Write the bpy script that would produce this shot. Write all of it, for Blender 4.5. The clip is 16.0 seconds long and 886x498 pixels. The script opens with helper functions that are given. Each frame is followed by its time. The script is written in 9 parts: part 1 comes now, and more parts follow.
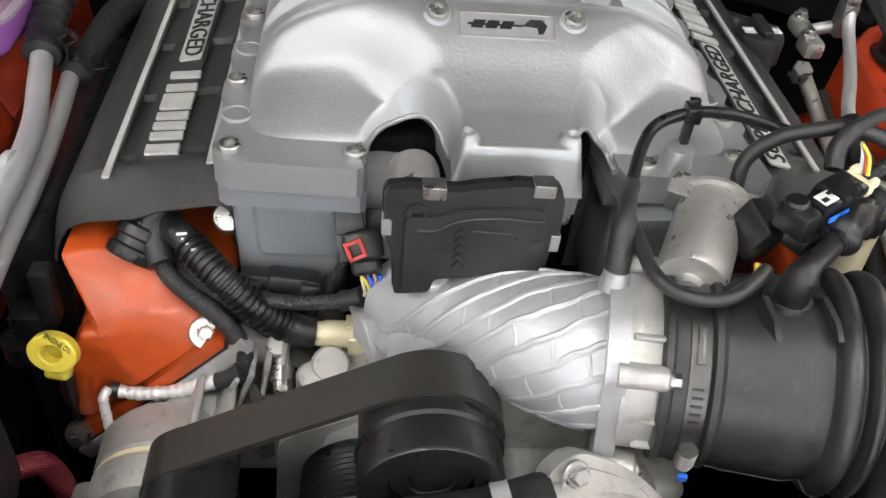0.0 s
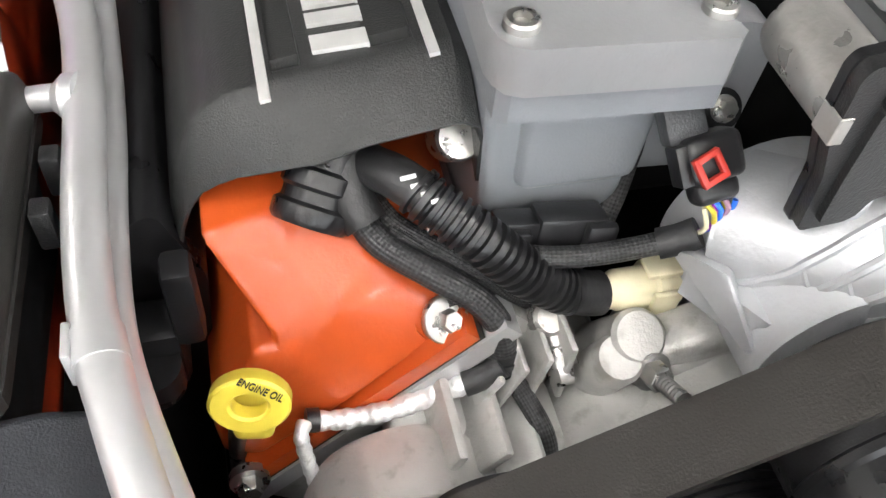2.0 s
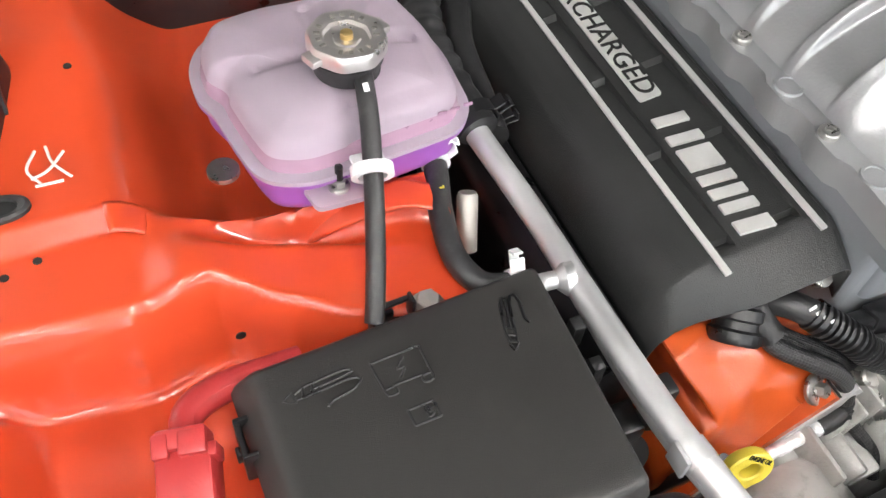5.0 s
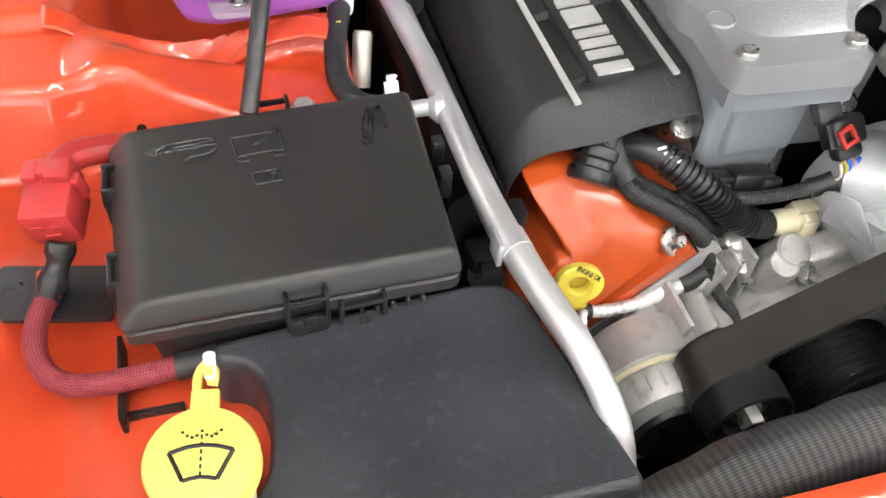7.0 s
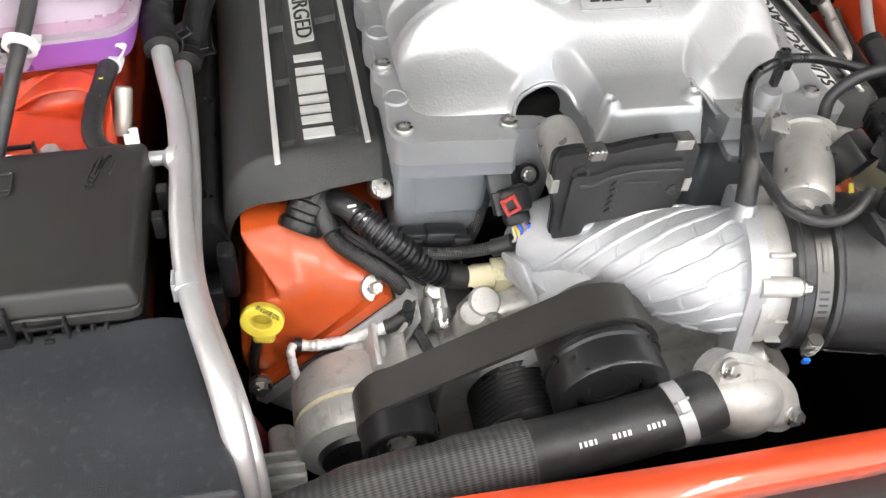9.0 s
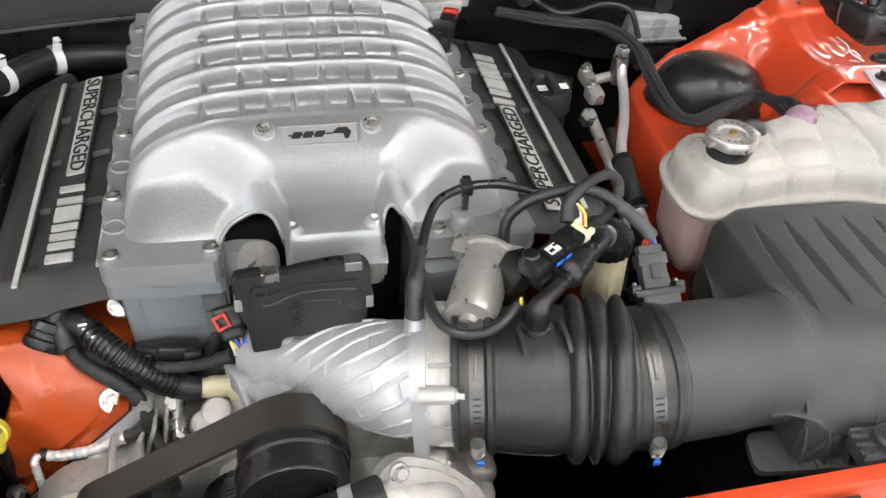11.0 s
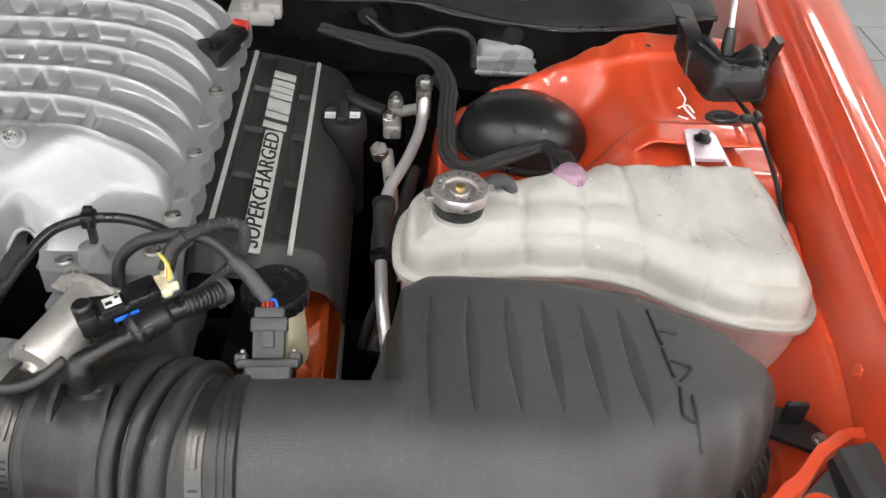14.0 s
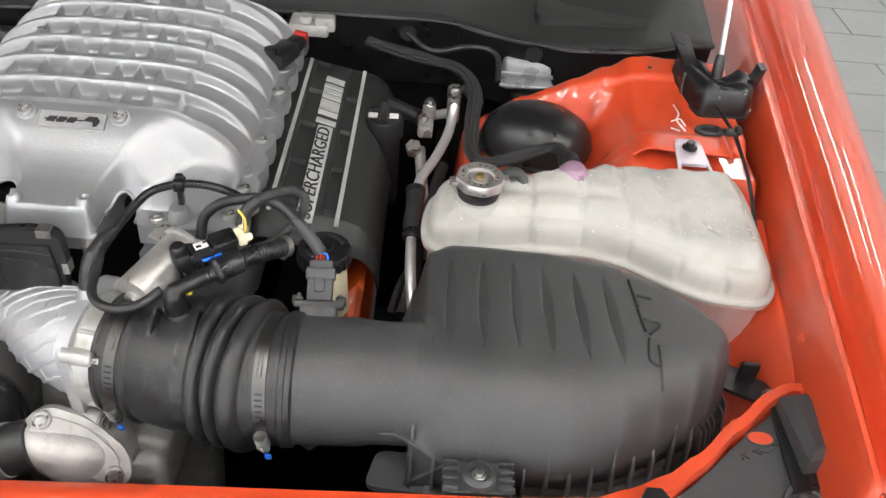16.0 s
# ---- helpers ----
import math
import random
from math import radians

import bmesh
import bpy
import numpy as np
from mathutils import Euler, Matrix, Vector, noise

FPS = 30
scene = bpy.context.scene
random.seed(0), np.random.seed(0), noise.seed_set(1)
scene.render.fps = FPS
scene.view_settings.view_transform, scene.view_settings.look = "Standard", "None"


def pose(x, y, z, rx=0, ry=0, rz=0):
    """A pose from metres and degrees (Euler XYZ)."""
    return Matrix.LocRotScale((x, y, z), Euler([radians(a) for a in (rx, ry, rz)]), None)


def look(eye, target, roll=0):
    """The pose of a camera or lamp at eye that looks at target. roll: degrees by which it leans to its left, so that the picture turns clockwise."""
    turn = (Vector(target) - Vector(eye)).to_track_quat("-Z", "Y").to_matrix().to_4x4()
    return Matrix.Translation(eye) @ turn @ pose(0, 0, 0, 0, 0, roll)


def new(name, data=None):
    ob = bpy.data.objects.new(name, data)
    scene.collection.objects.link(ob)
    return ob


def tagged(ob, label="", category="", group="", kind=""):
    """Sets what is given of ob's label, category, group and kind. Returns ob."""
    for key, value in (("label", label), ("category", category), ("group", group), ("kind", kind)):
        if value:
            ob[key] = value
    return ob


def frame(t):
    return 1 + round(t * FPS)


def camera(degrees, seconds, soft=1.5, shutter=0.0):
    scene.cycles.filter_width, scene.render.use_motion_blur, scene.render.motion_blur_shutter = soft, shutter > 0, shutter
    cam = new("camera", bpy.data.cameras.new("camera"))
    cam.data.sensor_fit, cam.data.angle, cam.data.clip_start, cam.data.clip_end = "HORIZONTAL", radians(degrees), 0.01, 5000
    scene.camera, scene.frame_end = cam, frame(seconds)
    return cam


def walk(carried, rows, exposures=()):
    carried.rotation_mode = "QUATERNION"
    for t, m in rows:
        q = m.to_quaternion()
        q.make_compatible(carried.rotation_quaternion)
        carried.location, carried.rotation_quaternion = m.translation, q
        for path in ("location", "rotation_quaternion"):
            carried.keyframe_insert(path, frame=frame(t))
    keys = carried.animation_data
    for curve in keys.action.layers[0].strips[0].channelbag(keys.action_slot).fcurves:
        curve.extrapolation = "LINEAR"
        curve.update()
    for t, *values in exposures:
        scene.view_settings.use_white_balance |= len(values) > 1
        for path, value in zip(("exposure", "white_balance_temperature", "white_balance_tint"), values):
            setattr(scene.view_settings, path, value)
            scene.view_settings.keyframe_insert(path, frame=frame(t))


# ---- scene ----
cam = camera(54.2, 16.0)
# seconds, eye and target in metres, roll in degrees
PATH = [
    (0, (-0.106, 0.012, 1.437), (0.106, 1.506, 0.125), 7.1),
    (0.5, (-0.193, 0.112, 1.356), (0.042, 1.513, -0.052), 7.9),
    (1, (-0.24, 0.198, 1.304), (0.038, 1.515, -0.176), 9.6),
    (1.5, (-0.265, 0.235, 1.275), (0.075, 1.486, -0.248), 8.7),
    (2, (-0.309, 0.256, 1.285), (0.095, 1.458, -0.262), 6.6),
    (2.5, (-0.415, 0.256, 1.34), (0.179, 1.398, -0.191), 8.1),
    (3, (-0.523, 0.277, 1.394), (0.146, 1.355, -0.152), 8.6),
    (3.5, (-0.603, 0.319, 1.437), (0.073, 1.357, -0.132), 8.5),
    (3.7, (-0.624, 0.335, 1.463), (0.063, 1.361, -0.111), 9.0),
    (5.8, (-0.668, 0.286, 1.497), (-0.136, 1.477, -0.019), 5.6),
    (6, (-0.665, 0.251, 1.461), (-0.121, 1.468, -0.03), 6.1),
    (6.5, (-0.63, 0.175, 1.423), (-0.13, 1.398, -0.078), 6.2),
    (7, (-0.56, 0.09, 1.427), (-0.132, 1.359, -0.059), 5.1),
    (7.5, (-0.498, 0.025, 1.441), (-0.094, 1.313, -0.036), 5.7),
    (8, (-0.417, 0.001, 1.48), (-0.044, 1.279, -0.013), 6.9),
    (8.2, (-0.39, -0.002, 1.493), (-0.014, 1.273, -0.001), 7.1),
    (10.3, (-0.164, -0.098, 1.595), (0.185, 1.351, 0.262), 3.6),
    (10.5, (-0.137, -0.112, 1.606), (0.222, 1.35, 0.291), 3.6),
    (11, (-0.041, -0.11, 1.608), (0.326, 1.367, 0.31), 4.0),
    (11.5, (0.092, -0.076, 1.588), (0.399, 1.414, 0.289), 4.5),
    (12, (0.206, -0.06, 1.584), (0.426, 1.449, 0.29), 4.6),
    (12.5, (0.297, -0.055, 1.587), (0.437, 1.458, 0.287), 5.1),
    (13, (0.35, -0.051, 1.588), (0.445, 1.465, 0.287), 4.0),
    (13.5, (0.376, -0.047, 1.59), (0.467, 1.468, 0.287), 3.9),
    (14, (0.397, -0.053, 1.596), (0.523, 1.464, 0.298), 4.5),
    (14.5, (0.406, -0.074, 1.601), (0.558, 1.44, 0.303), 4.9),
    (15, (0.444, -0.156, 1.621), (0.61, 1.364, 0.333), 5.1),
    (15.5, (0.453, -0.213, 1.654), (0.599, 1.318, 0.375), 5.0),
    (16, (0.393, -0.216, 1.668), (0.462, 1.332, 0.403), 5.8),
]
EXPOSURES = ((0, -0.25), (0.7, -0.05), (1.5, 0.15), (2.5, 0.50), (3.5, 0.50), (6.0, 0.08), (7.0, 0.25), (8.0, 0.40), (10.3, -0.08), (11.0, -0.15), (12.5, -0.12), (14.0, -0.23), (16.0, -0.22))
walk(cam, [(t, look(eye, target, roll)) for t, eye, target, roll in PATH], EXPOSURES)
from mathutils.bvhtree import BVHTree

# ---- world and light ----
world = bpy.data.worlds.new("world")
scene.world = world
world.use_nodes = True
sky = world.node_tree.nodes.new("ShaderNodeTexSky")
sky.sky_type = "NISHITA"
sky.sun_disc = False
sky.sun_elevation = radians(38)
sky.sun_rotation = radians(60)
sky.dust_density = 3.0
world.node_tree.links.new(sky.outputs[0], world.node_tree.nodes["Background"].inputs[0])
world.node_tree.nodes["Background"].inputs[1].default_value = 0.15
LAMP_POWER = 56.0
DAYLIGHT = 70.0


# ---- materials ----
def material(name, color, rough=0.5, metal=0.0, grain=0.0, grain_scale=900.0, vary=0.12, vary_scale=25.0, rough_vary=0.12, coat=0.0,
             transmission=0.0, ior=1.5, subsurface=0.0, second=None, second_amount=0.5, second_scale=60.0, island=0.0, stretch=(1, 1, 1), spec=0.5):
    """A surface with blotches at a large scale, grain at a small one, and bump."""
    m = bpy.data.materials.new(name)
    m.use_nodes = True
    nt = m.node_tree
    n, l = nt.nodes, nt.links
    b = n["Principled BSDF"]
    tc = n.new("ShaderNodeTexCoord")
    mp = n.new("ShaderNodeMapping")
    mp.inputs["Scale"].default_value = stretch
    l.new(tc.outputs["Object"], mp.inputs["Vector"])
    big = n.new("ShaderNodeTexNoise")
    big.inputs["Scale"].default_value = vary_scale
    big.inputs["Detail"].default_value = 5
    l.new(mp.outputs[0], big.inputs["Vector"])
    ramp = n.new("ShaderNodeMapRange")
    ramp.inputs["From Min"].default_value, ramp.inputs["From Max"].default_value = 0.3, 0.7
    l.new(big.outputs["Fac"], ramp.inputs["Value"])
    mix = n.new("ShaderNodeMix")
    mix.data_type = "RGBA"
    low = tuple(max(0.0, c * (1 - vary)) for c in color)
    high = tuple(min(1.0, c * (1 + vary)) for c in color)
    mix.inputs[6].default_value, mix.inputs[7].default_value = (*low, 1), (*high, 1)
    l.new(ramp.outputs[0], mix.inputs[0])
    out = mix.outputs[2]
    if second:
        spots = n.new("ShaderNodeTexNoise")
        spots.inputs["Scale"].default_value = second_scale
        spots.inputs["Detail"].default_value = 8
        l.new(mp.outputs[0], spots.inputs["Vector"])
        sr = n.new("ShaderNodeMapRange")
        sr.inputs["From Min"].default_value, sr.inputs["From Max"].default_value = 0.56, 0.7
        sr.inputs["To Max"].default_value = second_amount
        l.new(spots.outputs["Fac"], sr.inputs["Value"])
        m2 = n.new("ShaderNodeMix")
        m2.data_type = "RGBA"
        l.new(sr.outputs[0], m2.inputs[0])
        l.new(out, m2.inputs[6])
        m2.inputs[7].default_value = (*second, 1)
        out = m2.outputs[2]
    if island:
        geo = n.new("ShaderNodeNewGeometry")
        hsv = n.new("ShaderNodeHueSaturation")
        r2 = n.new("ShaderNodeMapRange")
        r2.inputs["To Min"].default_value, r2.inputs["To Max"].default_value = 1 - island, 1 + island
        l.new(geo.outputs["Random Per Island"], r2.inputs["Value"])
        l.new(r2.outputs[0], hsv.inputs["Value"])
        l.new(out, hsv.inputs["Color"])
        out = hsv.outputs[0]
    l.new(out, b.inputs["Base Color"])
    fine = n.new("ShaderNodeTexNoise")
    fine.inputs["Scale"].default_value = grain_scale
    fine.inputs["Detail"].default_value = 3
    l.new(mp.outputs[0], fine.inputs["Vector"])
    rr = n.new("ShaderNodeMapRange")
    rr.inputs["From Min"].default_value, rr.inputs["From Max"].default_value = 0.3, 0.7
    rr.inputs["To Min"].default_value, rr.inputs["To Max"].default_value = max(0.02, rough - rough_vary), min(1.0, rough + rough_vary)
    l.new(big.outputs["Fac"], rr.inputs["Value"])
    l.new(rr.outputs[0], b.inputs["Roughness"])
    if grain:
        bump = n.new("ShaderNodeBump")
        bump.inputs["Strength"].default_value = grain
        bump.inputs["Distance"].default_value = 0.0008
        l.new(fine.outputs["Fac"], bump.inputs["Height"])
        l.new(bump.outputs[0], b.inputs["Normal"])
    b.inputs["Metallic"].default_value = metal
    b.inputs["Coat Weight"].default_value = coat
    b.inputs["Coat Roughness"].default_value = 0.04
    b.inputs["Transmission Weight"].default_value = transmission
    b.inputs["IOR"].default_value = ior
    b.inputs["Specular IOR Level"].default_value = spec
    if subsurface:
        b.inputs["Subsurface Weight"].default_value = subsurface
        b.inputs["Subsurface Radius"].default_value = (1, 0.9, 0.8)
        b.inputs["Subsurface Scale"].default_value = 0.01
    return m


def braid(name, color, dark, around=12, pitch=0.004, rough=0.55):
    """Woven sleeve: two crossing sets of strands along the tube's own u and v."""
    m = bpy.data.materials.new(name)
    m.use_nodes = True
    nt = m.node_tree
    n, l = nt.nodes, nt.links
    b = n["Principled BSDF"]
    uv = n.new("ShaderNodeUVMap")
    sep = n.new("ShaderNodeSeparateXYZ")
    l.new(uv.outputs[0], sep.inputs[0])

    def math_node(op, a, c=None):
        q = n.new("ShaderNodeMath")
        q.operation = op
        for i, v in enumerate((a, c)):
            if v is None:
                continue
            if isinstance(v, (int, float)):
                q.inputs[i].default_value = v
            else:
                l.new(v, q.inputs[i])
        return q.outputs[0]

    u = math_node("MULTIPLY", sep.outputs[0], around * 2 * math.pi)
    v = math_node("MULTIPLY", sep.outputs[1], 2 * math.pi / pitch)
    s1 = math_node("SINE", math_node("ADD", u, v))
    s2 = math_node("SINE", math_node("SUBTRACT", u, v))
    h = math_node("MULTIPLY", s1, s2)
    k = math_node("ADD", math_node("MULTIPLY", h, 0.5), 0.5)
    mix = n.new("ShaderNodeMix")
    mix.data_type = "RGBA"
    l.new(k, mix.inputs[0])
    mix.inputs[6].default_value, mix.inputs[7].default_value = (*dark, 1), (*color, 1)
    l.new(mix.outputs[2], b.inputs["Base Color"])
    bump = n.new("ShaderNodeBump")
    bump.inputs["Strength"].default_value = 0.7
    bump.inputs["Distance"].default_value = 0.0008
    l.new(k, bump.inputs["Height"])
    l.new(bump.outputs[0], b.inputs["Normal"])
    b.inputs["Roughness"].default_value = rough
    return m


def lamp_material(name, strength):
    m = bpy.data.materials.new(name)
    m.use_nodes = True
    b = m.node_tree.nodes["Principled BSDF"]
    b.inputs["Emission Color"].default_value = (1.0, 0.97, 0.93, 1)
    b.inputs["Emission Strength"].default_value = strength
    return m


RED = material("red_paint", (0.58, 0.062, 0.019), 0.34, 0.0, 0.05, 700, 0.05, 6, 0.04, coat=0.7)
ORANGE = material("orange_paint", (0.46, 0.070, 0.012), 0.34, 0.0, 0.25, 400, 0.08, 30, 0.06, coat=0.15)
SILVER = material("silver_paint", (0.360, 0.368, 0.378), 0.38, 0.55, 0.35, 350, 0.05, 18, 0.07)
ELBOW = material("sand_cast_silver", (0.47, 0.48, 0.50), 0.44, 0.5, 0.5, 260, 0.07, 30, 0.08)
CAST = material("cast_aluminium", (0.46, 0.455, 0.44), 0.46, 0.45, 0.6, 420, 0.12, 40, 0.1, second=(0.26, 0.25, 0.22), second_amount=0.6, second_scale=70)
GREY = material("grey_cast_housing", (0.25, 0.265, 0.285), 0.40, 0.3, 0.35, 600, 0.06, 20, 0.08)
DULL = material("dull_machined_metal", (0.45, 0.44, 0.42), 0.36, 0.65, 0.3, 400, 0.15, 60, 0.12, second=(0.24, 0.22, 0.19), second_amount=0.5)
ALU = material("satin_aluminium_tube", (0.66, 0.66, 0.67), 0.36, 0.65, 0.15, 300, 0.05, 25, 0.06, second=(0.6, 0.59, 0.57), second_amount=0.3, second_scale=30)
STEEL = material("zinc_steel", (0.42, 0.415, 0.40), 0.32, 0.95, 0.15, 500, 0.1, 120, 0.1)
BAND = material("clamp_band_steel", (0.115, 0.112, 0.108), 0.34, 0.95, 0.1, 400, 0.08, 60, 0.08)
CAPSTEEL = material("pressed_cap_steel", (0.66, 0.63, 0.62), 0.34, 0.85, 0.1, 400, 0.08, 60, 0.08)
BRASS = material("brass", (0.62, 0.45, 0.18), 0.35, 0.9, 0.1)
PLASTIC = material("black_grained_plastic", (0.018, 0.0182, 0.019), 0.36, 0.0, 0.5, 900, 0.15, 20, 0.08)
COVER = material("dark_grey_cover_plastic", (0.024, 0.0245, 0.0245), 0.42, 0.0, 0.6, 900, 0.15, 16, 0.06, spec=0.4)
SMOOTH = material("black_smooth_plastic", (0.010, 0.010, 0.011), 0.33, 0.0, 0.15, 700, 0.2, 40, 0.08)
BOXTOP = material("scuffed_black_plastic", (0.031, 0.033, 0.038), 0.40, 0.0, 0.6, 800, 0.25, 12, 0.10, second=(0.058, 0.061, 0.068), second_amount=0.5, second_scale=110, spec=0.4)
FUSELID = material("satin_brown_black_plastic", (0.025, 0.024, 0.023), 0.34, 0.0, 0.5, 1400, 0.10, 14, 0.05, second=(0.042, 0.040, 0.038), second_amount=0.4, second_scale=18, spec=0.45)
RUBBER = material("black_rubber", (0.019, 0.019, 0.020), 0.40, 0.0, 0.3, 500, 0.2, 50, 0.12, second=(0.044, 0.044, 0.043), second_amount=0.4, second_scale=120)
BELT = material("belt_rubber", (0.024, 0.022, 0.020), 0.36, 0.0, 0.35, 800, 0.15, 40, 0.08)
# near-black stands for unlit depth; also colours the bonnet liner and a seam
DARK = material("shade_and_liner_black", (0.005, 0.005, 0.005), 0.85, 0.0, 0.2, 200, 0.3, 12, 0.1, spec=0.12)
TANK = material("milky_white_plastic", (0.46, 0.457, 0.430), 0.30, 0.0, 0.10, 300, 0.10, 16, 0.08, coat=0.15, second=(0.42, 0.395, 0.345), second_amount=0.5, second_scale=22, transmission=0.0, ior=1.18, subsurface=0.0)
TANK_TINT = material("milky_plastic_tinted_by_coolant", (0.46, 0.29, 0.40), 0.30, 0.0, 0.10, 300, 0.08, 20, 0.06, transmission=0.3, ior=1.18, coat=0.3)
TANK_PINK = material("milky_pink_plastic", (0.60, 0.51, 0.60), 0.34, 0.0, 0.10, 300, 0.04, 20, 0.06, transmission=0.5, ior=1.18)
TANK_PURPLE = material("purple_tinted_plastic", (0.46, 0.17, 0.58), 0.30, 0.0, 0.10, 300, 0.05, 20, 0.06, transmission=0.45, ior=1.18)
TANK_LOW = material("pink_tinted_milky_plastic", (0.60, 0.44, 0.42), 0.30, 0.0, 0.05, 300, 0.06, 14, 0.06, coat=0.3)
COOLANT = material("pink_coolant", (0.62, 0.20, 0.30), 0.3, 0.0, 0.0, vary=0.05)
PURPLE = material("purple_coolant", (0.42, 0.05, 0.62), 0.3, 0.0, 0.0, vary=0.05)
YELLOW = material("yellow_plastic", (0.64, 0.52, 0.06), 0.35, 0.0, 0.15, 500, 0.05, 40, 0.06, subsurface=0.05)
PALE_YELLOW = material("pale_yellow_plastic", (0.70, 0.61, 0.13), 0.35, 0.0, 0.15, 500, 0.05, 40, 0.06, subsurface=0.05)
PINK = material("red_terminal_plastic", (0.38, 0.030, 0.030), 0.42, 0.0, 0.2, 500, 0.06, 40, 0.06)
CREAM = material("cream_nylon", (0.72, 0.66, 0.46), 0.42, 0.0, 0.2, 400, 0.06, 60, 0.08, subsurface=0.1)
WHITE = material("white_nylon", (0.78, 0.79, 0.80), 0.4, 0.0, 0.2, 400, 0.05, 60, 0.08, subsurface=0.05)
CLEAR = material("grey_translucent_plastic", (0.42, 0.44, 0.46), 0.3, 0.0, 0.1, 300, 0.06, 30, 0.06, transmission=0.2, ior=1.2)
AIRBOX = material("grained_air_box_plastic", (0.046, 0.0465, 0.048), 0.38, 0.0, 0.8, 900, 0.15, 14, 0.05, second=(0.066, 0.067, 0.070), second_amount=0.55, second_scale=240)
CHARCOAL = material("charcoal_plastic", (0.045, 0.047, 0.05), 0.5, 0.0, 0.5, 900, 0.12, 20, 0.08)
BADGE = material("brushed_badge_metal", (0.46, 0.46, 0.47), 0.34, 0.6, 0.2, 500, 0.08, 60, 0.06)
SILVER_INK = material("silver_lettering", (0.62, 0.62, 0.61), 0.4, 0.35, 0.1, 500, 0.06, 60, 0.06)
BLACK_INK = material("black_ink", (0.01, 0.01, 0.01), 0.5)
CLAMP_GREY = material("pale_grey_clamp_plastic", (0.44, 0.45, 0.46), 0.38, 0.2, 0.2, 400, 0.06, 60, 0.08)
WHITE_INK = material("white_ink", (0.75, 0.75, 0.75), 0.5)
REDCLIP = material("red_clip_plastic", (0.45, 0.03, 0.02), 0.4)
BLUE = material("blue_paint_dab", (0.02, 0.16, 0.75), 0.5)
FOIL = material("crinkled_foil", (0.80, 0.80, 0.81), 0.42, 0.55, 1.0, 300, 0.06, 90, 0.12, second=(0.45, 0.45, 0.45), second_amount=0.7, second_scale=220)
GASKET = material("gasket_metal", (0.36, 0.34, 0.31), 0.45, 0.7, 0.2, 500, 0.1)
BRAID = braid("black_braided_sleeve", (0.040, 0.040, 0.042), (0.006, 0.006, 0.006), 10, 0.005)
BRAID_BIG = braid("black_open_weave_sleeve", (0.085, 0.085, 0.088), (0.005, 0.005, 0.005), 42, 0.012, 0.36)
BRAID_RED = braid("red_braided_sleeve", (0.34, 0.038, 0.052), (0.10, 0.010, 0.016), 12, 0.0038)
TAPE = material("black_cloth_tape", (0.016, 0.016, 0.017), 0.5, 0.0, 0.6, 260, 0.2, 120, 0.1)
TILE = material("grey_floor_tile", (0.27, 0.28, 0.285), 0.38, 0.0, 0.1, 300, 0.10, 3, 0.06, second=(0.22, 0.23, 0.235), second_amount=0.4, second_scale=12)
GROUT = material("tile_grout", (0.36, 0.36, 0.36), 0.8, 0.0, 0.3, 300)
WALL = material("white_wall_paint", (0.78, 0.78, 0.77), 0.7, 0.0, 0.1, 200, 0.03, 2)
CEIL = material("dark_grey_ceiling_paint", (0.16, 0.16, 0.16), 0.8, 0.0, 0.1, 200, 0.03, 2)
GLASS = material("window_glass", (1.0, 1.0, 1.0), 0.0, vary=0.0, rough_vary=0.0, transmission=1.0, ior=1.45)
GLOW = lamp_material("lit_diffuser", LAMP_POWER)


# ---- geometry: every shape is (vertices, faces, uv or None) ----
def geo(bm):
    bm.verts.ensure_lookup_table()
    bm.verts.index_update()
    g = ([v.co.copy() for v in bm.verts], [[v.index for v in f.verts] for f in bm.faces], None)
    bm.free()
    return g


def moved(g, m):
    flip = m.determinant() < 0
    return ([m @ Vector(v) for v in g[0]], [list(reversed(f)) for f in g[1]] if flip else g[1], g[2])


def shift(g, x, y, z):
    return moved(g, Matrix.Translation((x, y, z)))


def joined(*gs):
    v, f, uv = [], [], []
    for g in gs:
        k = len(v)
        v += g[0]
        f += [[i + k for i in q] for q in g[1]]
        uv += g[2] if g[2] else [(0, 0)] * len(g[0])
    return (v, f, uv)


def bevelled(bm, width, seg=2, angle=25):
    if width > 0:
        edges = [e for e in bm.edges if len(e.link_faces) == 2 and e.calc_face_angle(0) > radians(angle)]
        bmesh.ops.bevel(bm, geom=edges, offset=width, segments=seg, profile=0.5, affect="EDGES", clamp_overlap=True)
    return bm


def box(cx, cy, cz, sx, sy, sz, bevel=0.003, seg=2, turn=None, taper=1.0):
    bm = bmesh.new()
    bmesh.ops.create_cube(bm, size=1)
    for v in bm.verts:
        k = taper if v.co.z > 0 else 1.0
        v.co = Vector((v.co.x * sx * k, v.co.y * sy * k, v.co.z * sz))
    bevelled(bm, bevel, seg)
    g = geo(bm)
    m = Matrix.Translation((cx, cy, cz))
    return moved(g, m @ turn if turn else m)


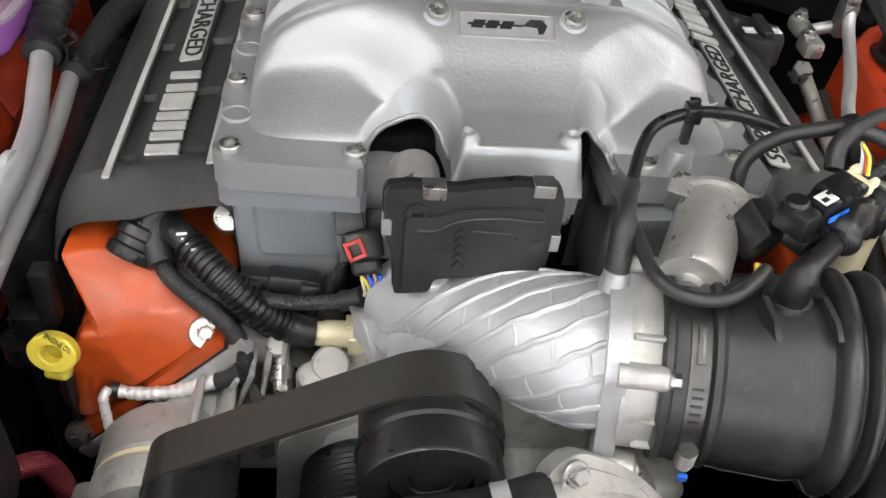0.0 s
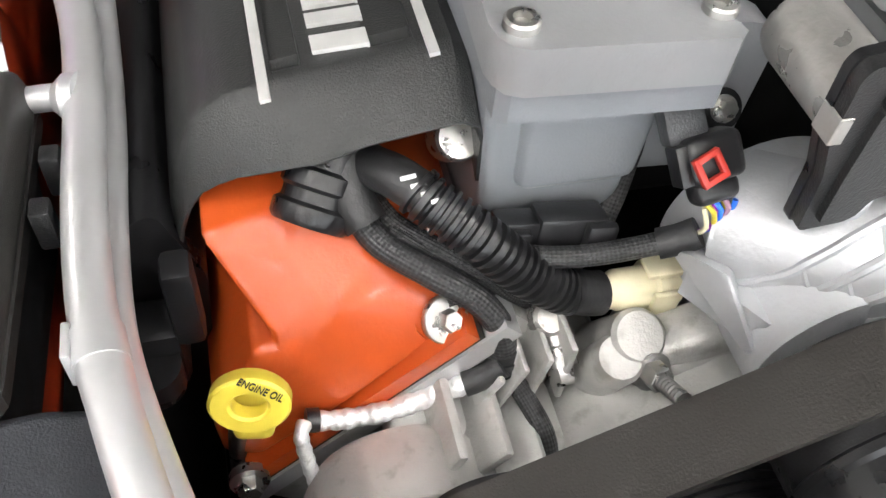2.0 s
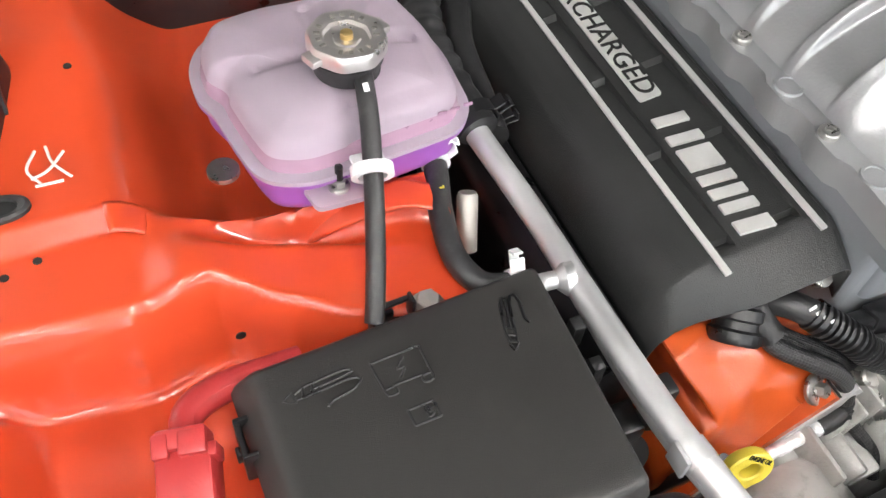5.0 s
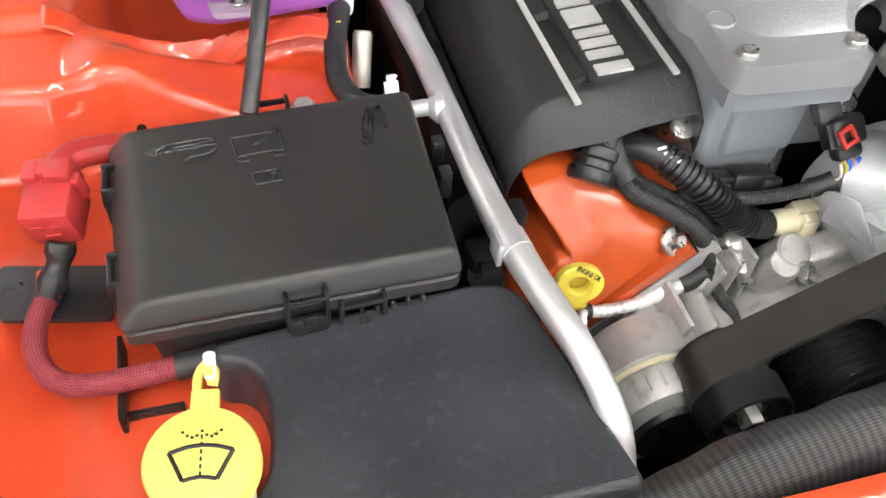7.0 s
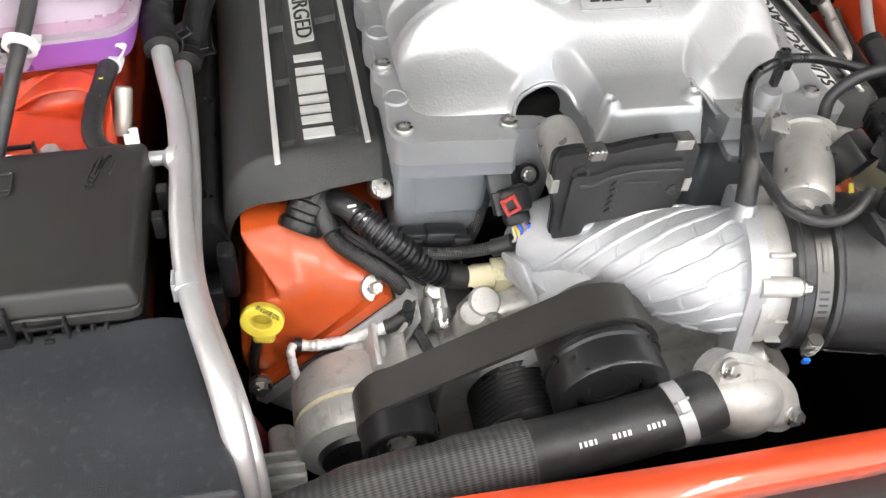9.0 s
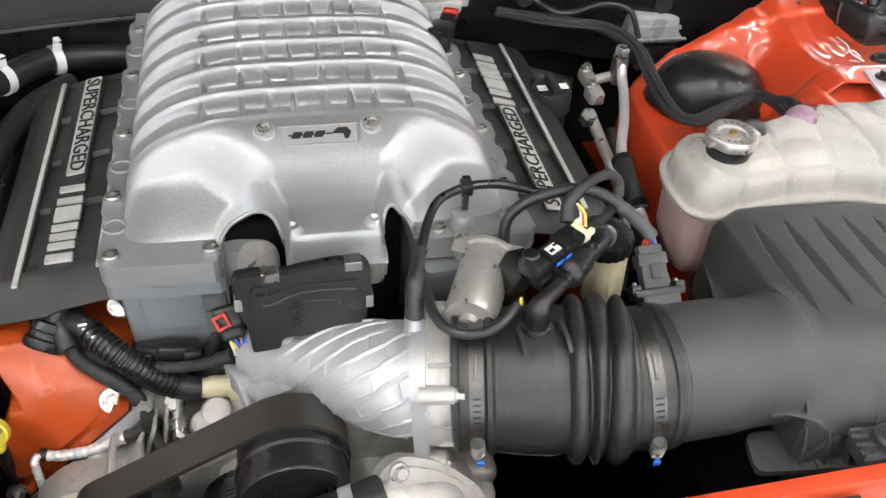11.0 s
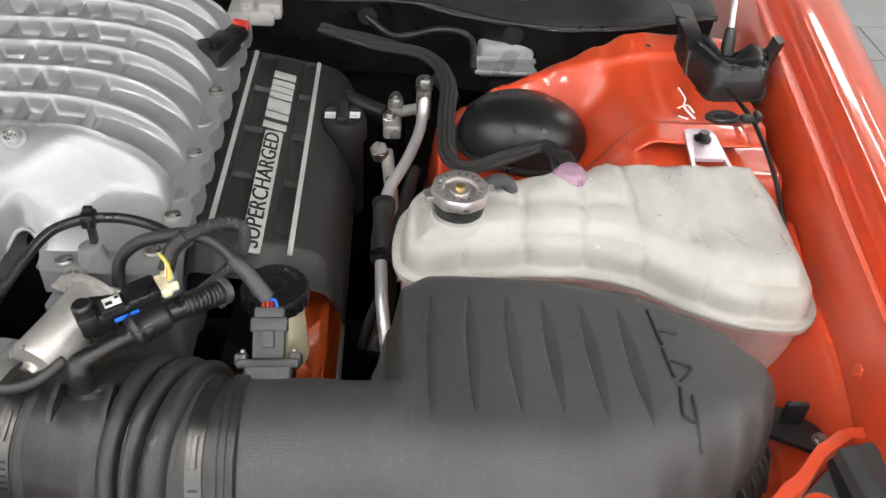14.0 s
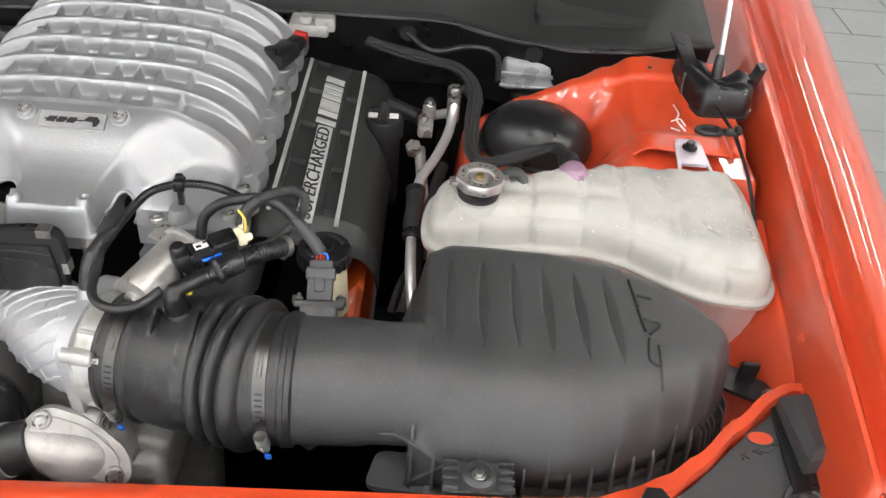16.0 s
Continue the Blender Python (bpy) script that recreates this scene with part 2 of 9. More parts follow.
def prism(poly, h0, h1, bevel=0.003, seg=2, axis="z", angle=25):
    """A closed outline pushed from h0 to h1 along an axis. Outline in (x, y), (x, z) or (y, z)."""
    area = sum(a[0] * b[1] - b[0] * a[1] for a, b in zip(poly, poly[1:] + poly[:1]))
    if area < 0:
        poly = poly[::-1]
    bm = bmesh.new()
    low = [bm.verts.new((p[0], p[1], h0)) for p in poly]
    high = [bm.verts.new((p[0], p[1], h1)) for p in poly]
    bm.faces.new(low[::-1])
    bm.faces.new(high)
    for i in range(len(poly)):
        j = (i + 1) % len(poly)
        bm.faces.new((low[i], low[j], high[j], high[i]))
    bevelled(bm, bevel, seg, angle)
    g = geo(bm)
    if axis == "y":
        g = ([Vector((v[0], v[2], v[1])) for v in g[0]], [f[::-1] for f in g[1]], None)
    if axis == "x":
        g = ([Vector((v[2], v[0], v[1])) for v in g[0]], g[1], None)
    return g


def rounded(points, r=0.01, n=5):
    """An outline with its corners rounded."""
    out = []
    k = len(points)
    for i in range(k):
        a, b, c = (Vector(points[(i + d) % k]) for d in (-1, 0, 1))
        u, w = (a - b), (c - b)
        q = min(r, u.length * 0.45, w.length * 0.45)
        s, e = b + u.normalized() * q, b + w.normalized() * q
        for j in range(n + 1):
            t = j / n
            out.append(tuple((1 - t) ** 2 * s + 2 * t * (1 - t) * b + t * t * e))
    return out


def lathe(profile, seg=32, axis="z", start=0.0, lobes=0, lobe=0.0):
    """A profile of (radius, height) turned round an axis through the origin."""
    v, f = [], []
    n = len(profile)
    for i in range(seg):
        a = start + 2 * math.pi * i / seg
        k = 1 + lobe * math.cos(lobes * a)
        for r, h in profile:
            v.append(Vector((r * k * math.cos(a), r * k * math.sin(a), h)))
    for i in range(seg):
        j = (i + 1) % seg
        for q in range(n - 1):
            f.append([i * n + q, j * n + q, j * n + q + 1, i * n + q + 1])
    if profile[0][0] > 1e-6:
        f.append([i * n for i in range(seg)][::-1])
    if profile[-1][0] > 1e-6:
        f.append([i * n + n - 1 for i in range(seg)])
    g = (v, f, None)
    if axis == "y":
        g = moved(g, Matrix.Rotation(radians(-90), 4, "X"))
    if axis == "x":
        g = moved(g, Matrix.Rotation(radians(90), 4, "Y"))
    return g


def aim(p, d):
    """A pose at p whose z points along d."""
    return Matrix.Translation(p) @ Vector(d).to_track_quat("Z", "Y").to_matrix().to_4x4()


def smooth_path(points, step=0.004):
    pts = [Vector(p) for p in points]
    ext = [2 * pts[0] - pts[1]] + pts + [2 * pts[-1] - pts[-2]]
    out = []
    for i in range(1, len(ext) - 2):
        a, b, c, d = ext[i - 1:i + 3]
        n = max(2, int((c - b).length / step))
        for j in range(n):
            t = j / n
            out.append(0.5 * ((2 * b) + (c - a) * t + (2 * a - 5 * b + 4 * c - d) * t * t + (3 * b - a - 3 * c + d) * t ** 3))
    out.append(pts[-1])
    return out


def tube(points, r, seg=14, step=0.004, ends=True, flat=1.0, raw=False):
    """A round hose along a smooth path; r is a number or a function of (metres along, whole length)."""
    path = [Vector(p) for p in points] if raw else smooth_path(points, step)
    dist = [0.0]
    for a, b in zip(path, path[1:]):
        dist.append(dist[-1] + (b - a).length)
    total = dist[-1]
    v, f, uv = [], [], []
    tan = (path[1] - path[0]).normalized()
    up = tan.orthogonal().normalized()
    n = len(path)
    for i, p in enumerate(path):
        t = (path[min(i + 1, n - 1)] - path[max(i - 1, 0)]).normalized()
        up = (up - t * up.dot(t)).normalized()
        side = t.cross(up)
        rr = r(dist[i], total) if callable(r) else r
        for j in range(seg + 1):
            a = 2 * math.pi * j / seg
            v.append(p + up * (rr * math.cos(a) * flat) + side * (rr * math.sin(a)))
            uv.append((j / seg, dist[i]))
    w = seg + 1
    for i in range(n - 1):
        for j in range(seg):
            f.append([i * w + j, i * w + j + 1, (i + 1) * w + j + 1, (i + 1) * w + j])
    if ends:
        f.append([j for j in range(seg)][::-1])
        f.append([(n - 1) * w + j for j in range(seg)])
    return (v, f, uv)


def surface(fn, nu, nv):
    """A sheet of nu by nv cells from fn(u, v) in 0..1."""
    v = [Vector(fn(i / nu, j / nv)) for j in range(nv + 1) for i in range(nu + 1)]
    w = nu + 1
    f = [[j * w + i, j * w + i + 1, (j + 1) * w + i + 1, (j + 1) * w + i] for j in range(nv) for i in range(nu)]
    return (v, f, [(i / nu, j / nv) for j in range(nv + 1) for i in range(nu + 1)])


def loft(rings, cap=True):
    """Rings of equal length joined one to the next, capped at both ends."""
    n = len(rings[0])
    v = [Vector(p) for r in rings for p in r]
    f = []
    for k in range(len(rings) - 1):
        for i in range(n):
            j = (i + 1) % n
            f.append([k * n + i, k * n + j, (k + 1) * n + j, (k + 1) * n + i])
    if cap:
        f.append(list(range(n))[::-1])
        f.append([(len(rings) - 1) * n + i for i in range(n)])
    return (v, f, None)


def words(text, size, depth, m, shear=0.0, width=None):
    c = bpy.data.curves.new("lettering", "FONT")
    c.body, c.size, c.extrude, c.shear, c.align_x, c.align_y = text, size, depth, shear, "CENTER", "CENTER"
    c.resolution_u = 3
    ob = bpy.data.objects.new("lettering", c)
    me = ob.to_mesh()
    g = ([v.co.copy() for v in me.vertices], [list(p.vertices) for p in me.polygons], None)
    ob.to_mesh_clear()
    bpy.data.objects.remove(ob)
    bpy.data.curves.remove(c)
    if width:
        xs = [v.x for v in g[0]]
        k = width / (max(xs) - min(xs))
        mid = (max(xs) + min(xs)) / 2
        g = ([Vector(((v.x - mid) * k, v.y, v.z)) for v in g[0]], g[1], None)
    return moved(g, m)


def make_mesh(name, g, mat, smooth=35, base=Vector((0, 0, 0))):
    me = bpy.data.meshes.new(name)
    me.from_pydata([tuple(Vector(v) - base) for v in g[0]], [], g[1])
    if g[2]:
        layer = me.uv_layers.new(name="UVMap")
        for lp in me.loops:
            layer.data[lp.index].uv = g[2][lp.vertex_index]
    me.validate()
    if smooth:
        me.shade_smooth()
        me.set_sharp_from_angle(angle=radians(smooth))
    me.materials.append(mat)
    return me


def thing(name, base, label, category, group="", kind=""):
    e = new(name)
    e.location = base
    e.empty_display_size = 0.02
    return tagged(e, label, category, group, kind)


def origin(ob):
    p = Vector((0, 0, 0))
    while ob:
        p += ob.location
        ob = ob.parent
    return p


def part(name, g, mat, parent, label="", smooth=35, thick=0.0):
    """One mesh under a thing or under a part; vertices are given in world metres."""
    ob = new(name, make_mesh(name, g, mat, smooth, origin(parent)))
    ob.parent = parent
    if thick:
        s = ob.modifiers.new("thickness", "SOLIDIFY")
        s.thickness, s.offset = thick, -1
    return tagged(ob, label) if label else ob


def piece(name, me, m, parent, label=""):
    """A repeat on shared mesh data, at the pose m in the world."""
    ob = new(name, me)
    ob.parent = parent
    ob.matrix_basis = Matrix.Translation(-origin(parent)) @ m
    return tagged(ob, label) if label else ob


def solo(name, g, mat, label, category, group="", kind="", smooth=35, thick=0.0):
    """A thing that is one mesh."""
    xs = [Vector(v) for v in g[0]]
    base = Vector((sum(v.x for v in xs) / len(xs), sum(v.y for v in xs) / len(xs), min(v.z for v in xs)))
    ob = new(name, make_mesh(name, g, mat, smooth, base))
    ob.location = base
    if thick:
        s = ob.modifiers.new("thickness", "SOLIDIFY")
        s.thickness, s.offset = thick, -1
    return tagged(ob, label, category, group, kind)


def sstep(a, b, x):
    t = min(1.0, max(0.0, (x - a) / (b - a)))
    return t * t * (3 - 2 * t)


def hump(x, c, w):
    t = abs(x - c) / w
    return 0.0 if t >= 1 else (1 - t * t) ** 2


def interp(x, table):
    if x <= table[0][0]:
        return table[0][1]
    for (a, p), (b, q) in zip(table, table[1:]):
        if x <= b:
            t = (x - a) / (b - a)
            t = t * t * (3 - 2 * t) * 0.5 + t * 0.5
            return p + (q - p) * t
    return table[-1][1]


def curve(x, table):
    """A smooth curve through the table's points, with no overshoot."""
    if x <= table[0][0]:
        return table[0][1]
    n = len(table)
    for i in range(n - 1):
        (a, p), (b, q) = table[i], table[i + 1]
        if x <= b:
            d = (q - p) / (b - a)
            d0 = (p - table[i - 1][1]) / (a - table[i - 1][0]) if i else d
            d1 = (table[i + 2][1] - q) / (table[i + 2][0] - b) if i + 2 < n else d
            m0 = 2 * d0 * d / (d0 + d) if d0 * d > 0 else 0.0
            m1 = 2 * d1 * d / (d1 + d) if d1 * d > 0 else 0.0
            t = (x - a) / (b - a)
            return p * (1 + 2 * t) * (1 - t) ** 2 + m0 * (b - a) * t * (1 - t) ** 2 + q * t * t * (3 - 2 * t) - m1 * (b - a) * t * t * (1 - t)
    return table[-1][1]


def hexagon(r, h, bevel=0.0006):
    return lathe([(0, 0), (r, 0), (r, h * 0.85), (r * 0.86, h), (0, h)], 6)


BOLT = make_mesh("bolt", joined(lathe([(0, 0), (0.0085, 0), (0.0085, 0.002), (0.0075, 0.0028), (0, 0.0028)], 20), shift(hexagon(0.0058, 0.006), 0, 0, 0.0028)), STEEL, 30)
TORX = make_mesh("bolt", joined(lathe([(0, 0), (0.0080, 0), (0.0080, 0.0035), (0.0070, 0.0048), (0.0042, 0.0048), (0.0036, 0.0018), (0, 0.0018)], 20)), STEEL, 30)
SMALL_BOLT = make_mesh("bolt", joined(lathe([(0, 0), (0.006, 0), (0.006, 0.0015), (0, 0.0015)], 16), shift(hexagon(0.0040, 0.0045), 0, 0, 0.0015)), STEEL, 30)
BLACK_BOLT = make_mesh("bolt", joined(lathe([(0, 0), (0.011, 0), (0.011, 0.002), (0.009, 0.003), (0, 0.003)], 20), shift(hexagon(0.007, 0.008), 0, 0, 0.003)), SMOOTH, 30)


def bolt(mesh, p, d, parent, scale=1.0, label=""):
    return piece("bolt", mesh, aim(p, d) @ Matrix.Scale(scale, 4), parent, label)


def spring_clamp(p, d, r, mat, parent=None, ears=(0, 0, 1), label=""):
    """A wire-band hose clamp round a hose: a band and two ears."""
    d = Vector(d).normalized()
    m = aim(p, d)
    ring = moved(lathe([(r, -0.006), (r + 0.0016, -0.006), (r + 0.0016, 0.006), (r, 0.006), (r, -0.006)], 28), m)
    e = (Vector(ears) - d * Vector(ears).dot(d)).normalized()
    s = d.cross(e)
    turn = Matrix((s, d, e)).transposed().to_4x4()
    lug1 = box(*(Vector(p) + e * (r + 0.005) + s * 0.004), 0.002, 0.012, 0.012, 0.0006, 1, turn)
    lug2 = box(*(Vector(p) + e * (r + 0.007) - s * 0.005 + d * 0.002), 0.002, 0.008, 0.016, 0.0006, 1, turn)
    lug3 = box(*(Vector(p) + e * (r + 0.0145) - s * 0.001 + d * 0.002), 0.010, 0.008, 0.002, 0.0006, 1, turn)
    if parent:
        c = part("hose_clamp", ring, mat, parent, label)
        part("clamp_ear", joined(lug1, lug2, lug3), mat, c)
        return c
    t = thing("hose_clamp", tuple(p), label or "white spring band clamp round a black hose", "clamp")
    part("band", ring, mat, t)
    part("clamp_ear", joined(lug1, lug2, lug3), mat, t)
    return t


# ---- the room ----
floor = solo("floor", box(0.5, 0.5, -0.0165, 11, 11, 0.03, 0), GROUT, "grey grout bed of a tiled workshop floor", "floor", kind="structure", smooth=0)
solo("wall_north", box(0.5, 6.05, 1.6, 11.2, 0.1, 3.2, 0), WALL, "white painted workshop wall", "wall", kind="structure", smooth=0)
BAYS = [(-4.2, -2.2), (-1.7, 0.3), (0.8, 2.8), (3.3, 5.3)]
piers = [-5.1] + [x for bay in BAYS for x in bay] + [6.1]
solo("wall_south", joined(box(0.5, -5.05, 0.05, 11.2, 0.1, 0.1, 0), box(0.5, -5.05, 2.95, 11.2, 0.1, 0.5, 0), *[box((a + b) / 2, -5.05, 1.4, b - a, 0.1, 2.6, 0) for a, b in zip(piers[::2], piers[1::2])]), WALL, "white painted workshop wall with a row of windows", "wall", kind="structure", smooth=0)


# windows out of view, added to light the bay's front; area lamps as daylight
def window(k, x0, x1):
    w = thing("window_%d" % k, ((x0 + x1) / 2, -5.05, 0.1), "tall aluminium framed window, out of view, with a lamp as daylight", "window", kind="structure")
    c = (x0 + x1) / 2
    part("window_frame", joined(box(x0 + 0.025, -5.05, 1.4, 0.05, 0.06, 2.6, 0.004), box(x1 - 0.025, -5.05, 1.4, 0.05, 0.06, 2.6, 0.004), box(c, -5.05, 0.125, x1 - x0 - 0.1, 0.06, 0.05, 0.004), box(c, -5.05, 2.675, x1 - x0 - 0.1, 0.06, 0.05, 0.004), box(c, -5.05, 1.4, 0.04, 0.05, 2.5, 0.004)), ALU, w)
    for s in (-1, 1):
        pane = part("pane", box(c + s * (x1 - x0) / 4, -5.05, 1.4, (x1 - x0) / 2 - 0.07, 0.006, 2.5, 0), GLASS, w)
        pane.visible_shadow = False
    day = bpy.data.lights.new("daylight", "AREA")
    day.shape, day.size, day.size_y, day.energy, day.color = "RECTANGLE", x1 - x0 - 0.1, 2.45, DAYLIGHT, (0.93, 0.97, 1.0)
    lit = new("daylight", day)
    lit.matrix_world = pose(c, -4.99, 1.4, 90, 0, 0)


for k, (x0, x1) in enumerate(BAYS):
    window(k + 1, x0, x1)
solo("wall_west", box(-5.05, 0.5, 1.6, 0.1, 11, 3.2, 0), WALL, "white painted workshop wall", "wall", kind="structure", smooth=0)
solo("wall_east", box(6.05, 0.5, 1.6, 0.1, 11, 3.2, 0), WALL, "white painted workshop wall", "wall", kind="structure", smooth=0)
solo("ceiling", box(0.5, 0.5, 3.25, 11.2, 11.2, 0.1, 0), CEIL, "pale grey workshop ceiling", "ceiling", kind="structure", smooth=0)


def ceiling_light(x, y):
    t = thing("ceiling_light", (x, y, 3.2), "long white fluorescent fixture on the ceiling, switched on", "ceiling light", "ceiling lights in rows")
    part("frame", prism([(x - 0.09, y - 0.77), (x + 0.09, y - 0.77), (x + 0.09, y + 0.77), (x - 0.09, y + 0.77)], 3.155, 3.199, 0.006), WALL, t)
    part("diffuser", box(x, y, 3.142, 0.10, 1.5, 0.022, 0.008), GLOW, t, "glowing white diffuser")


for lx in (-3.4, -2.0, -0.6, 0.8, 2.2, 3.6, 5.0):
    for ly in (-2.6, -0.6, 3.6):
        ceiling_light(lx, ly)


# ---- the car's body round the bay ----
def lean(x):
    """Height by which the body rises from one side of the bay to the other."""
    return 0.055 * x


car = thing("car_body", (0, 0.8, 0), "orange-red painted car front with its engine bay open", "car")


def lip_y(ax):
    return interp(ax, [(0.42, 0.69), (0.50, 0.735), (0.58, 0.762), (0.66, 0.778), (0.80, 0.775)])


def edge_y(ax):
    return interp(ax, [(0.42, 0.62), (0.50, 0.64), (0.55, 0.657), (0.59, 0.682), (0.64, 0.716), (0.70, 0.705), (0.80, 0.714)])


def apron_z(ax, y):
    """Pressed sheet: wheel-arch floor, shelf and strut tower, for a distance ax from the car's middle."""
    floor_z = 0.898 + 0.010 * sstep(0.60, 0.66, y) - 0.012 * hump(ax, 0.70, 0.05) * sstep(0.60, 0.5, y)
    shelf = 0.985 - 0.012 * sstep(0.66, 0.55, ax)
    tower = 1.000 + 0.022 * sstep(0.84, 0.97, y) - 0.088 * sstep(0.70, 0.60, ax) * sstep(0.74, 0.80, y)
    z = floor_z + (shelf - floor_z) * sstep(edge_y(ax) - 0.035, edge_y(ax), y)
    z += (tower - shelf) * sstep(lip_y(ax) - 0.006, lip_y(ax) + 0.014, y)
    z += 0.006 * hump(ax, 0.655, 0.035) * sstep(0.62, 0.7, y) * sstep(0.78, 0.72, y)
    z += 0.055 * sstep(0.775, 0.815, ax) * sstep(0.70, 0.66, y)
    z -= 0.026 * hump(ax, 0.575, 0.10) * hump(y, lip_y(ax) - 0.014, 0.020)
    return z


def apron(side):
    up = 0.073 if side > 0 else 0.0

    def fn(u, v):
        ax, y = 0.43 + 0.40 * u, 0.16 + 0.92 * v
        z = apron_z(ax, y) + up
        if side > 0:
            z -= 0.03 * sstep(0.70, 0.62, y) * sstep(0.79, 0.76, ax)
            k = sstep(0.672, 0.590, ax) * sstep(0.655, 0.69, y)
            z += (0.998 + 0.010 * sstep(0.80, 0.95, y) - z) * k
            rise = interp(ax, [(0.43, 1.030), (0.488, 1.036), (0.545, 1.040), (0.580, 1.056), (0.609, 1.070), (0.66, 1.080), (0.70, 1.083)])
            z += (rise - z) * sstep(0.880, 0.925, y) * sstep(0.70, 0.65, ax)
            z += 0.006 * sstep(0.915, 0.925, y) * sstep(0.62, 0.66, ax) + 0.004 * hump(ax, 0.742, 0.022) * hump(y, 0.845, 0.05) - 0.003 * hump(ax, 0.700, 0.016) * sstep(0.80, 0.83, y)
            rear = interp(ax, [(0.43, 0.87), (0.488, 0.905), (0.545, 0.932), (0.580, 0.936), (0.609, 0.940), (0.65, 0.956), (0.679, 0.968), (0.70, 0.970), (0.78, 0.966), (0.84, 0.962)])
            z -= 0.006 * sstep(rear - 0.006, rear, y) + 0.25 * sstep(rear, rear + 0.014, y)
        if ax < 0.455:
            z -= 0.25 * sstep(0.455, 0.43, ax)
        return (side * ax, y, z)
    g = surface(fn, 120, 230)
    if side < 0:
        g = (g[0], [f[::-1] for f in g[1]], g[2])
    return part("inner_wing", g, RED, car, "", 50, 0.002)


apron(-1)
apron(1)


def tower_lip(side):
    """The rolled front edge of the strut tower, with a gap under it."""
    up = 0.073 if side > 0 else 0.0

    def fn(u, v):
        ax = (0.46 if side < 0 else 0.612) + (0.24 if side < 0 else 0.190) * u
        if side < 0:
            y = lip_y(ax) - 0.013 + 0.026 * v
            return (side * ax, y, apron_z(ax, lip_y(ax) + 0.015) + 0.002 - 0.005 * (1 - v) ** 2)
        y = lip_y(ax) - 0.026 + 0.040 * v - 0.012 * hump(ax, 0.60, 0.09) * (1 - v)
        z = apron_z(ax, lip_y(ax) + 0.015) + up + 0.003 - 0.004 * (1 - v) ** 2 + 0.006 * hump(ax, 0.58 if side < 0 else 0.64, 0.1) * (1 - v)
        return (side * ax, y, z)
    g = surface(fn, 50, 8)
    if side < 0:
        g = (g[0], [f[::-1] for f in g[1]], g[2])
    part("tower_lip", g, RED, car, "", 50, 0.002)


tower_lip(-1)
tower_lip(1)


def ridge_x(y):
    return 0.768 + 0.123 * y


FENDER = [(-0.030, 0.93), (-0.026, 1.00), (-0.018, 1.045), (-0.006, 1.082), (0.000, 1.090), (0.008, 1.090), (0.016, 1.076), (0.030, 1.070), (0.042, 1.078),
          (0.050, 1.094), (0.058, 1.100), (0.085, 1.103), (0.12, 1.098), (0.15, 1.082), (0.172, 1.05), (0.185, 1.00), (0.195, 0.92), (0.198, 0.80), (0.19, 0.66)]


def fender(side, y0, y1, drop=0.0):
    dens = []
    for (a, b), (c, d) in zip(FENDER, FENDER[1:]):
        for k in range(3):
            dens.append((a + (c - a) * k / 3, b + (d - b) * k / 3))
    dens.append(FENDER[-1])
    n = len(dens) - 1

    def fn(u, v):
        dx, z = dens[round(u * n)]
        y = y0 + (y1 - y0) * v + (0.47 * dx - 0.016) * ((1 - v) if y1 > 1 else v)
        fall = 0.10 * max(0.0, 0.35 - y) ** 1.5 * (1.0 if dx > 0.045 else 0.6)
        dx *= interp(y, [(0.0, 0.55), (0.28, 0.60), (0.70, 0.80), (1.1, 0.86), (1.7, 0.9)])
        return (side * (ridge_x(y) + dx), y, z - fall - drop + (0.0 if side > 0 else -0.086) + 0.03 * (y - 0.6) * (1 if y > 0.6 else 0.4))
    g = surface(fn, n, 60)
    if side < 0:
        g = (g[0], [f[::-1] for f in g[1]], g[2])
    return g


part("fender", fender(1, 0.235, 1.7), RED, car, "", 60, 0.002)
part("fender", fender(-1, 0.235, 1.7), RED, car, "", 60, 0.002)
part("bumper_corner", fender(1, -0.12, 0.2335, 0.002), RED, car, "", 60, 0.002)


# the cross panel at the nose and the rolled lip round the lamp corner
BACK = [(-0.80, 0.36), (-0.70, 0.325), (-0.60, 0.286), (-0.52, 0.270), (-0.445, 0.258), (-0.25, 0.255), (0.0, 0.250), (0.14, 0.250), (0.37, 0.248), (0.50, 0.247), (0.572, 0.2495),
        (0.604, 0.260), (0.643, 0.277), (0.674, 0.300), (0.723, 0.346), (0.765, 0.383), (0.785, 0.395), (0.83, 0.397)]
FRONT = [(-0.80, 0.325), (-0.60, 0.262), (-0.445, 0.236), (-0.30, 0.239), (-0.185, 0.230), (-0.046, 0.221), (0.1, 0.222), (0.27, 0.231), (0.37, 0.232), (0.50, 0.230), (0.571, 0.2335),
         (0.607, 0.239), (0.646, 0.257), (0.677, 0.283), (0.726, 0.331), (0.770, 0.371), (0.79, 0.383), (0.83, 0.385)]


def cross_fn(u, v):
    x = -0.80 + 1.62 * u
    yb, yf = interp(x, BACK), interp(x, FRONT)
    z = 0.985 + lean(x) - 0.004
    prof = [(0.003, -0.06), (0.002, -0.02), (0.0, -0.003), (-0.06, 0.0), (-0.5, 0.0008), (-0.90, 0.0), (-0.97, -0.003), (-1.0, -0.010), (-1.0, -0.03)]
    a, dz = prof[round(v * 8)]
    y = yb + a if a > 0 else yb + (yb - yf) * a
    return (x, y, z + dz)


part("cross_panel", surface(cross_fn, 160, 8), RED, car, "orange-red painted cross panel at the nose", 60)


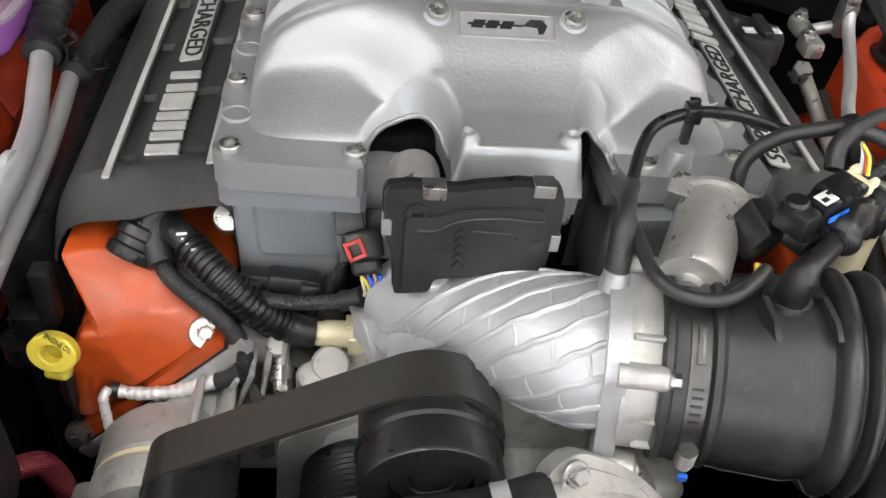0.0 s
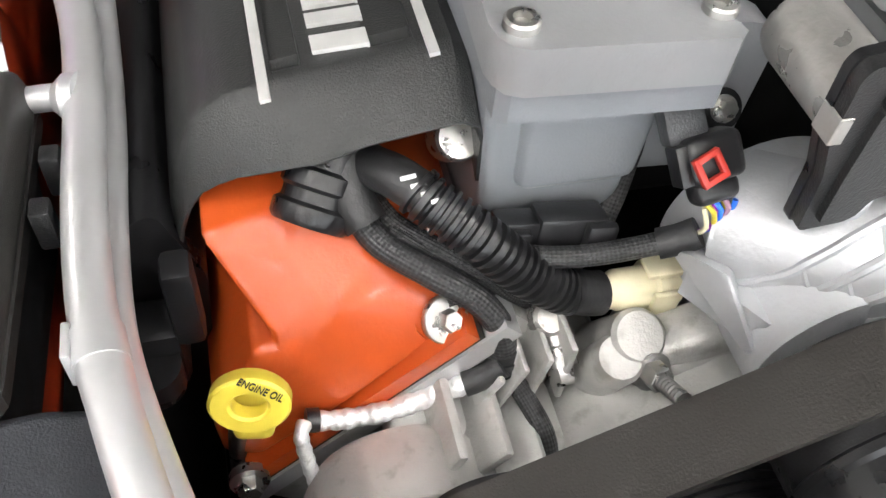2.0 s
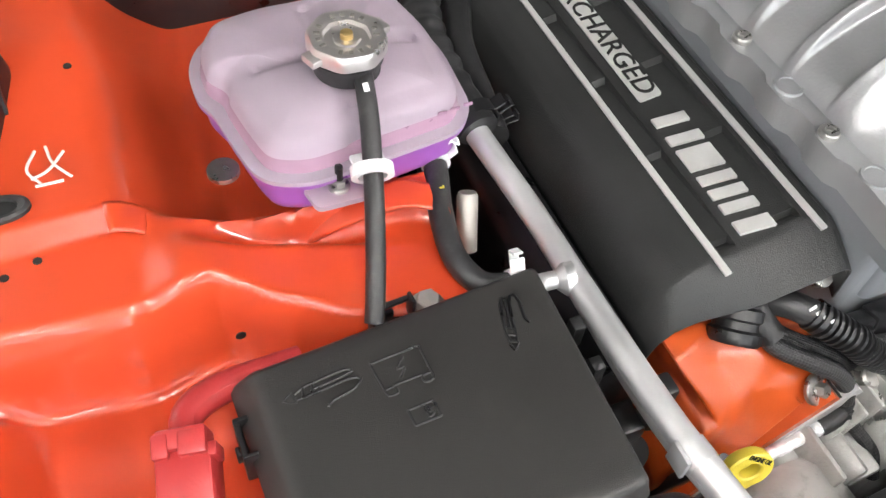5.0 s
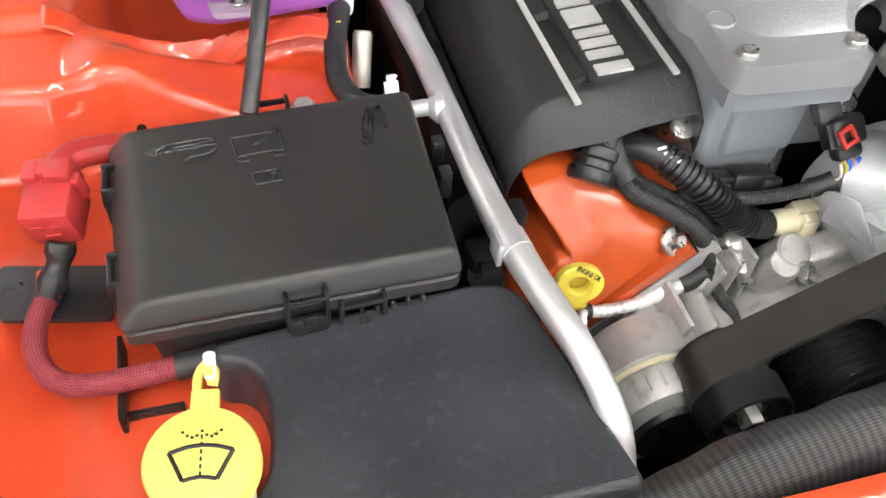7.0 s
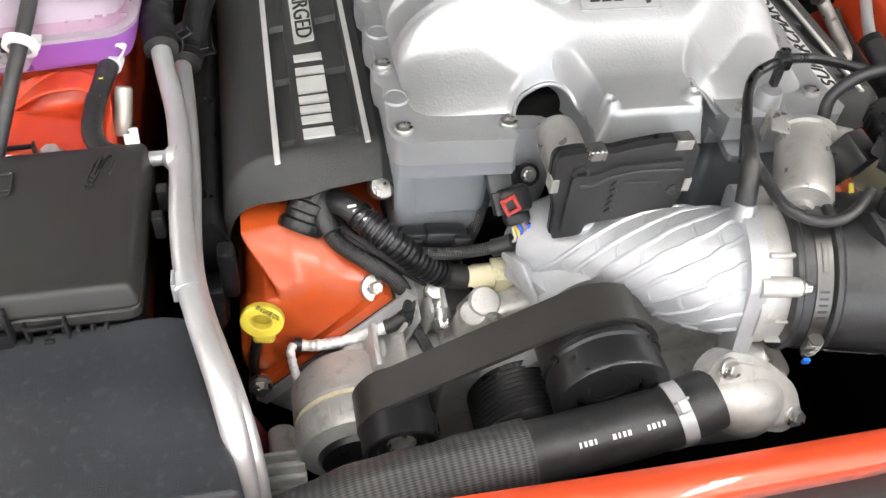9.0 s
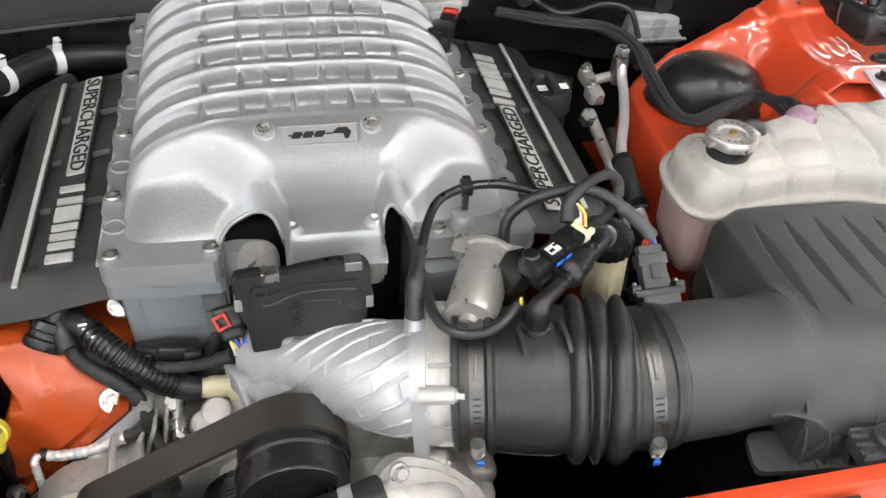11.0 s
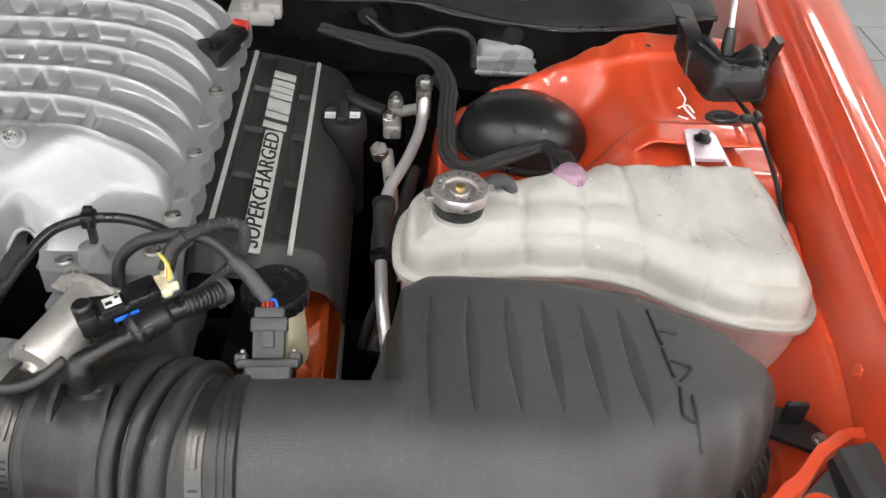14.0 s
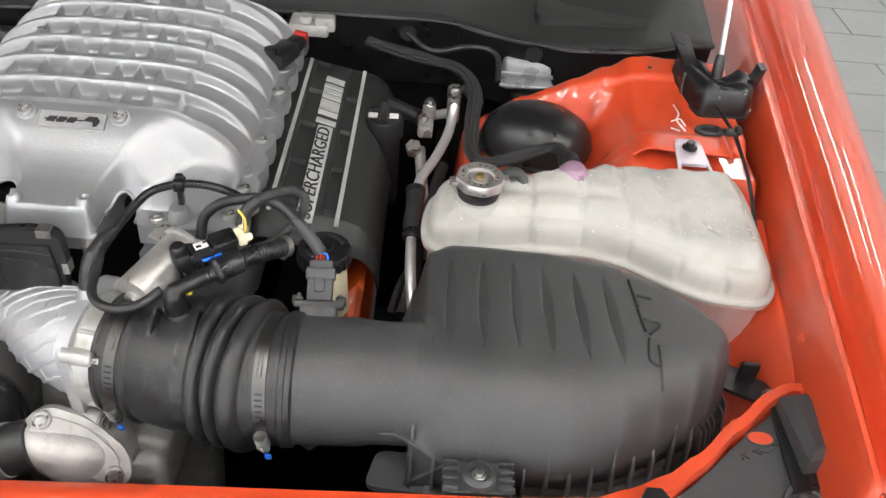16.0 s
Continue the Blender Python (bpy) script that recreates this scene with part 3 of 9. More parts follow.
def trim_fn(u, v):
    x = -0.82 + 1.24 * u
    y = interp(x, FRONT) - 0.004 - 0.20 * v
    return (x, y, 0.968 + lean(x) - 0.005 * v - 0.05 * v * v)


part("grille_shroud", surface(trim_fn, 80, 10), CHARCOAL, car, "dark grey plastic shroud in front of the cross panel", 60, 0.003)
for sx in (-0.135, 0.22):
    part("shroud_joint", box(sx, interp(sx, FRONT) - 0.06, 0.967 + lean(sx), 0.002, 0.10, 0.004, 0.0004), SMOOTH, car)
part("shroud_plug", shift(lathe([(0, 0.0), (0.016, 0.0), (0.016, 0.004), (0.012, 0.006), (0, 0.006)], 28), -0.23, 0.155, 0.952), SMOOTH, car)

# near-black parts close the bay behind, below and in front, coloured as deep shade
solo("firewall", box(0, 1.16, 0.72, 1.66, 0.06, 0.66, 0.01), DARK, "near-black firewall, its colour standing for shade behind the engine", "firewall", kind="structure")
solo("undertray", box(0, 0.65, 0.36, 1.7, 1.1, 0.02, 0.005), DARK, "near-black sheet under the engine that stands for deep shade", "undertray", kind="structure")
solo("radiator_shroud", joined(box(0, 0.225, 0.66, 1.3, 0.03, 0.56, 0.01), box(0, 0.25, 0.90, 1.2, 0.012, 0.02, 0.004)), SMOOTH, "black plastic radiator shroud filling the shade behind the cross panel", "shroud", kind="structure")
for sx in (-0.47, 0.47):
    solo("side_shade_rail", prism([(0.42, 0.36), (0.44, 0.36), (0.44, 0.86), (0.42, 0.86)] if sx > 0 else [(-0.44, 0.36), (-0.42, 0.36), (-0.42, 0.80), (-0.44, 0.80)], 0.2, 1.12, 0.004, axis="y"),
         DARK, "near-black filler rail that stands for shade beside the engine", "rail", kind="structure")

# cowl
cowl = thing("windscreen_cowl", (0, 1.1, 1.0), "black plastic cowl panel under the windscreen", "cowl")


def lip_line(x):
    return interp(x, [(-0.9, 1.06), (-0.6, 1.03), (-0.2, 1.06), (0.2, 1.085), (0.42, 1.085), (0.49, 1.045), (0.55, 1.025), (0.62, 1.005), (0.70, 1.008), (0.80, 1.034), (0.84, 1.04)])


def cowl_z(x):
    return 1.062 + lean(x) * 0.8 - 0.012 * sstep(0.1, 0.6, x)


def cowl_top(u, v):
    x = -0.86 + 1.70 * u
    return (x, lip_line(x) + 0.5 * v, cowl_z(x) + 0.10 * v + 0.012 * math.sin(x * 9) * v)


def cowl_face(u, v):
    x = -0.86 + 1.70 * u
    return (x, lip_line(x) + 0.012 + 0.02 * sstep(0, 1, v) + 0.006 * math.sin(x * 40) * hump(v, 0.5, 0.3), cowl_z(x) - 0.008 - 0.12 * v)


part("cowl_top", surface(cowl_top, 80, 20), COVER, cowl, "", 60, 0.003)
part("cowl_face", surface(cowl_face, 160, 10), SMOOTH, cowl, "", 60)
part("cowl_seal", tube([(x, lip_line(x) + 0.004, cowl_top((x + 0.86) / 1.7, 0)[2] + 0.001) for x in [-0.86 + 0.1 * i for i in range(18)]], 0.0035, 8, 0.02), SMOOTH, cowl, "thin shiny black edge seal")
part("cowl_lid", prism(rounded([(0.56, 1.075), (0.74, 1.07), (0.76, 1.16), (0.57, 1.18)], 0.02), 1.085, 1.100, 0.004), COVER, cowl)
for px, pz in ((-0.1, 1.02), (0.36, 1.045), (0.56, 1.055)):
    part("cowl_plug", shift(lathe([(0, 0), (0.014, 0), (0.012, 0.004), (0, 0.005)], 24, "y"), px, lip_line(px) + 0.008, pz), COVER, cowl)


def hinge_cover(side):
    x, y, z = (0.808, 0.872, 1.077) if side > 0 else (-0.80, 0.875, 1.002)
    s = 1 if side > 0 else -1
    t = thing("hinge_cover", (x, y, z), "black moulded plastic bonnet hinge cover on the inner wing", "hinge cover", "bonnet hinge covers")
    low = rounded([(-0.030, -0.028), (0.034, -0.024), (0.048, 0.000), (0.046, 0.030), (0.0, 0.040), (-0.030, 0.055), (-0.048, 0.075), (-0.060, 0.060), (-0.044, 0.010)], 0.010, 4)

    def level(k, h, dy, valley=0.0):
        return [(x + s * p * k, y + q * k + dy, z + h - valley * hump(p, 0.004, 0.030)) for p, q in low]
    part("body", loft([level(1.0, -0.004, 0), level(1.0, 0.020, 0.002), level(0.96, 0.033, 0.005, 0.010), level(0.88, 0.040, 0.008, 0.022), level(0.74, 0.042, 0.011, 0.030), level(0.5, 0.036, 0.014, 0.028), level(0.2, 0.028, 0.016, 0.020)]), SMOOTH, t, "", 50)
    part("horn", loft([[(x + s * p, y + q, z + h) for p, q in ((0.022, -0.010), (0.046, 0.002), (0.046, 0.030), (0.024, 0.024))] if h < 0.03 else [(x + s * p, y + q, z + h) for p, q in ((0.040 + k, 0.000), (0.050 + k, 0.006), (0.050 + k, 0.026), (0.040 + k, 0.022))] for h, k in ((0.0, 0.0), (0.028, 0.0), (0.044, 0.002), (0.060, 0.006))]), SMOOTH, t, "upright moulded horn", 40)
    part("arm", loft([[(x + s * (-0.050 + a), y + 0.020 + b, z + h), (x + s * (-0.030 + a), y + 0.016 + b, z + h), (x + s * (-0.026 + a), y + 0.062 + b, z + h), (x + s * (-0.052 + a), y + 0.070 + b, z + h)] for h, a, b in ((0.0, 0.0, 0.0), (0.034, 0.0, 0.008), (0.046, -0.002, 0.030), (0.050, -0.004, 0.060))]), SMOOTH, t, "moulded arm up to the hinge", 40)
    part("base_flange", prism([(x + s * p * 1.07, y + q * 1.05) for p, q in low], z - 0.007, z - 0.001, 0.002), PLASTIC, t)


hinge_cover(1)
hinge_cover(-1)
strut = thing("bonnet_strut", (0.805, 0.90, 1.12), "slim bonnet gas strut with a chromed rod", "gas strut")
part("rod", tube([(0.803, 0.895, 1.125), (0.812, 1.00, 1.33), (0.825, 1.12, 1.60)], 0.0036, 12, 0.05), ALU, strut, "chromed rod")
part("ball_socket", moved(lathe([(0, 0), (0.007, 0.001), (0.008, 0.01), (0.007, 0.03), (0.005, 0.034), (0, 0.034)], 20), aim((0.802, 0.890, 1.11), (0.05, 0.4, 0.9))), SMOOTH, strut)


def grommet(x, y, z, a=0.021, b=0.013):
    t = thing("grommet", (x, y, z), "oval black rubber grommet in the red inner wing", "grommet", "wing grommets")
    prof = [(0.55, 0.0), (0.62, 0.003), (0.85, 0.004), (1.0, 0.002), (1.02, -0.002)]
    part("ring", shift(moved(lathe(prof, 32), Matrix.Diagonal((a, b, 1, 1))), x, y, z), RUBBER, t)
    part("hole", shift(prism([(a * 0.56 * math.cos(i * math.pi / 12), b * 0.56 * math.sin(i * math.pi / 12)) for i in range(24)], -0.001, 0.0008, 0), x, y, z), BLACK_INK, t)


grommet(0.784, 0.806, apron_z(0.784, 0.806) + 0.074)
grommet(-0.768, 0.806, apron_z(0.768, 0.806) + 0.001)


def wing_hole(x, y, r=0.0035):
    up = 0.073 + 0.006 * sstep(0.915, 0.925, y) if x > 0 else 0
    z = apron_z(abs(x), y) + up + 0.0006
    return part("punched_hole", shift(lathe([(0, 0), (r * 0.9, 0), (r, -0.001)], 16), x, y, z), BLACK_INK, car, "small punched hole")


for hx, hy in ((-0.70, 0.93), (-0.752, 0.765), (-0.775, 0.757), (0.718, 0.935)):
    wing_hole(hx, hy)
part("punched_hole", shift(lathe([(0, 0), (0.004, 0), (0.004, -0.001)], 16, "y"), -0.632, 0.680, 0.948), BLACK_INK, car, "small punched hole")


FENDER_BOLT = joined(lathe([(0, 0), (0.0095, 0), (0.0095, 0.003), (0, 0.003)], 20), shift(hexagon(0.0068, 0.008), 0, 0, 0.003))
part("fender_bolt", moved(FENDER_BOLT, aim((0.8185, 0.441, 1.041), (-0.92, 0, 0.38))), RED, car, "painted hexagon bolt")
for hy, hz, hr in ((0.452, 1.000, 0.0075), (0.418, 1.010, 0.0035)):
    part("punched_hole", moved(lathe([(0, 0), (hr * 0.9, 0), (hr, -0.001)], 20), aim((0.8105, hy, hz), (-0.95, 0, 0.30)) @ Matrix.Diagonal((0.6, 1.3, 1, 1))), BLACK_INK, car, "punched hole")


# the raised bonnet over the rear of the bay, out of view, added to shade it
bonnet = thing("bonnet", (0, 1.25, 1.2), "raised car bonnet, out of view, with a black felt liner", "bonnet")


def bonnet_fn(u, v):
    x = -0.85 + 1.70 * u
    return (x, 1.30 - 0.62 * v + 0.03 * math.sin(math.pi * u), 1.24 + 1.02 * v - 0.05 * (2 * u - 1) ** 2)


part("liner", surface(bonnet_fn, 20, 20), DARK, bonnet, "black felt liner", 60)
part("skin", moved(surface(bonnet_fn, 20, 20), Matrix.Translation((0, 0.03, 0.02))), RED, bonnet, "orange-red painted skin", 60, 0.002)
# ---- engine: supercharger ----
blower = thing("supercharger", (0.0, 0.78, 0.86), "silver cast supercharger with a finned lid, bolted over the engine", "supercharger")
LX = 0.0
FLANGE_TOP = 1.071
ARCH_L = (-0.068, 0.528, 0.031, 0.0435)
ARCH_R = (0.073, 0.528, 0.016, 0.035)


def arch_gap(x, y):
    """Distance outside the two openings in the lid's front edge."""
    d = 1.0
    for cx, cy, rx, ry in (ARCH_L, ARCH_R):
        if y < cy:
            d = min(d, abs(x - cx) - rx)
        else:
            k = math.hypot((x - cx) / rx, (y - cy) / ry)
            d = min(d, (k - 1) * min(rx, ry))
    return d


RIDGES = [0.636 + 0.0525 * i for i in range(8)]
CELLS = [-0.107, -0.068, -0.040, -0.014, 0.019, 0.045, 0.070, 0.107]


SLOPE = [(0.500, 0.036), (0.540, 0.038), (0.556, 0.042), (0.575, 0.051), (0.595, 0.0635), (0.610, 0.0715), (0.622, 0.0765), (0.634, 0.079)]
FLOOR = [(0.541, 0.0), (0.546, 0.0055), (0.553, 0.0100), (0.600, 0.032), (0.610, 0.040), (0.619, 0.058), (0.628, 0.074), (0.636, 0.079)]


def lid_height(x, y):
    u = abs(x - LX) / 0.188
    side = 0.0 if u >= 1 else (1 - u ** 3.6) ** (1 / 1.9)
    back = sstep(1.03, 0.985, y)
    half = 0.040 + 0.018 * sstep(0.540, 0.575, y) + 0.030 * sstep(0.575, 0.62, y)
    nose = sstep(half + 0.014 + 0.034 * sstep(0.548, 0.590, y), half - 0.012 * sstep(0.548, 0.59, y), abs(x - 0.010))
    nose_h = curve(y, SLOPE) * sstep(0.492, 0.500, y)
    floor_h = curve(y, FLOOR)
    dome = (floor_h * side + (nose_h - floor_h * side) * nose) if y < 0.636 else 0.079 * side * back
    # ribs across and short webs along the top
    if y > 0.632 and side > 0:
        near = min(abs(y - r) for r in RIDGES)
        rib = sstep(0.0082, 0.0030, near)
        cut = 0.0170
        xr = x - LX
        web = max(sstep(0.0040, 0.0010, abs(xr - c)) for c in CELLS) if abs(xr) < 0.112 else 0.0
        web = max(web, sstep(0.105, 0.118, abs(xr)) * 0.35)
        first = sstep(0.632, 0.640, y)
        dome -= cut * (1 - max(rib, web * 0.85)) * first * min(1.0, side * 1.6) * back
        dome += 0.003 * rib * side * back * first
    h = dome
    for nx, ny in ((-0.029, 0.509), (0.047, 0.511)):
        q = math.hypot(x - nx, y - ny)
        h += 0.006 * sstep(0.0105, 0.0065, q) - 0.003 * sstep(0.004, 0.003, q)
    return h * (0.45 + 0.55 * sstep(0.0, 0.007, arch_gap(x, y)) ** 0.7)


def lid_mesh():
    nx, ny = 230, 420
    x0, x1, y0, y1 = -0.192, 0.196, 0.490, 1.032
    v, keep, f = [], {}, []
    hs = [[lid_height(x0 + (x1 - x0) * i / nx, y0 + (y1 - y0) * j / ny) for i in range(nx + 1)] for j in range(ny + 1)]

    def at(i, j):
        if (i, j) not in keep:
            keep[i, j] = len(v)
            x, y, h = x0 + (x1 - x0) * i / nx, y0 + (y1 - y0) * j / ny, hs[j][i]
            if arch_gap(x, y) < 0:
                for step in range(6):
                    d = arch_gap(x, y)
                    gx, gy = (arch_gap(x + 1e-4, y) - d) / 1e-4, (arch_gap(x, y + 1e-4) - d) / 1e-4
                    q = max(1e-6, gx * gx + gy * gy)
                    x, y = x - d * gx / q, y - d * gy / q
                h = lid_height(x, y)
            v.append(Vector((x, y, FLANGE_TOP - 0.004 + h)))
        return keep[i, j]
    for j in range(ny):
        for i in range(nx):
            corners = ((i, j), (i + 1, j), (i + 1, j + 1), (i, j + 1))
            if max(hs[q][p] for p, q in corners) > 0.0015 and max(arch_gap(x0 + (x1 - x0) * p / nx, y0 + (y1 - y0) * q / ny) for p, q in corners) > 0:
                f.append([at(i, j), at(i + 1, j), at(i + 1, j + 1), at(i, j + 1)])
    return (v, f, None)


lid = part("lid", lid_mesh(), SILVER, blower, "silver painted lid with cross ribs and a smooth front", 70)
out = [(-0.207, 0.534), (-0.2055, 0.5255), (-0.2015, 0.5185), (-0.194, 0.5152), (-0.103, 0.5105), (-0.0985, 0.5150)]
for i in range(13):
    a = math.pi - math.pi * i / 12
    out.append((ARCH_L[0] + (ARCH_L[2] + 0.002) * math.cos(a), ARCH_L[1] + (ARCH_L[3] + 0.035) * math.sin(a)))
out += [(-0.035, 0.500), (0.057, 0.500)]
for i in range(9):
    a = math.pi - math.pi * i / 8
    out.append((ARCH_R[0] + (ARCH_R[2] + 0.002) * math.cos(a), ARCH_R[1] + (ARCH_R[3] + 0.035) * math.sin(a)))
out += [(0.094, 0.518), (0.200, 0.514), (0.210, 0.524)]
edge = []
for k, (cy) in enumerate([0.60, 0.65, 0.703, 0.765, 0.826, 0.89, 0.95, 1.0]):
    edge += [(0.204, cy - 0.022), (0.210, cy - 0.012), (0.210, cy + 0.012), (0.204, cy + 0.022)]
out += edge + [(0.205, 1.035), (-0.203, 1.035)]
for cy in reversed([0.545, 0.612, 0.672, 0.735, 0.80, 0.865, 0.93, 0.99]):
    out += [(-0.203, cy + 0.022), (-0.209, cy + 0.012), (-0.209, cy - 0.012), (-0.203, cy - 0.022)][0:4] if cy > 0.55 else []
part("flange", prism(out, 1.046, FLANGE_TOP, 0.003, 2), SILVER, blower, "machined silver flange with bolt bosses", 40)
part("lower_flange", prism([(-0.2035, 0.5240), (-0.198, 0.519), (-0.100, 0.515), (-0.0955, 0.520), (-0.0955, 0.60), (0.09, 0.60), (0.09, 0.536), (0.198, 0.536), (0.198, 1.03), (-0.196, 1.03)], 1.028, 1.0455, 0.003), GREY, blower)
for bx, by in ((-0.194, 0.531), (-0.105, 0.530), (-0.199, 0.622), (-0.197, 0.735), (-0.196, 0.865), (-0.196, 0.985), (0.193, 0.596), (0.194, 0.701), (0.195, 0.826), (0.196, 0.95), (0.112, 0.530), (0.186, 0.545)):
    bolt(TORX, (bx, by, FLANGE_TOP), (0, 0, 1), lid.parent)
for bx, by in ((-0.194, 0.575), (-0.195, 0.675), (-0.195, 0.80), (-0.195, 0.925), (0.188, 0.632), (0.190, 0.765), (0.190, 0.89)):
    part("core_plug", shift(lathe([(0, 0.0012), (0.0088, 0.0012), (0.0092, 0.0022), (0.0112, 0.0022), (0.0118, 0.0)], 24), bx, by, FLANGE_TOP), SILVER, blower)
ehs = part("end_housing", box(-0.1555, 0.598, 0.972, 0.080, 0.11, 0.126, 0.008, 4, taper=1.09), GREY, blower, "plain grey cast housing under the lid", 50)
part("raised_panel", box(-0.1470, 0.5440, 0.998, 0.066, 0.020, 0.072, 0.008, 4, taper=1.13), GREY, ehs, "", 50)
part("end_housing", box(0.150, 0.60, 0.965, 0.092, 0.11, 0.130, 0.010, 3), GREY, blower, "", 50)
part("charger_case", box(0.0, 0.82, 0.955, 0.39, 0.40, 0.15, 0.012, 3), GREY, blower)
# near-black block puts the shade inside the lid's arches into colour
part("arch_shade_block", box(-0.01, 0.60, 0.98, 0.19, 0.05, 0.16, 0.01, 3), DARK, blower)


def lid_point(x, y):
    return Vector((x, y, FLANGE_TOP - 0.004 + lid_height(x, y)))


for ax, ay, rx, ry in (ARCH_L, ARCH_R):
    bow = [(ax + rx * math.cos(math.pi * i / 24), ay + ry * math.sin(math.pi * i / 24)) for i in range(25)]
    part("rolled_edge", tube([lid_point(x, y) - Vector((0, 0, 0.0012)) for x, y in bow], 0.0024, 10), SILVER, lid, "", 80)


def lid_normal(x, y, e=0.006):
    a = lid_point(x + e, y) - lid_point(x - e, y)
    b = lid_point(x, y + e) - lid_point(x, y - e)
    return a.cross(b).normalized()


pb = lid_point(0.006, 0.609)
nb = lid_normal(0.006, 0.609)
ub = (Vector((0, 0, 1)) - nb * nb.z).normalized()
rb = ub.cross(nb)
mb = Matrix.Translation(pb + nb * 0.0005) @ Matrix((rb, ub, nb)).transposed().to_4x4()
badge = part("badge", moved(prism(rounded([(-0.037, -0.011), (0.037, -0.011), (0.037, 0.011), (-0.037, 0.011)], 0.003), -0.004, 0.0012, 0.0006), mb), BADGE, blower, "brushed metal badge plate with dark emblem marks")
rim = rounded([(-0.0365, -0.0105), (0.0365, -0.0105), (0.0365, 0.0105), (-0.0365, 0.0105)], 0.003)
part("badge_rim", tube([mb @ Vector((x, y, 0.0012)) for x, y in rim + rim[:2]], 0.0005, 6, 0.003), GASKET, badge, "thin grey rim")
marks = [moved(prism([(x0, -0.0035), (x0 + 0.009, -0.0035), (x0 + 0.012, 0.0035), (x0 + 0.003, 0.0035)], 0.001, 0.0019, 0), mb) for x0 in (-0.028, -0.017, -0.006)]
marks.append(moved(prism([(0.012, 0.000), (0.018, 0.006), (0.027, 0.006), (0.031, 0.001), (0.028, -0.006), (0.024, -0.007), (0.023, -0.001)], 0.001, 0.0019, 0), mb))
marks.append(moved(prism([(-0.030, -0.0008), (0.012, -0.0008), (0.014, 0.0008), (-0.030, 0.0008)], 0.001, 0.0017, 0), mb))
part("emblem", joined(*marks), BLACK_INK, badge, "plain dark emblem shapes", 0)
for bx in (-0.046, 0.058):
    p = lid_point(bx, 0.617)
    part("badge_boss", moved(lathe([(0, -0.006), (0.0125, -0.006), (0.0115, 0.002), (0.010, 0.0035), (0, 0.0035)], 24), aim(p, (0, -0.5, 0.86))), SILVER, blower)
    bolt(TORX, p + Vector((0, -0.0018, 0.003)), (0, -0.5, 0.86), blower)
for hx, hy in ((0.0, 0.715), (-0.107, 0.822), (0.076, 0.822), (-0.03, 0.77)):
    bolt(TORX, lid_point(hx, hy) + Vector((0, 0, -0.001)), (0, 0, 1), blower, 0.7, "bolt sunk between the ribs")
part("lift_boss", joined(shift(lathe([(0, 0), (0.013, 0), (0.0105, 0.016), (0.0095, 0.018), (0, 0.018)], 24), 0.136, 0.534, 1.069)), SILVER, blower)
part("rear_bracket", joined(box(0.21, 1.03, 1.075, 0.06, 0.045, 0.02, 0.004), box(0.235, 1.02, 1.085, 0.03, 0.02, 0.022, 0.003), shift(lathe([(0, 0), (0.009, 0), (0.009, 0.01), (0, 0.01)], 16), 0.205, 1.02, 1.085)), CAST, blower)

map_sensor = thing("pressure_sensor", (0.192, 0.90, 1.075), "black pressure sensor with a red clip on the lid's edge", "sensor")
part("body", moved(joined(box(0, 0, 0.012, 0.03, 0.055, 0.024, 0.005), box(0.004, 0.034, 0.016, 0.022, 0.03, 0.018, 0.004), shift(lathe([(0, 0), (0.010, 0), (0.010, 0.03), (0, 0.03)], 18), -0.004, -0.022, 0)), pose(0.188, 0.905, 1.074, 0, 0, -20)), SMOOTH, map_sensor)
part("clip", moved(box(0.006, 0.045, 0.024, 0.02, 0.008, 0.012, 0.002), pose(0.188, 0.905, 1.074, 0, 0, -20)), REDCLIP, map_sensor, "red locking clip")
part("screw", moved(lathe([(0, 0), (0.005, 0), (0.004, 0.003), (0, 0.004)], 14), pose(0.182, 0.885, 1.10)), STEEL, map_sensor)


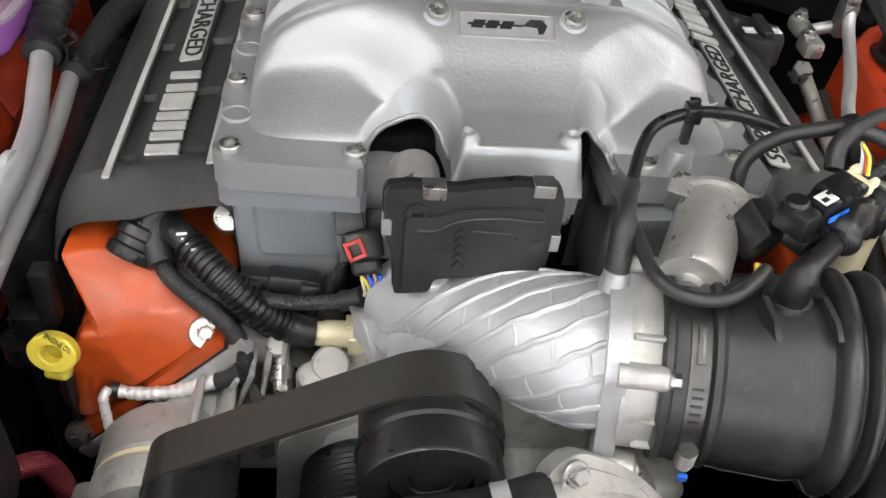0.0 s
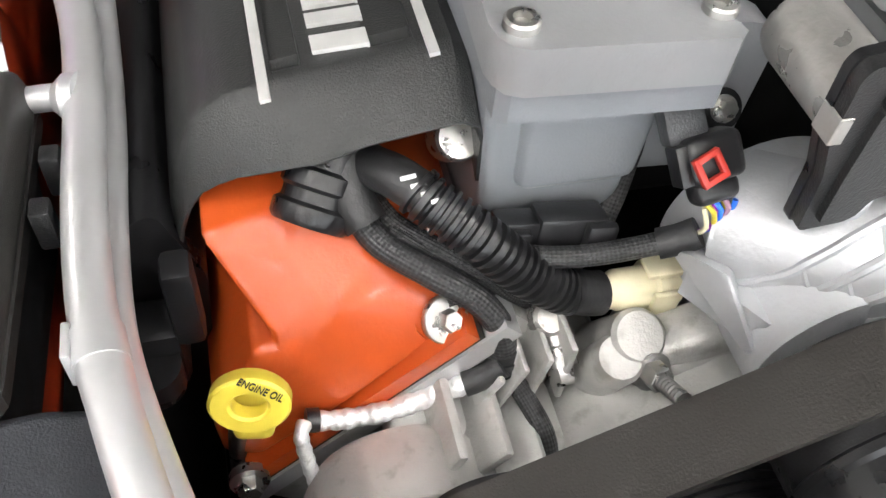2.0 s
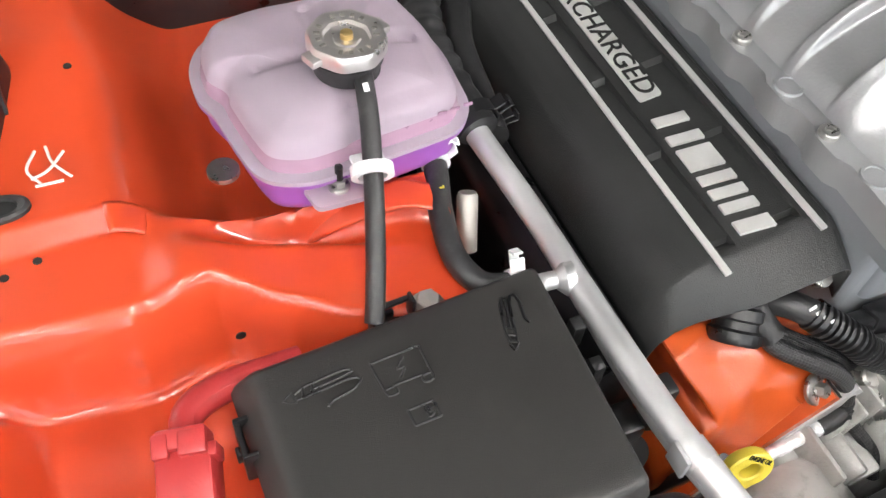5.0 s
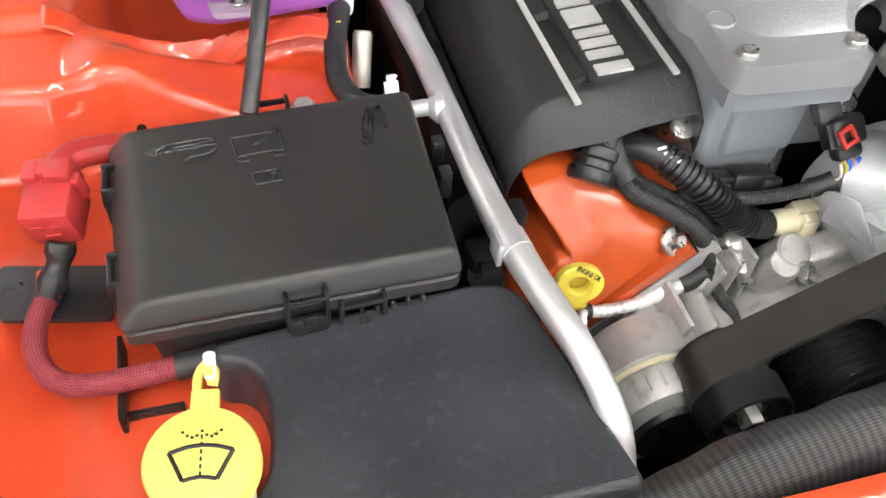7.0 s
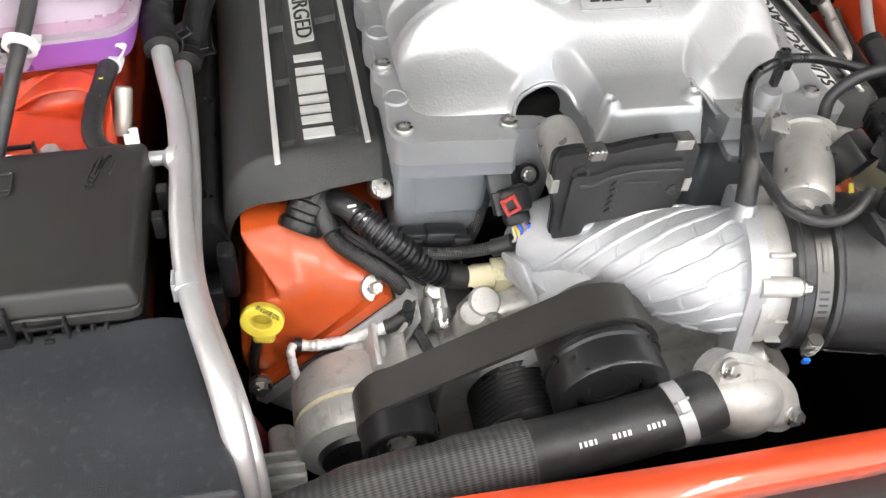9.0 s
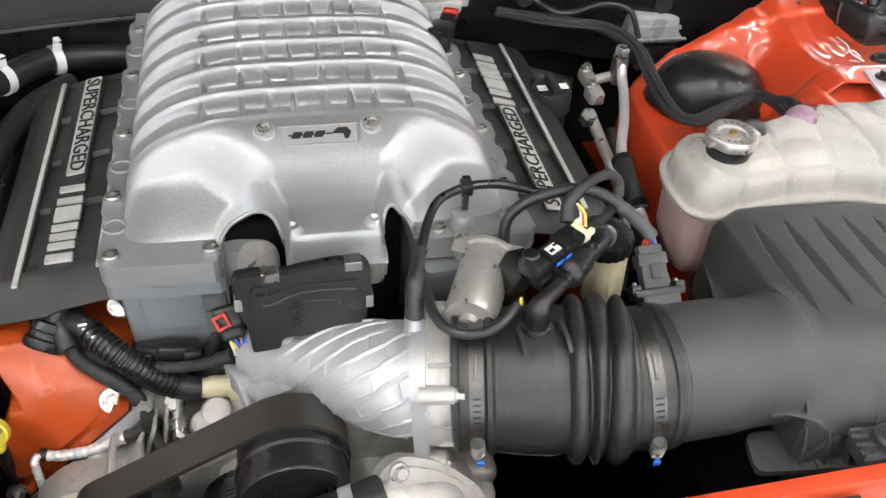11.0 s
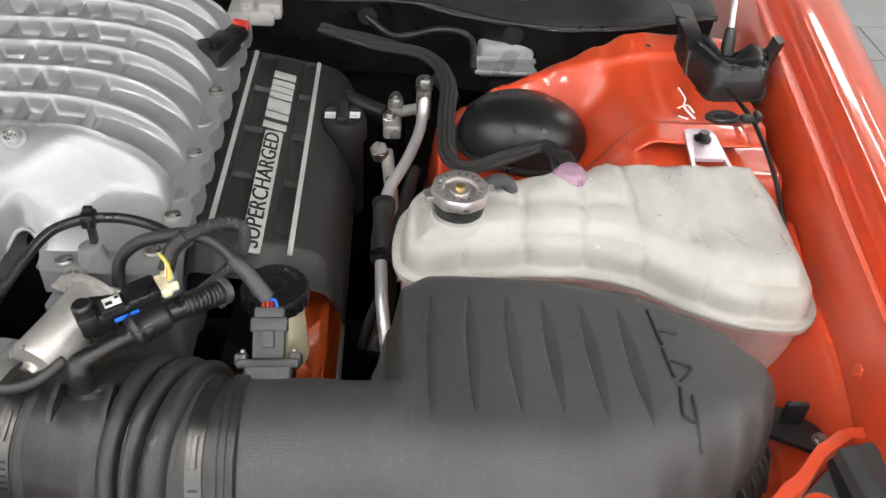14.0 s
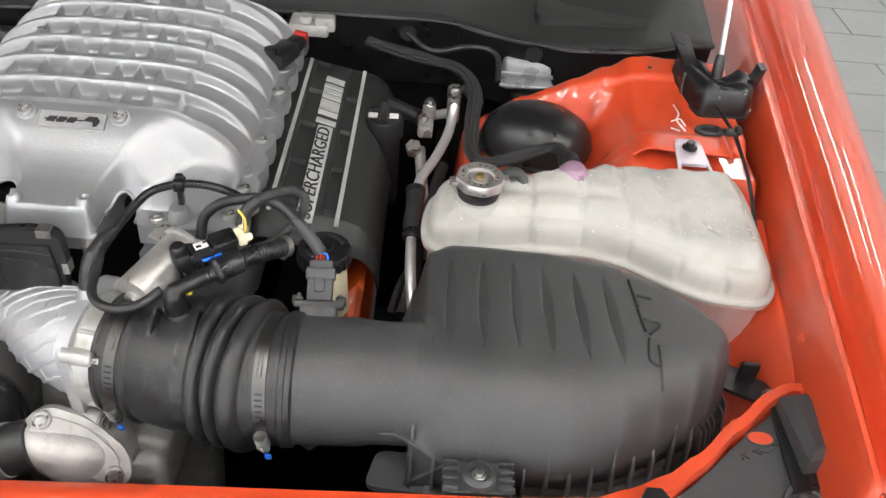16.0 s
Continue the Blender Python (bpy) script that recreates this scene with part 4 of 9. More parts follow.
# ---- the two plastic covers over the cylinder banks ----
def cover(side, dy, dz, label):
    s = side
    prof = [(0.196, 0.985), (0.196, 1.012), (0.200, 1.022), (0.207, 1.0265), (0.214, 1.0262), (0.222, 1.0247), (0.2242, 1.0243), (0.2248, 1.0241), (0.235, 1.0222), (0.2462, 1.02), (0.2468, 1.0199), (0.250, 1.0192),
            (0.264, 1.0165), (0.2792, 1.0134), (0.2798, 1.0132), (0.2932, 1.0106), (0.2938, 1.0105), (0.305, 1.0085), (0.316, 1.0052), (0.326, 0.9995), (0.335, 0.990), (0.343, 0.975), (0.349, 0.957), (0.353, 0.938)]
    fine = []
    for (a, b), (c, d) in zip(prof, prof[1:]):
        for k in range(3):
            fine.append((a + (c - a) * k / 3, b + (d - b) * k / 3))
    fine.append(prof[-1])
    n = len(fine) - 1
    y0, y1 = 0.546, 0.985

    def fn(u, v):
        ax, z = fine[round(u * n)]
        y = y0 + (y1 - y0) * (v ** 1.35)
        t = max(0.0, (0.585 - y) / 0.045)
        z -= (0.025 + 0.014 * hump(ax, 0.320, 0.035) + (0.022 if side > 0 else 0.011) * hump(ax, 0.285, 0.035)) * t ** 1.35
        yy = y + 0.020 * sstep(0.24, 0.35, ax) * t
        tb = max(0.0, (y - 0.955) / 0.03)
        z -= 0.02 * tb ** 2
        if 0.2245 <= ax <= 0.2465 or 0.2795 <= ax <= 0.2935:
            inner = sstep(0.590, 0.598, y) * sstep(0.966, 0.958, y)
            k = ((y - 0.60) / 0.092) % 1.0
            z -= inner * (0.0012 + 0.0058 * k)
        if side > 0:
            cut = math.hypot((ax - 0.372) / 0.062, (y + dy - 0.872) / 0.062)
            z -= 0.03 * sstep(1.0, 0.85, cut)
        return (s * ax, yy + dy, z + dz)
    g = surface(fn, n, 150)
    if s < 0:
        g = (g[0], [f[::-1] for f in g[1]], g[2])
    t = thing("engine_cover", (s * 0.27, 0.75 + dy, 0.95), label, "engine cover", "covers over the cylinder banks")
    part("shell", g, COVER, t, "", 32, 0.0025)
    c, q = math.cos(math.atan2(0.0177, 0.0875)), math.sin(math.atan2(0.0177, 0.0875))

    def frame_at(ax, y, lift=0.0006):
        z = interp(ax, prof) + dz + lift
        if s < 0:
            return Matrix.Translation((-ax, y + dy, z)) @ Matrix(((0, c, -q), (-1, 0, 0), (0, q, c))).to_4x4()
        return Matrix.Translation((ax, y + dy, z)) @ Matrix(((0, -c, q), (1, 0, 0), (0, q, c))).to_4x4()
    for ax, ya, yb in ((0.2175, 0.573, 0.960), (0.2985, 0.570, 0.962)):
        part("stripe", moved(prism([(-(yb - ya) / 2, -0.0026), ((yb - ya) / 2, -0.0026), ((yb - ya) / 2, 0.0026), (-(yb - ya) / 2, 0.0026)], -0.001, 0.0014, 0.0004), frame_at(ax, (ya + yb) / 2)), SILVER_INK, t, "thin silver stripe")
    sup, hem = (0.8525, 0.650) if s < 0 else (0.672, 0.858)
    plate = part("name_plate", moved(prism(rounded([(-0.108, -0.0105), (0.108, -0.0105), (0.108, 0.0105), (-0.108, 0.0105)], 0.003), -0.001, 0.0012, 0.0004), frame_at(0.2600, sup)), SILVER_INK, t, "silver plate with dark raised capitals")
    part("lettering", words("SUPERCHARGED", 0.0245, 0.0006, frame_at(0.2600, sup, 0.0026), 0.1, 0.205), BLACK_INK, plate, "dark capitals", 0)
    for x0, w in ((-0.073, 0.0095), (-0.051, 0.0095), (-0.035, 0.0230), (-0.005, 0.0090), (0.010, 0.0090), (0.025, 0.0090), (0.043, 0.0120)):
        part("letter_block", moved(prism([(x0, -0.014), (x0 + w, -0.014), (x0 + w + 0.004, 0.014), (x0 + 0.004, 0.014)], -0.001, 0.0022, 0.0005), frame_at(0.2590, hem)), SILVER_INK, t, "plain silver bar", 20)
    return t


cover(-1, 0.0, 0.0, "black grained plastic engine cover with silver stripes and lettering")
cover(1, 0.035, 0.010, "black plastic engine cover with silver stripes and an oil cap notch")
oilcap = thing("oil_filler_cap", (0.338, 0.868, 0.98), "black oil filler cap with white marks beside the engine cover", "oil cap")
part("cap", shift(lathe([(0, 0.034), (0.020, 0.034), (0.026, 0.031), (0.028, 0.026), (0.028, 0.0), (0, 0)], 28, lobes=10, lobe=0.02), 0.338, 0.868, 0.990), PLASTIC, oilcap)
part("grip", box(0.338, 0.868, 1.027, 0.012, 0.046, 0.010, 0.003), PLASTIC, oilcap)
for mx, my in ((0.322, 0.862), (0.352, 0.864)):
    part("print_bar", joined(*[box(mx, my + k * 0.005, 1.0246, 0.013, 0.003, 0.0012, 0.0002) for k in (-1, 0, 1)]), WHITE_INK, oilcap, "white print bars", 0)
part("neck", shift(lathe([(0.024, 0), (0.024, 0.12), (0.0, 0.12)], 24), 0.338, 0.868, 0.88), PLASTIC, oilcap)


# ---- orange valve covers and the heads below them ----
def valve_cover(side, dy, dz, label):
    s = side
    t = thing("valve_cover", (s * 0.28, 0.7 + dy, 0.78 + dz), label, "valve cover", "valve covers")
    spots = {"a": (0.3393, 0.545, 0.9495), "b": (0.3004, 0.557, 0.950), "n": (0.2503, 0.550, 0.940), "t": (0.218, 0.552, 0.935), "c": (0.2990, 0.540, 0.9293), "v": (0.2860, 0.519, 0.9153),
             "d": (0.2750, 0.515, 0.9143), "e": (0.2568, 0.532, 0.9323), "f": (0.2398, 0.522, 0.9164), "g": (0.2054, 0.500, 0.9126), "u": (0.2000, 0.540, 0.925), "h": (0.3007, 0.502, 0.8902),
             "i": (0.3083, 0.506, 0.9014), "j": (0.3208, 0.503, 0.9022), "k": (0.3492, 0.500, 0.8375), "q": (0.348, 0.506, 0.796), "l": (0.3254, 0.495, 0.8043), "m": (0.2742, 0.490, 0.8578)}
    if s > 0:
        spots = {k: (0.302 + (p[0] - 0.2) * 0.24, p[1], p[2]) for k, p in spots.items()}
    near = 0.105 if s > 0 else 0.0
    bm = bmesh.new()
    fr = {k: bm.verts.new((s * p[0], p[1] + dy, p[2] + dz)) for k, p in spots.items()}
    loop = "abntugmlqkji"
    bk = {k: bm.verts.new((s * spots[k][0], 0.94 + dy, spots[k][2] + dz)) for k in loop}
    for w in ("abc", "acvi", "vhi", "bnec", "cev", "edv", "ntfe", "efd", "tugf", "dfgm", "vdh", "dmh", "ihj", "hkj", "hmlk", "klq"):
        bm.faces.new([fr[k] for k in w])
    for i in range(len(loop)):
        p, q = loop[i - 1], loop[i]
        bm.faces.new((fr[p], fr[q], bk[q], bk[p]))
    bmesh.ops.recalc_face_normals(bm, faces=bm.faces)
    bevelled(bm, 0.0045, 3, 9)
    part("shell", geo(bm), ORANGE, t, "glossy orange painted cover", 40)
    # mating flange and gasket below, along the sloping joint
    d = Vector((s * 0.120, 0, -0.118)).normalized()
    nrm = Vector((s * 0.7, 0, 0.714))
    c0 = Vector((s * 0.2085, 0.0, 0.9035 + dz))

    def slab(a0, a1, h0, h1, y0, y1, bev=0.002):
        pts = [c0 + d * a0 + nrm * h0, c0 + d * a1 + nrm * h0, c0 + d * a1 + nrm * h1, c0 + d * a0 + nrm * h1]
        return prism([(p.x, p.z) for p in pts], y0 + dy, y1 + dy, bev, 2, "y")
    part("flange", slab(near - 0.004, 0.17, -0.001, 0.010, 0.488, 0.95, 0.003), ORANGE, t, "", 40)
    part("gasket", slab(near - 0.006, 0.17, -0.004, -0.0012, 0.489, 0.95, 0.0005), BLACK_INK, t)
    part("cylinder_head", slab(near - 0.02, 0.19, -0.018, -0.0042, 0.487, 0.96, 0.002), ALU, t, "bare machined head face", 40)
    part("cylinder_head", slab(near - 0.02, 0.20, -0.12, -0.0182, 0.500, 0.96, 0.004), CAST, t, "bare cast cylinder head", 40)
    if s < 0:
        part("bolt_boss", moved(lathe([(0, -0.03), (0.017, -0.03), (0.0145, 0.0), (0, 0.0)], 24), aim((s * 0.2225, 0.508 + dy, 0.904 + dz), (s * -0.25, -0.75, 0.75))), ORANGE, t)
        part("bolt", moved(joined(lathe([(0, 0), (0.0132, 0), (0.0132, 0.003), (0.0124, 0.004), (0, 0.004)], 24), shift(hexagon(0.0062, 0.008), 0, 0, 0.004)), aim((s * 0.2212, 0.5025 + dy, 0.9080 + dz), (s * -0.25, -0.75, 0.75))), STEEL, t, "large zinc flange bolt")
    part("bolt", moved(joined(lathe([(0, 0), (0.012, 0), (0.012, 0.006), (0, 0.006)], 24), shift(hexagon(0.0075, 0.009), 0, 0, 0.006)), aim((s * 0.335, 0.490 + dy, 0.793 + dz), (0, -1, 0.2))), STEEL, t)
    return t


valve_cover(-1, 0.0, 0.0, "glossy orange valve cover bolted to the bare head")
valve_cover(1, 0.045, -0.016, "glossy orange valve cover under the engine cover")
vent = thing("crankcase_breather", (-0.272, 0.552, 0.945), "black ribbed breather cap on the orange valve cover", "breather")
part("cap", moved(lathe([(0, -0.014), (0.019, -0.014), (0.021, -0.011), (0.021, -0.004), (0.018, -0.002), (0.018, 0.004), (0.0205, 0.006), (0.0205, 0.014), (0.0165, 0.016), (0.0165, 0.05), (0, 0.05)], 48, lobes=16, lobe=0.02), aim((-0.279, 0.556, 0.954), (0.42, 0.62, 0.66))), SMOOTH, vent)
bung = thing("core_plug", (-0.2, 0.585, 0.975), "round steel plug between the cover and the housing", "plug")
part("body", moved(lathe([(0, 0), (0.0125, 0), (0.0125, 0.02), (0.011, 0.022), (0, 0.022)], 24), aim((-0.206, 0.575, 0.968), (0.05, -0.7, 0.7))), STEEL, bung)


# ---- throttle, inlet elbow, bellows ----
inlet = thing("inlet_elbow", (0.02, 0.45, 0.92), "silver cast inlet elbow with raised ribs feeding the supercharger", "inlet elbow")
AXIS_Y, AXIS_Z = 0.365, 1.013


def duct_axis(x):
    """The intake's middle line: straight at the air box, bending back and down to the throttle."""
    k = max(0.0, 0.275 - x)
    return Vector((x, AXIS_Y + 0.22 * k * sstep(0.0, 0.05, k) ** 0.5, AXIS_Z - 0.10 * k))


def across(x):
    """A pose on the intake's middle line whose z runs along it towards the air box."""
    d = (duct_axis(x + 0.003) - duct_axis(x - 0.003)).normalized()
    up = (Vector((0, 0, 1)) - d * d.z).normalized()
    m = Matrix((up.cross(d), up, d)).transposed().to_4x4()
    m.translation = duct_axis(x)
    return m


spine = [(-0.066, 0.512, 0.950), (-0.045, 0.488, 0.960), (-0.010, 0.460, 0.977), (0.030, 0.428, 0.990), (0.060, 0.412, 0.995), (0.078, 0.4085, 0.9945)]
path = smooth_path(spine, 0.005)


def elbow_radii(k):
    """Half height and half width of the elbow, k of the way along."""
    return 0.037 + 0.016 * sstep(0.2, 1.0, k), 0.040 + 0.013 * sstep(0.2, 1.0, k)


def on_elbow(k, ang, lift=0.0):
    """A place on the elbow's skin, k of the way along and ang degrees round from the top."""
    q = k * (len(path) - 1)
    i = min(len(path) - 2, max(1, int(q)))
    t = (path[i + 1] - path[i - 1]).normalized()
    up = (Vector((0, 0, 1)) - t * t.z).normalized()
    side = t.cross(up)
    ru, rs = elbow_radii(k)
    a = radians(ang)
    c = path[i].lerp(path[i + 1], min(1.0, max(0.0, q - i)))
    return c + up * ((ru + lift) * math.cos(a)) + side * ((rs + lift) * math.sin(a))


skin = surface(lambda u, v: on_elbow(v, 360 * u), 64, 70)
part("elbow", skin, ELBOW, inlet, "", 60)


def rib_angle(end, k):
    """How far round the elbow a slanting rib is, k of the way along."""
    return end + 235 * (1 - k)


RIB_ENDS = [-108, -80, -52, -26, 0, 25, 50, 75, 100]
for end in RIB_ENDS:
    ks = [0.985 - 0.022 * j for j in range(44)]
    run = [(k, rib_angle(end, k)) for k in ks if -62 < rib_angle(end, k) < 148 and k > 0.04]
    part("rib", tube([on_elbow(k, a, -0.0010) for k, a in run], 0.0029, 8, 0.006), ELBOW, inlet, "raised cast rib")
for i, (e0, e1) in enumerate(zip(RIB_ENDS, RIB_ENDS[1:])):
    for k in (0.30, 0.46, 0.62, 0.78, 0.92):
        k += 0.05 * ((i * 2) % 3 - 1)
        a0, a1 = rib_angle(e0, k), rib_angle(e1, k + 0.02)
        if -50 < a0 and a1 < 105:
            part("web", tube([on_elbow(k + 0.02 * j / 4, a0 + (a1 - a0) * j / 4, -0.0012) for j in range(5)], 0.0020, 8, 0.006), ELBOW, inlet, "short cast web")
for j in range(6):
    part("edge_boss", tube([on_elbow(0.46 + 0.085 * j, 132, -0.001), on_elbow(0.46 + 0.085 * j + 0.062, 132, -0.001)], 0.0036, 8, 0.006), ELBOW, inlet)
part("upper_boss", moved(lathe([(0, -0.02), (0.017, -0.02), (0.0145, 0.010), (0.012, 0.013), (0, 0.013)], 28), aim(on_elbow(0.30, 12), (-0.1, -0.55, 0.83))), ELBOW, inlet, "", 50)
foot = [(-0.1061, 0.497, 0.9483), (-0.1073, 0.480, 0.9649), (-0.0946, 0.462, 0.9681), (-0.0804, 0.437, 0.9351), (-0.0869, 0.435, 0.9348)]
fnorm = Vector((-0.55, -0.60, 0.58))
bm = bmesh.new()
up_ = [bm.verts.new(p) for p in foot]
dn_ = [bm.verts.new(Vector(p) - fnorm * 0.03) for p in foot]
bm.faces.new(up_)
bm.faces.new(dn_[::-1])
for i in range(5):
    bm.faces.new((up_[i], dn_[i], dn_[(i + 1) % 5], up_[(i + 1) % 5]))
bmesh.ops.recalc_face_normals(bm, faces=bm.faces)
bevelled(bm, 0.0025, 2, 20)
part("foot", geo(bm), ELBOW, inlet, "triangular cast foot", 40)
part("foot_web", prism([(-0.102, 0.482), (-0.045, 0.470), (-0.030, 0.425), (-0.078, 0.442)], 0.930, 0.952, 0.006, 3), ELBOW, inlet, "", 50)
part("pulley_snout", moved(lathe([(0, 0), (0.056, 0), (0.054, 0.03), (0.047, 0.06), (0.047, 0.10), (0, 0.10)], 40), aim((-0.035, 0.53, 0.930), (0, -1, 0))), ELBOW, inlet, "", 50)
body = thing("throttle_valve", (0.09, 0.385, 0.945), "bare machined throttle body between elbow and intake hose", "throttle valve")
part("housing", moved(lathe([(0, 0.006), (0.0600, 0.006), (0.0600, 0.018), (0.0585, 0.020), (0.0580, 0.044), (0, 0.044)], 56), across(0.076)), CAST, body, "", 40)
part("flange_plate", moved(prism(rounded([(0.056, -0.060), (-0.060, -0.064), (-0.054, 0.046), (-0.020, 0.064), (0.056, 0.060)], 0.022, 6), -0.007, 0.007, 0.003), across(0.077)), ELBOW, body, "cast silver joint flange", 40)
for bx, by, ln, rr in ((-0.050, 0.038, 0.030, 0.0080), (-0.056, -0.050, 0.020, 0.0125), (0.044, 0.046, 0.026, 0.009)):
    m = across(0.078) @ Matrix.Translation((bx, by, 0))
    part("boss", moved(lathe([(0, 0), (rr * 1.1, 0), (rr, ln), (rr * 0.8, ln + 0.002), (0, ln + 0.002)], 24), m), CAST, body)
    piece("bolt", SMALL_BOLT, m @ Matrix.Translation((0, 0, ln + 0.002)) @ Matrix.Scale(1.25, 4), body)
for px, py, pz, sx, sy, sz in ((-0.030, 0.053, 0.026, 0.004, 0.004, 0.034), (-0.058, 0.006, 0.030, 0.006, 0.003, 0.026), (-0.056, -0.020, 0.028, 0.008, 0.003, 0.024)):
    part("rib_plate", moved(box(px, py, pz, sx, sy, sz, 0.001), across(0.077)), CAST, body)

hose = thing("intake_bellows", (0.2, AXIS_Y, 0.93), "black rubber intake bellows with three folds", "intake hose")
FOLDS = [0.2120, 0.2305, 0.2490]


def bellows_radius(x):
    r = interp(x, [(0.104, 0.0600), (0.106, 0.0655), (0.110, 0.0665), (0.112, 0.0640), (0.133, 0.0640), (0.135, 0.0680), (0.139, 0.0685), (0.142, 0.0655), (0.146, 0.0660), (0.165, 0.0680), (0.190, 0.0695), (0.202, 0.0675), (0.259, 0.0670), (0.262, 0.0645), (0.277, 0.0645), (0.2785, 0.0675), (0.2835, 0.0675), (0.285, 0.062)])
    for c in FOLDS:
        u = abs(x - c) / 0.0082
        if u < 1:
            r = max(r, 0.0655 + 0.0118 * math.sqrt(1 - u * u))
    return r


run = [duct_axis(0.104 + 0.001 * i) for i in range(182)]
part("sleeve", tube(run, lambda s, t: bellows_radius(0.104 + 0.181 * s / t), 72, raw=True), RUBBER, hose, "", 40)
seam_run = []
for i in range(34):
    x = 0.142 + 0.0032 * i
    seam_run.append(across(x) @ Vector((math.cos(radians(217)) * bellows_radius(x), math.sin(radians(217)) * bellows_radius(x), 0)))
part("mould_seam", tube(seam_run, 0.0008, 6, 0.004), RUBBER, hose)
for dx, da in ((0.160, 238), (0.174, 244), (0.150, 246)):
    part("moulded_lug", moved(box(bellows_radius(dx) + 0.001, 0, 0, 0.006, 0.014, 0.010, 0.002), across(dx) @ Matrix.Rotation(radians(da), 4, "Z")), RUBBER, hose)


def band_clamp(x, r, blue=True):
    t = thing("hose_clamp", tuple(duct_axis(x) - Vector((0, 0, r))), "steel worm-drive band clamp round the intake hose", "hose clamp", "band clamps on the intake hose")
    m = across(x)
    part("band", moved(lathe([(r, -0.0062), (r + 0.0012, -0.0062), (r + 0.0012, 0.0062), (r, 0.0062), (r, -0.0062)], 72), m), BAND, t)
    a = radians(192)
    place = m @ Matrix.Rotation(a, 4, "Z") @ Matrix.Translation((r + 0.005, 0, 0))
    along = place @ Matrix.Rotation(radians(-90), 4, "X")
    part("screw_housing", moved(joined(lathe([(0, -0.012), (0.0058, -0.012), (0.0058, 0.009), (0, 0.009)], 18), shift(hexagon(0.0048, 0.007), 0, 0, 0.009)), along), BAND, t)
    part("worm_thread", moved(joined(*[shift(lathe([(0.0050, -0.0007), (0.0068, 0), (0.0050, 0.0007)], 16), 0, 0, -0.010 + 0.0028 * k) for k in range(7)]), along), BAND, t)
    part("tongue", moved(box(r + 0.0018, 0, 0, 0.0014, 0.024, 0.0050, 0.0006), m @ Matrix.Rotation(radians(122), 4, "Z")), BAND, t)
    for k in range(5):
        part("slot", moved(box(r + 0.0014, 0, 0, 0.0006, 0.0016, 0.0070, 0), m @ Matrix.Rotation(radians(146 + 5 * k), 4, "Z")), BLACK_INK, t, "dark punched slot", 0)
    if blue:
        part("paint_mark", moved(box(0.004, 0.022, 0.002, 0.003, 0.007, 0.006, 0.0006), place), BLUE, t, "blue paint dab")


band_clamp(0.1260, 0.0642)
band_clamp(0.2690, 0.0647)

plate = thing("throttle_actuator", (-0.02, 0.47, 0.99), "black throttle motor cover with bright spring clips and a dull motor", "throttle actuator")
shape = rounded([(-0.0851, 1.0876), (-0.0822, 1.0929), (-0.0668, 1.0953), (-0.0362, 1.0925), (-0.0256, 1.0955), (-0.0043, 1.0985), (0.0028, 1.0997), (0.0298, 1.0983), (0.0354, 1.0909), (0.0370, 1.0617), (0.0328, 1.0427),
                 (0.0305, 1.0179), (0.0144, 1.0141), (-0.0133, 1.0185), (-0.0464, 1.0144), (-0.0491, 1.0015), (-0.0745, 0.9993), (-0.0765, 1.0329), (-0.0839, 1.0563)], 0.004, 3)
part("motor_cover", prism(shape, 0.460, 0.469, 0.002, 2, "y"), PLASTIC, plate, "black ribbed plastic cover", 30)
part("face_panel", prism(rounded([(-0.070, 1.074), (-0.050, 1.074), (-0.034, 1.082), (0.024, 1.083), (0.0275, 1.045), (0.0265, 1.024), (-0.0133, 1.0235), (-0.048, 1.021), (-0.052, 1.008), (-0.069, 1.006), (-0.070, 1.034)], 0.005, 3), 0.4560, 0.4605, 0.002, 2, "y"), PLASTIC, plate, "", 30)
part("rim", prism([(p * 1.01 - 0.0002, (q - 1.05) * 1.015 + 1.05) for p, q in shape], 0.467, 0.472, 0.001, 2, "y"), SMOOTH, plate, "", 40)
part("cover_step", tube([(-0.062, 0.4558, 1.063), (-0.050, 0.4555, 1.064), (-0.036, 0.4555, 1.072), (-0.012, 0.4555, 1.076), (0.024, 0.4555, 1.074)], 0.0013, 8, 0.004), PLASTIC, plate)
part("cover_step", tube([(-0.024, 0.4558, 1.064), (0.006, 0.4558, 1.062), (0.006, 0.4558, 1.056)], 0.0009, 8, 0.004), PLASTIC, plate)
for i in range(5):
    z = 1.032 + 0.0075 * i
    part("rib", prism([(-0.036, z), (-0.028, z), (-0.032, z + 0.005)], 0.4545, 0.4565, 0.0004, 1, "y"), PLASTIC, plate)
part("plug", moved(lathe([(0.0042, 0), (0.0072, 0), (0.0072, 0.004), (0.0042, 0.004), (0.0040, 0.0005), (0, 0.0005)], 20), aim((-0.063, 0.461, 1.0765), (0, -1, 0))), PLASTIC, plate)
part("plug", moved(lathe([(0, 0), (0.0055, 0), (0.0055, 0.0015), (0.004, 0.002), (0, 0.001)], 20), aim((0.021, 0.456, 1.052), (0, -1, 0))), PLASTIC, plate)
for cx, cz, wd in ((-0.0525, 1.0945, 0.016), (0.0205, 1.0995, 0.015)):
    part("spring_clip", joined(box(cx, 0.4655, cz + 0.001, wd, 0.013, 0.0014, 0.0004, 1), box(cx, 0.4595, cz - 0.0035, wd, 0.0012, 0.009, 0.0004, 1), box(cx - wd * 0.2, 0.4588, cz - 0.003, wd * 0.12, 0.0008, 0.005, 0), box(cx + wd * 0.2, 0.4588, cz - 0.003, wd * 0.12, 0.0008, 0.005, 0)), STEEL, plate, "bright spring clip")
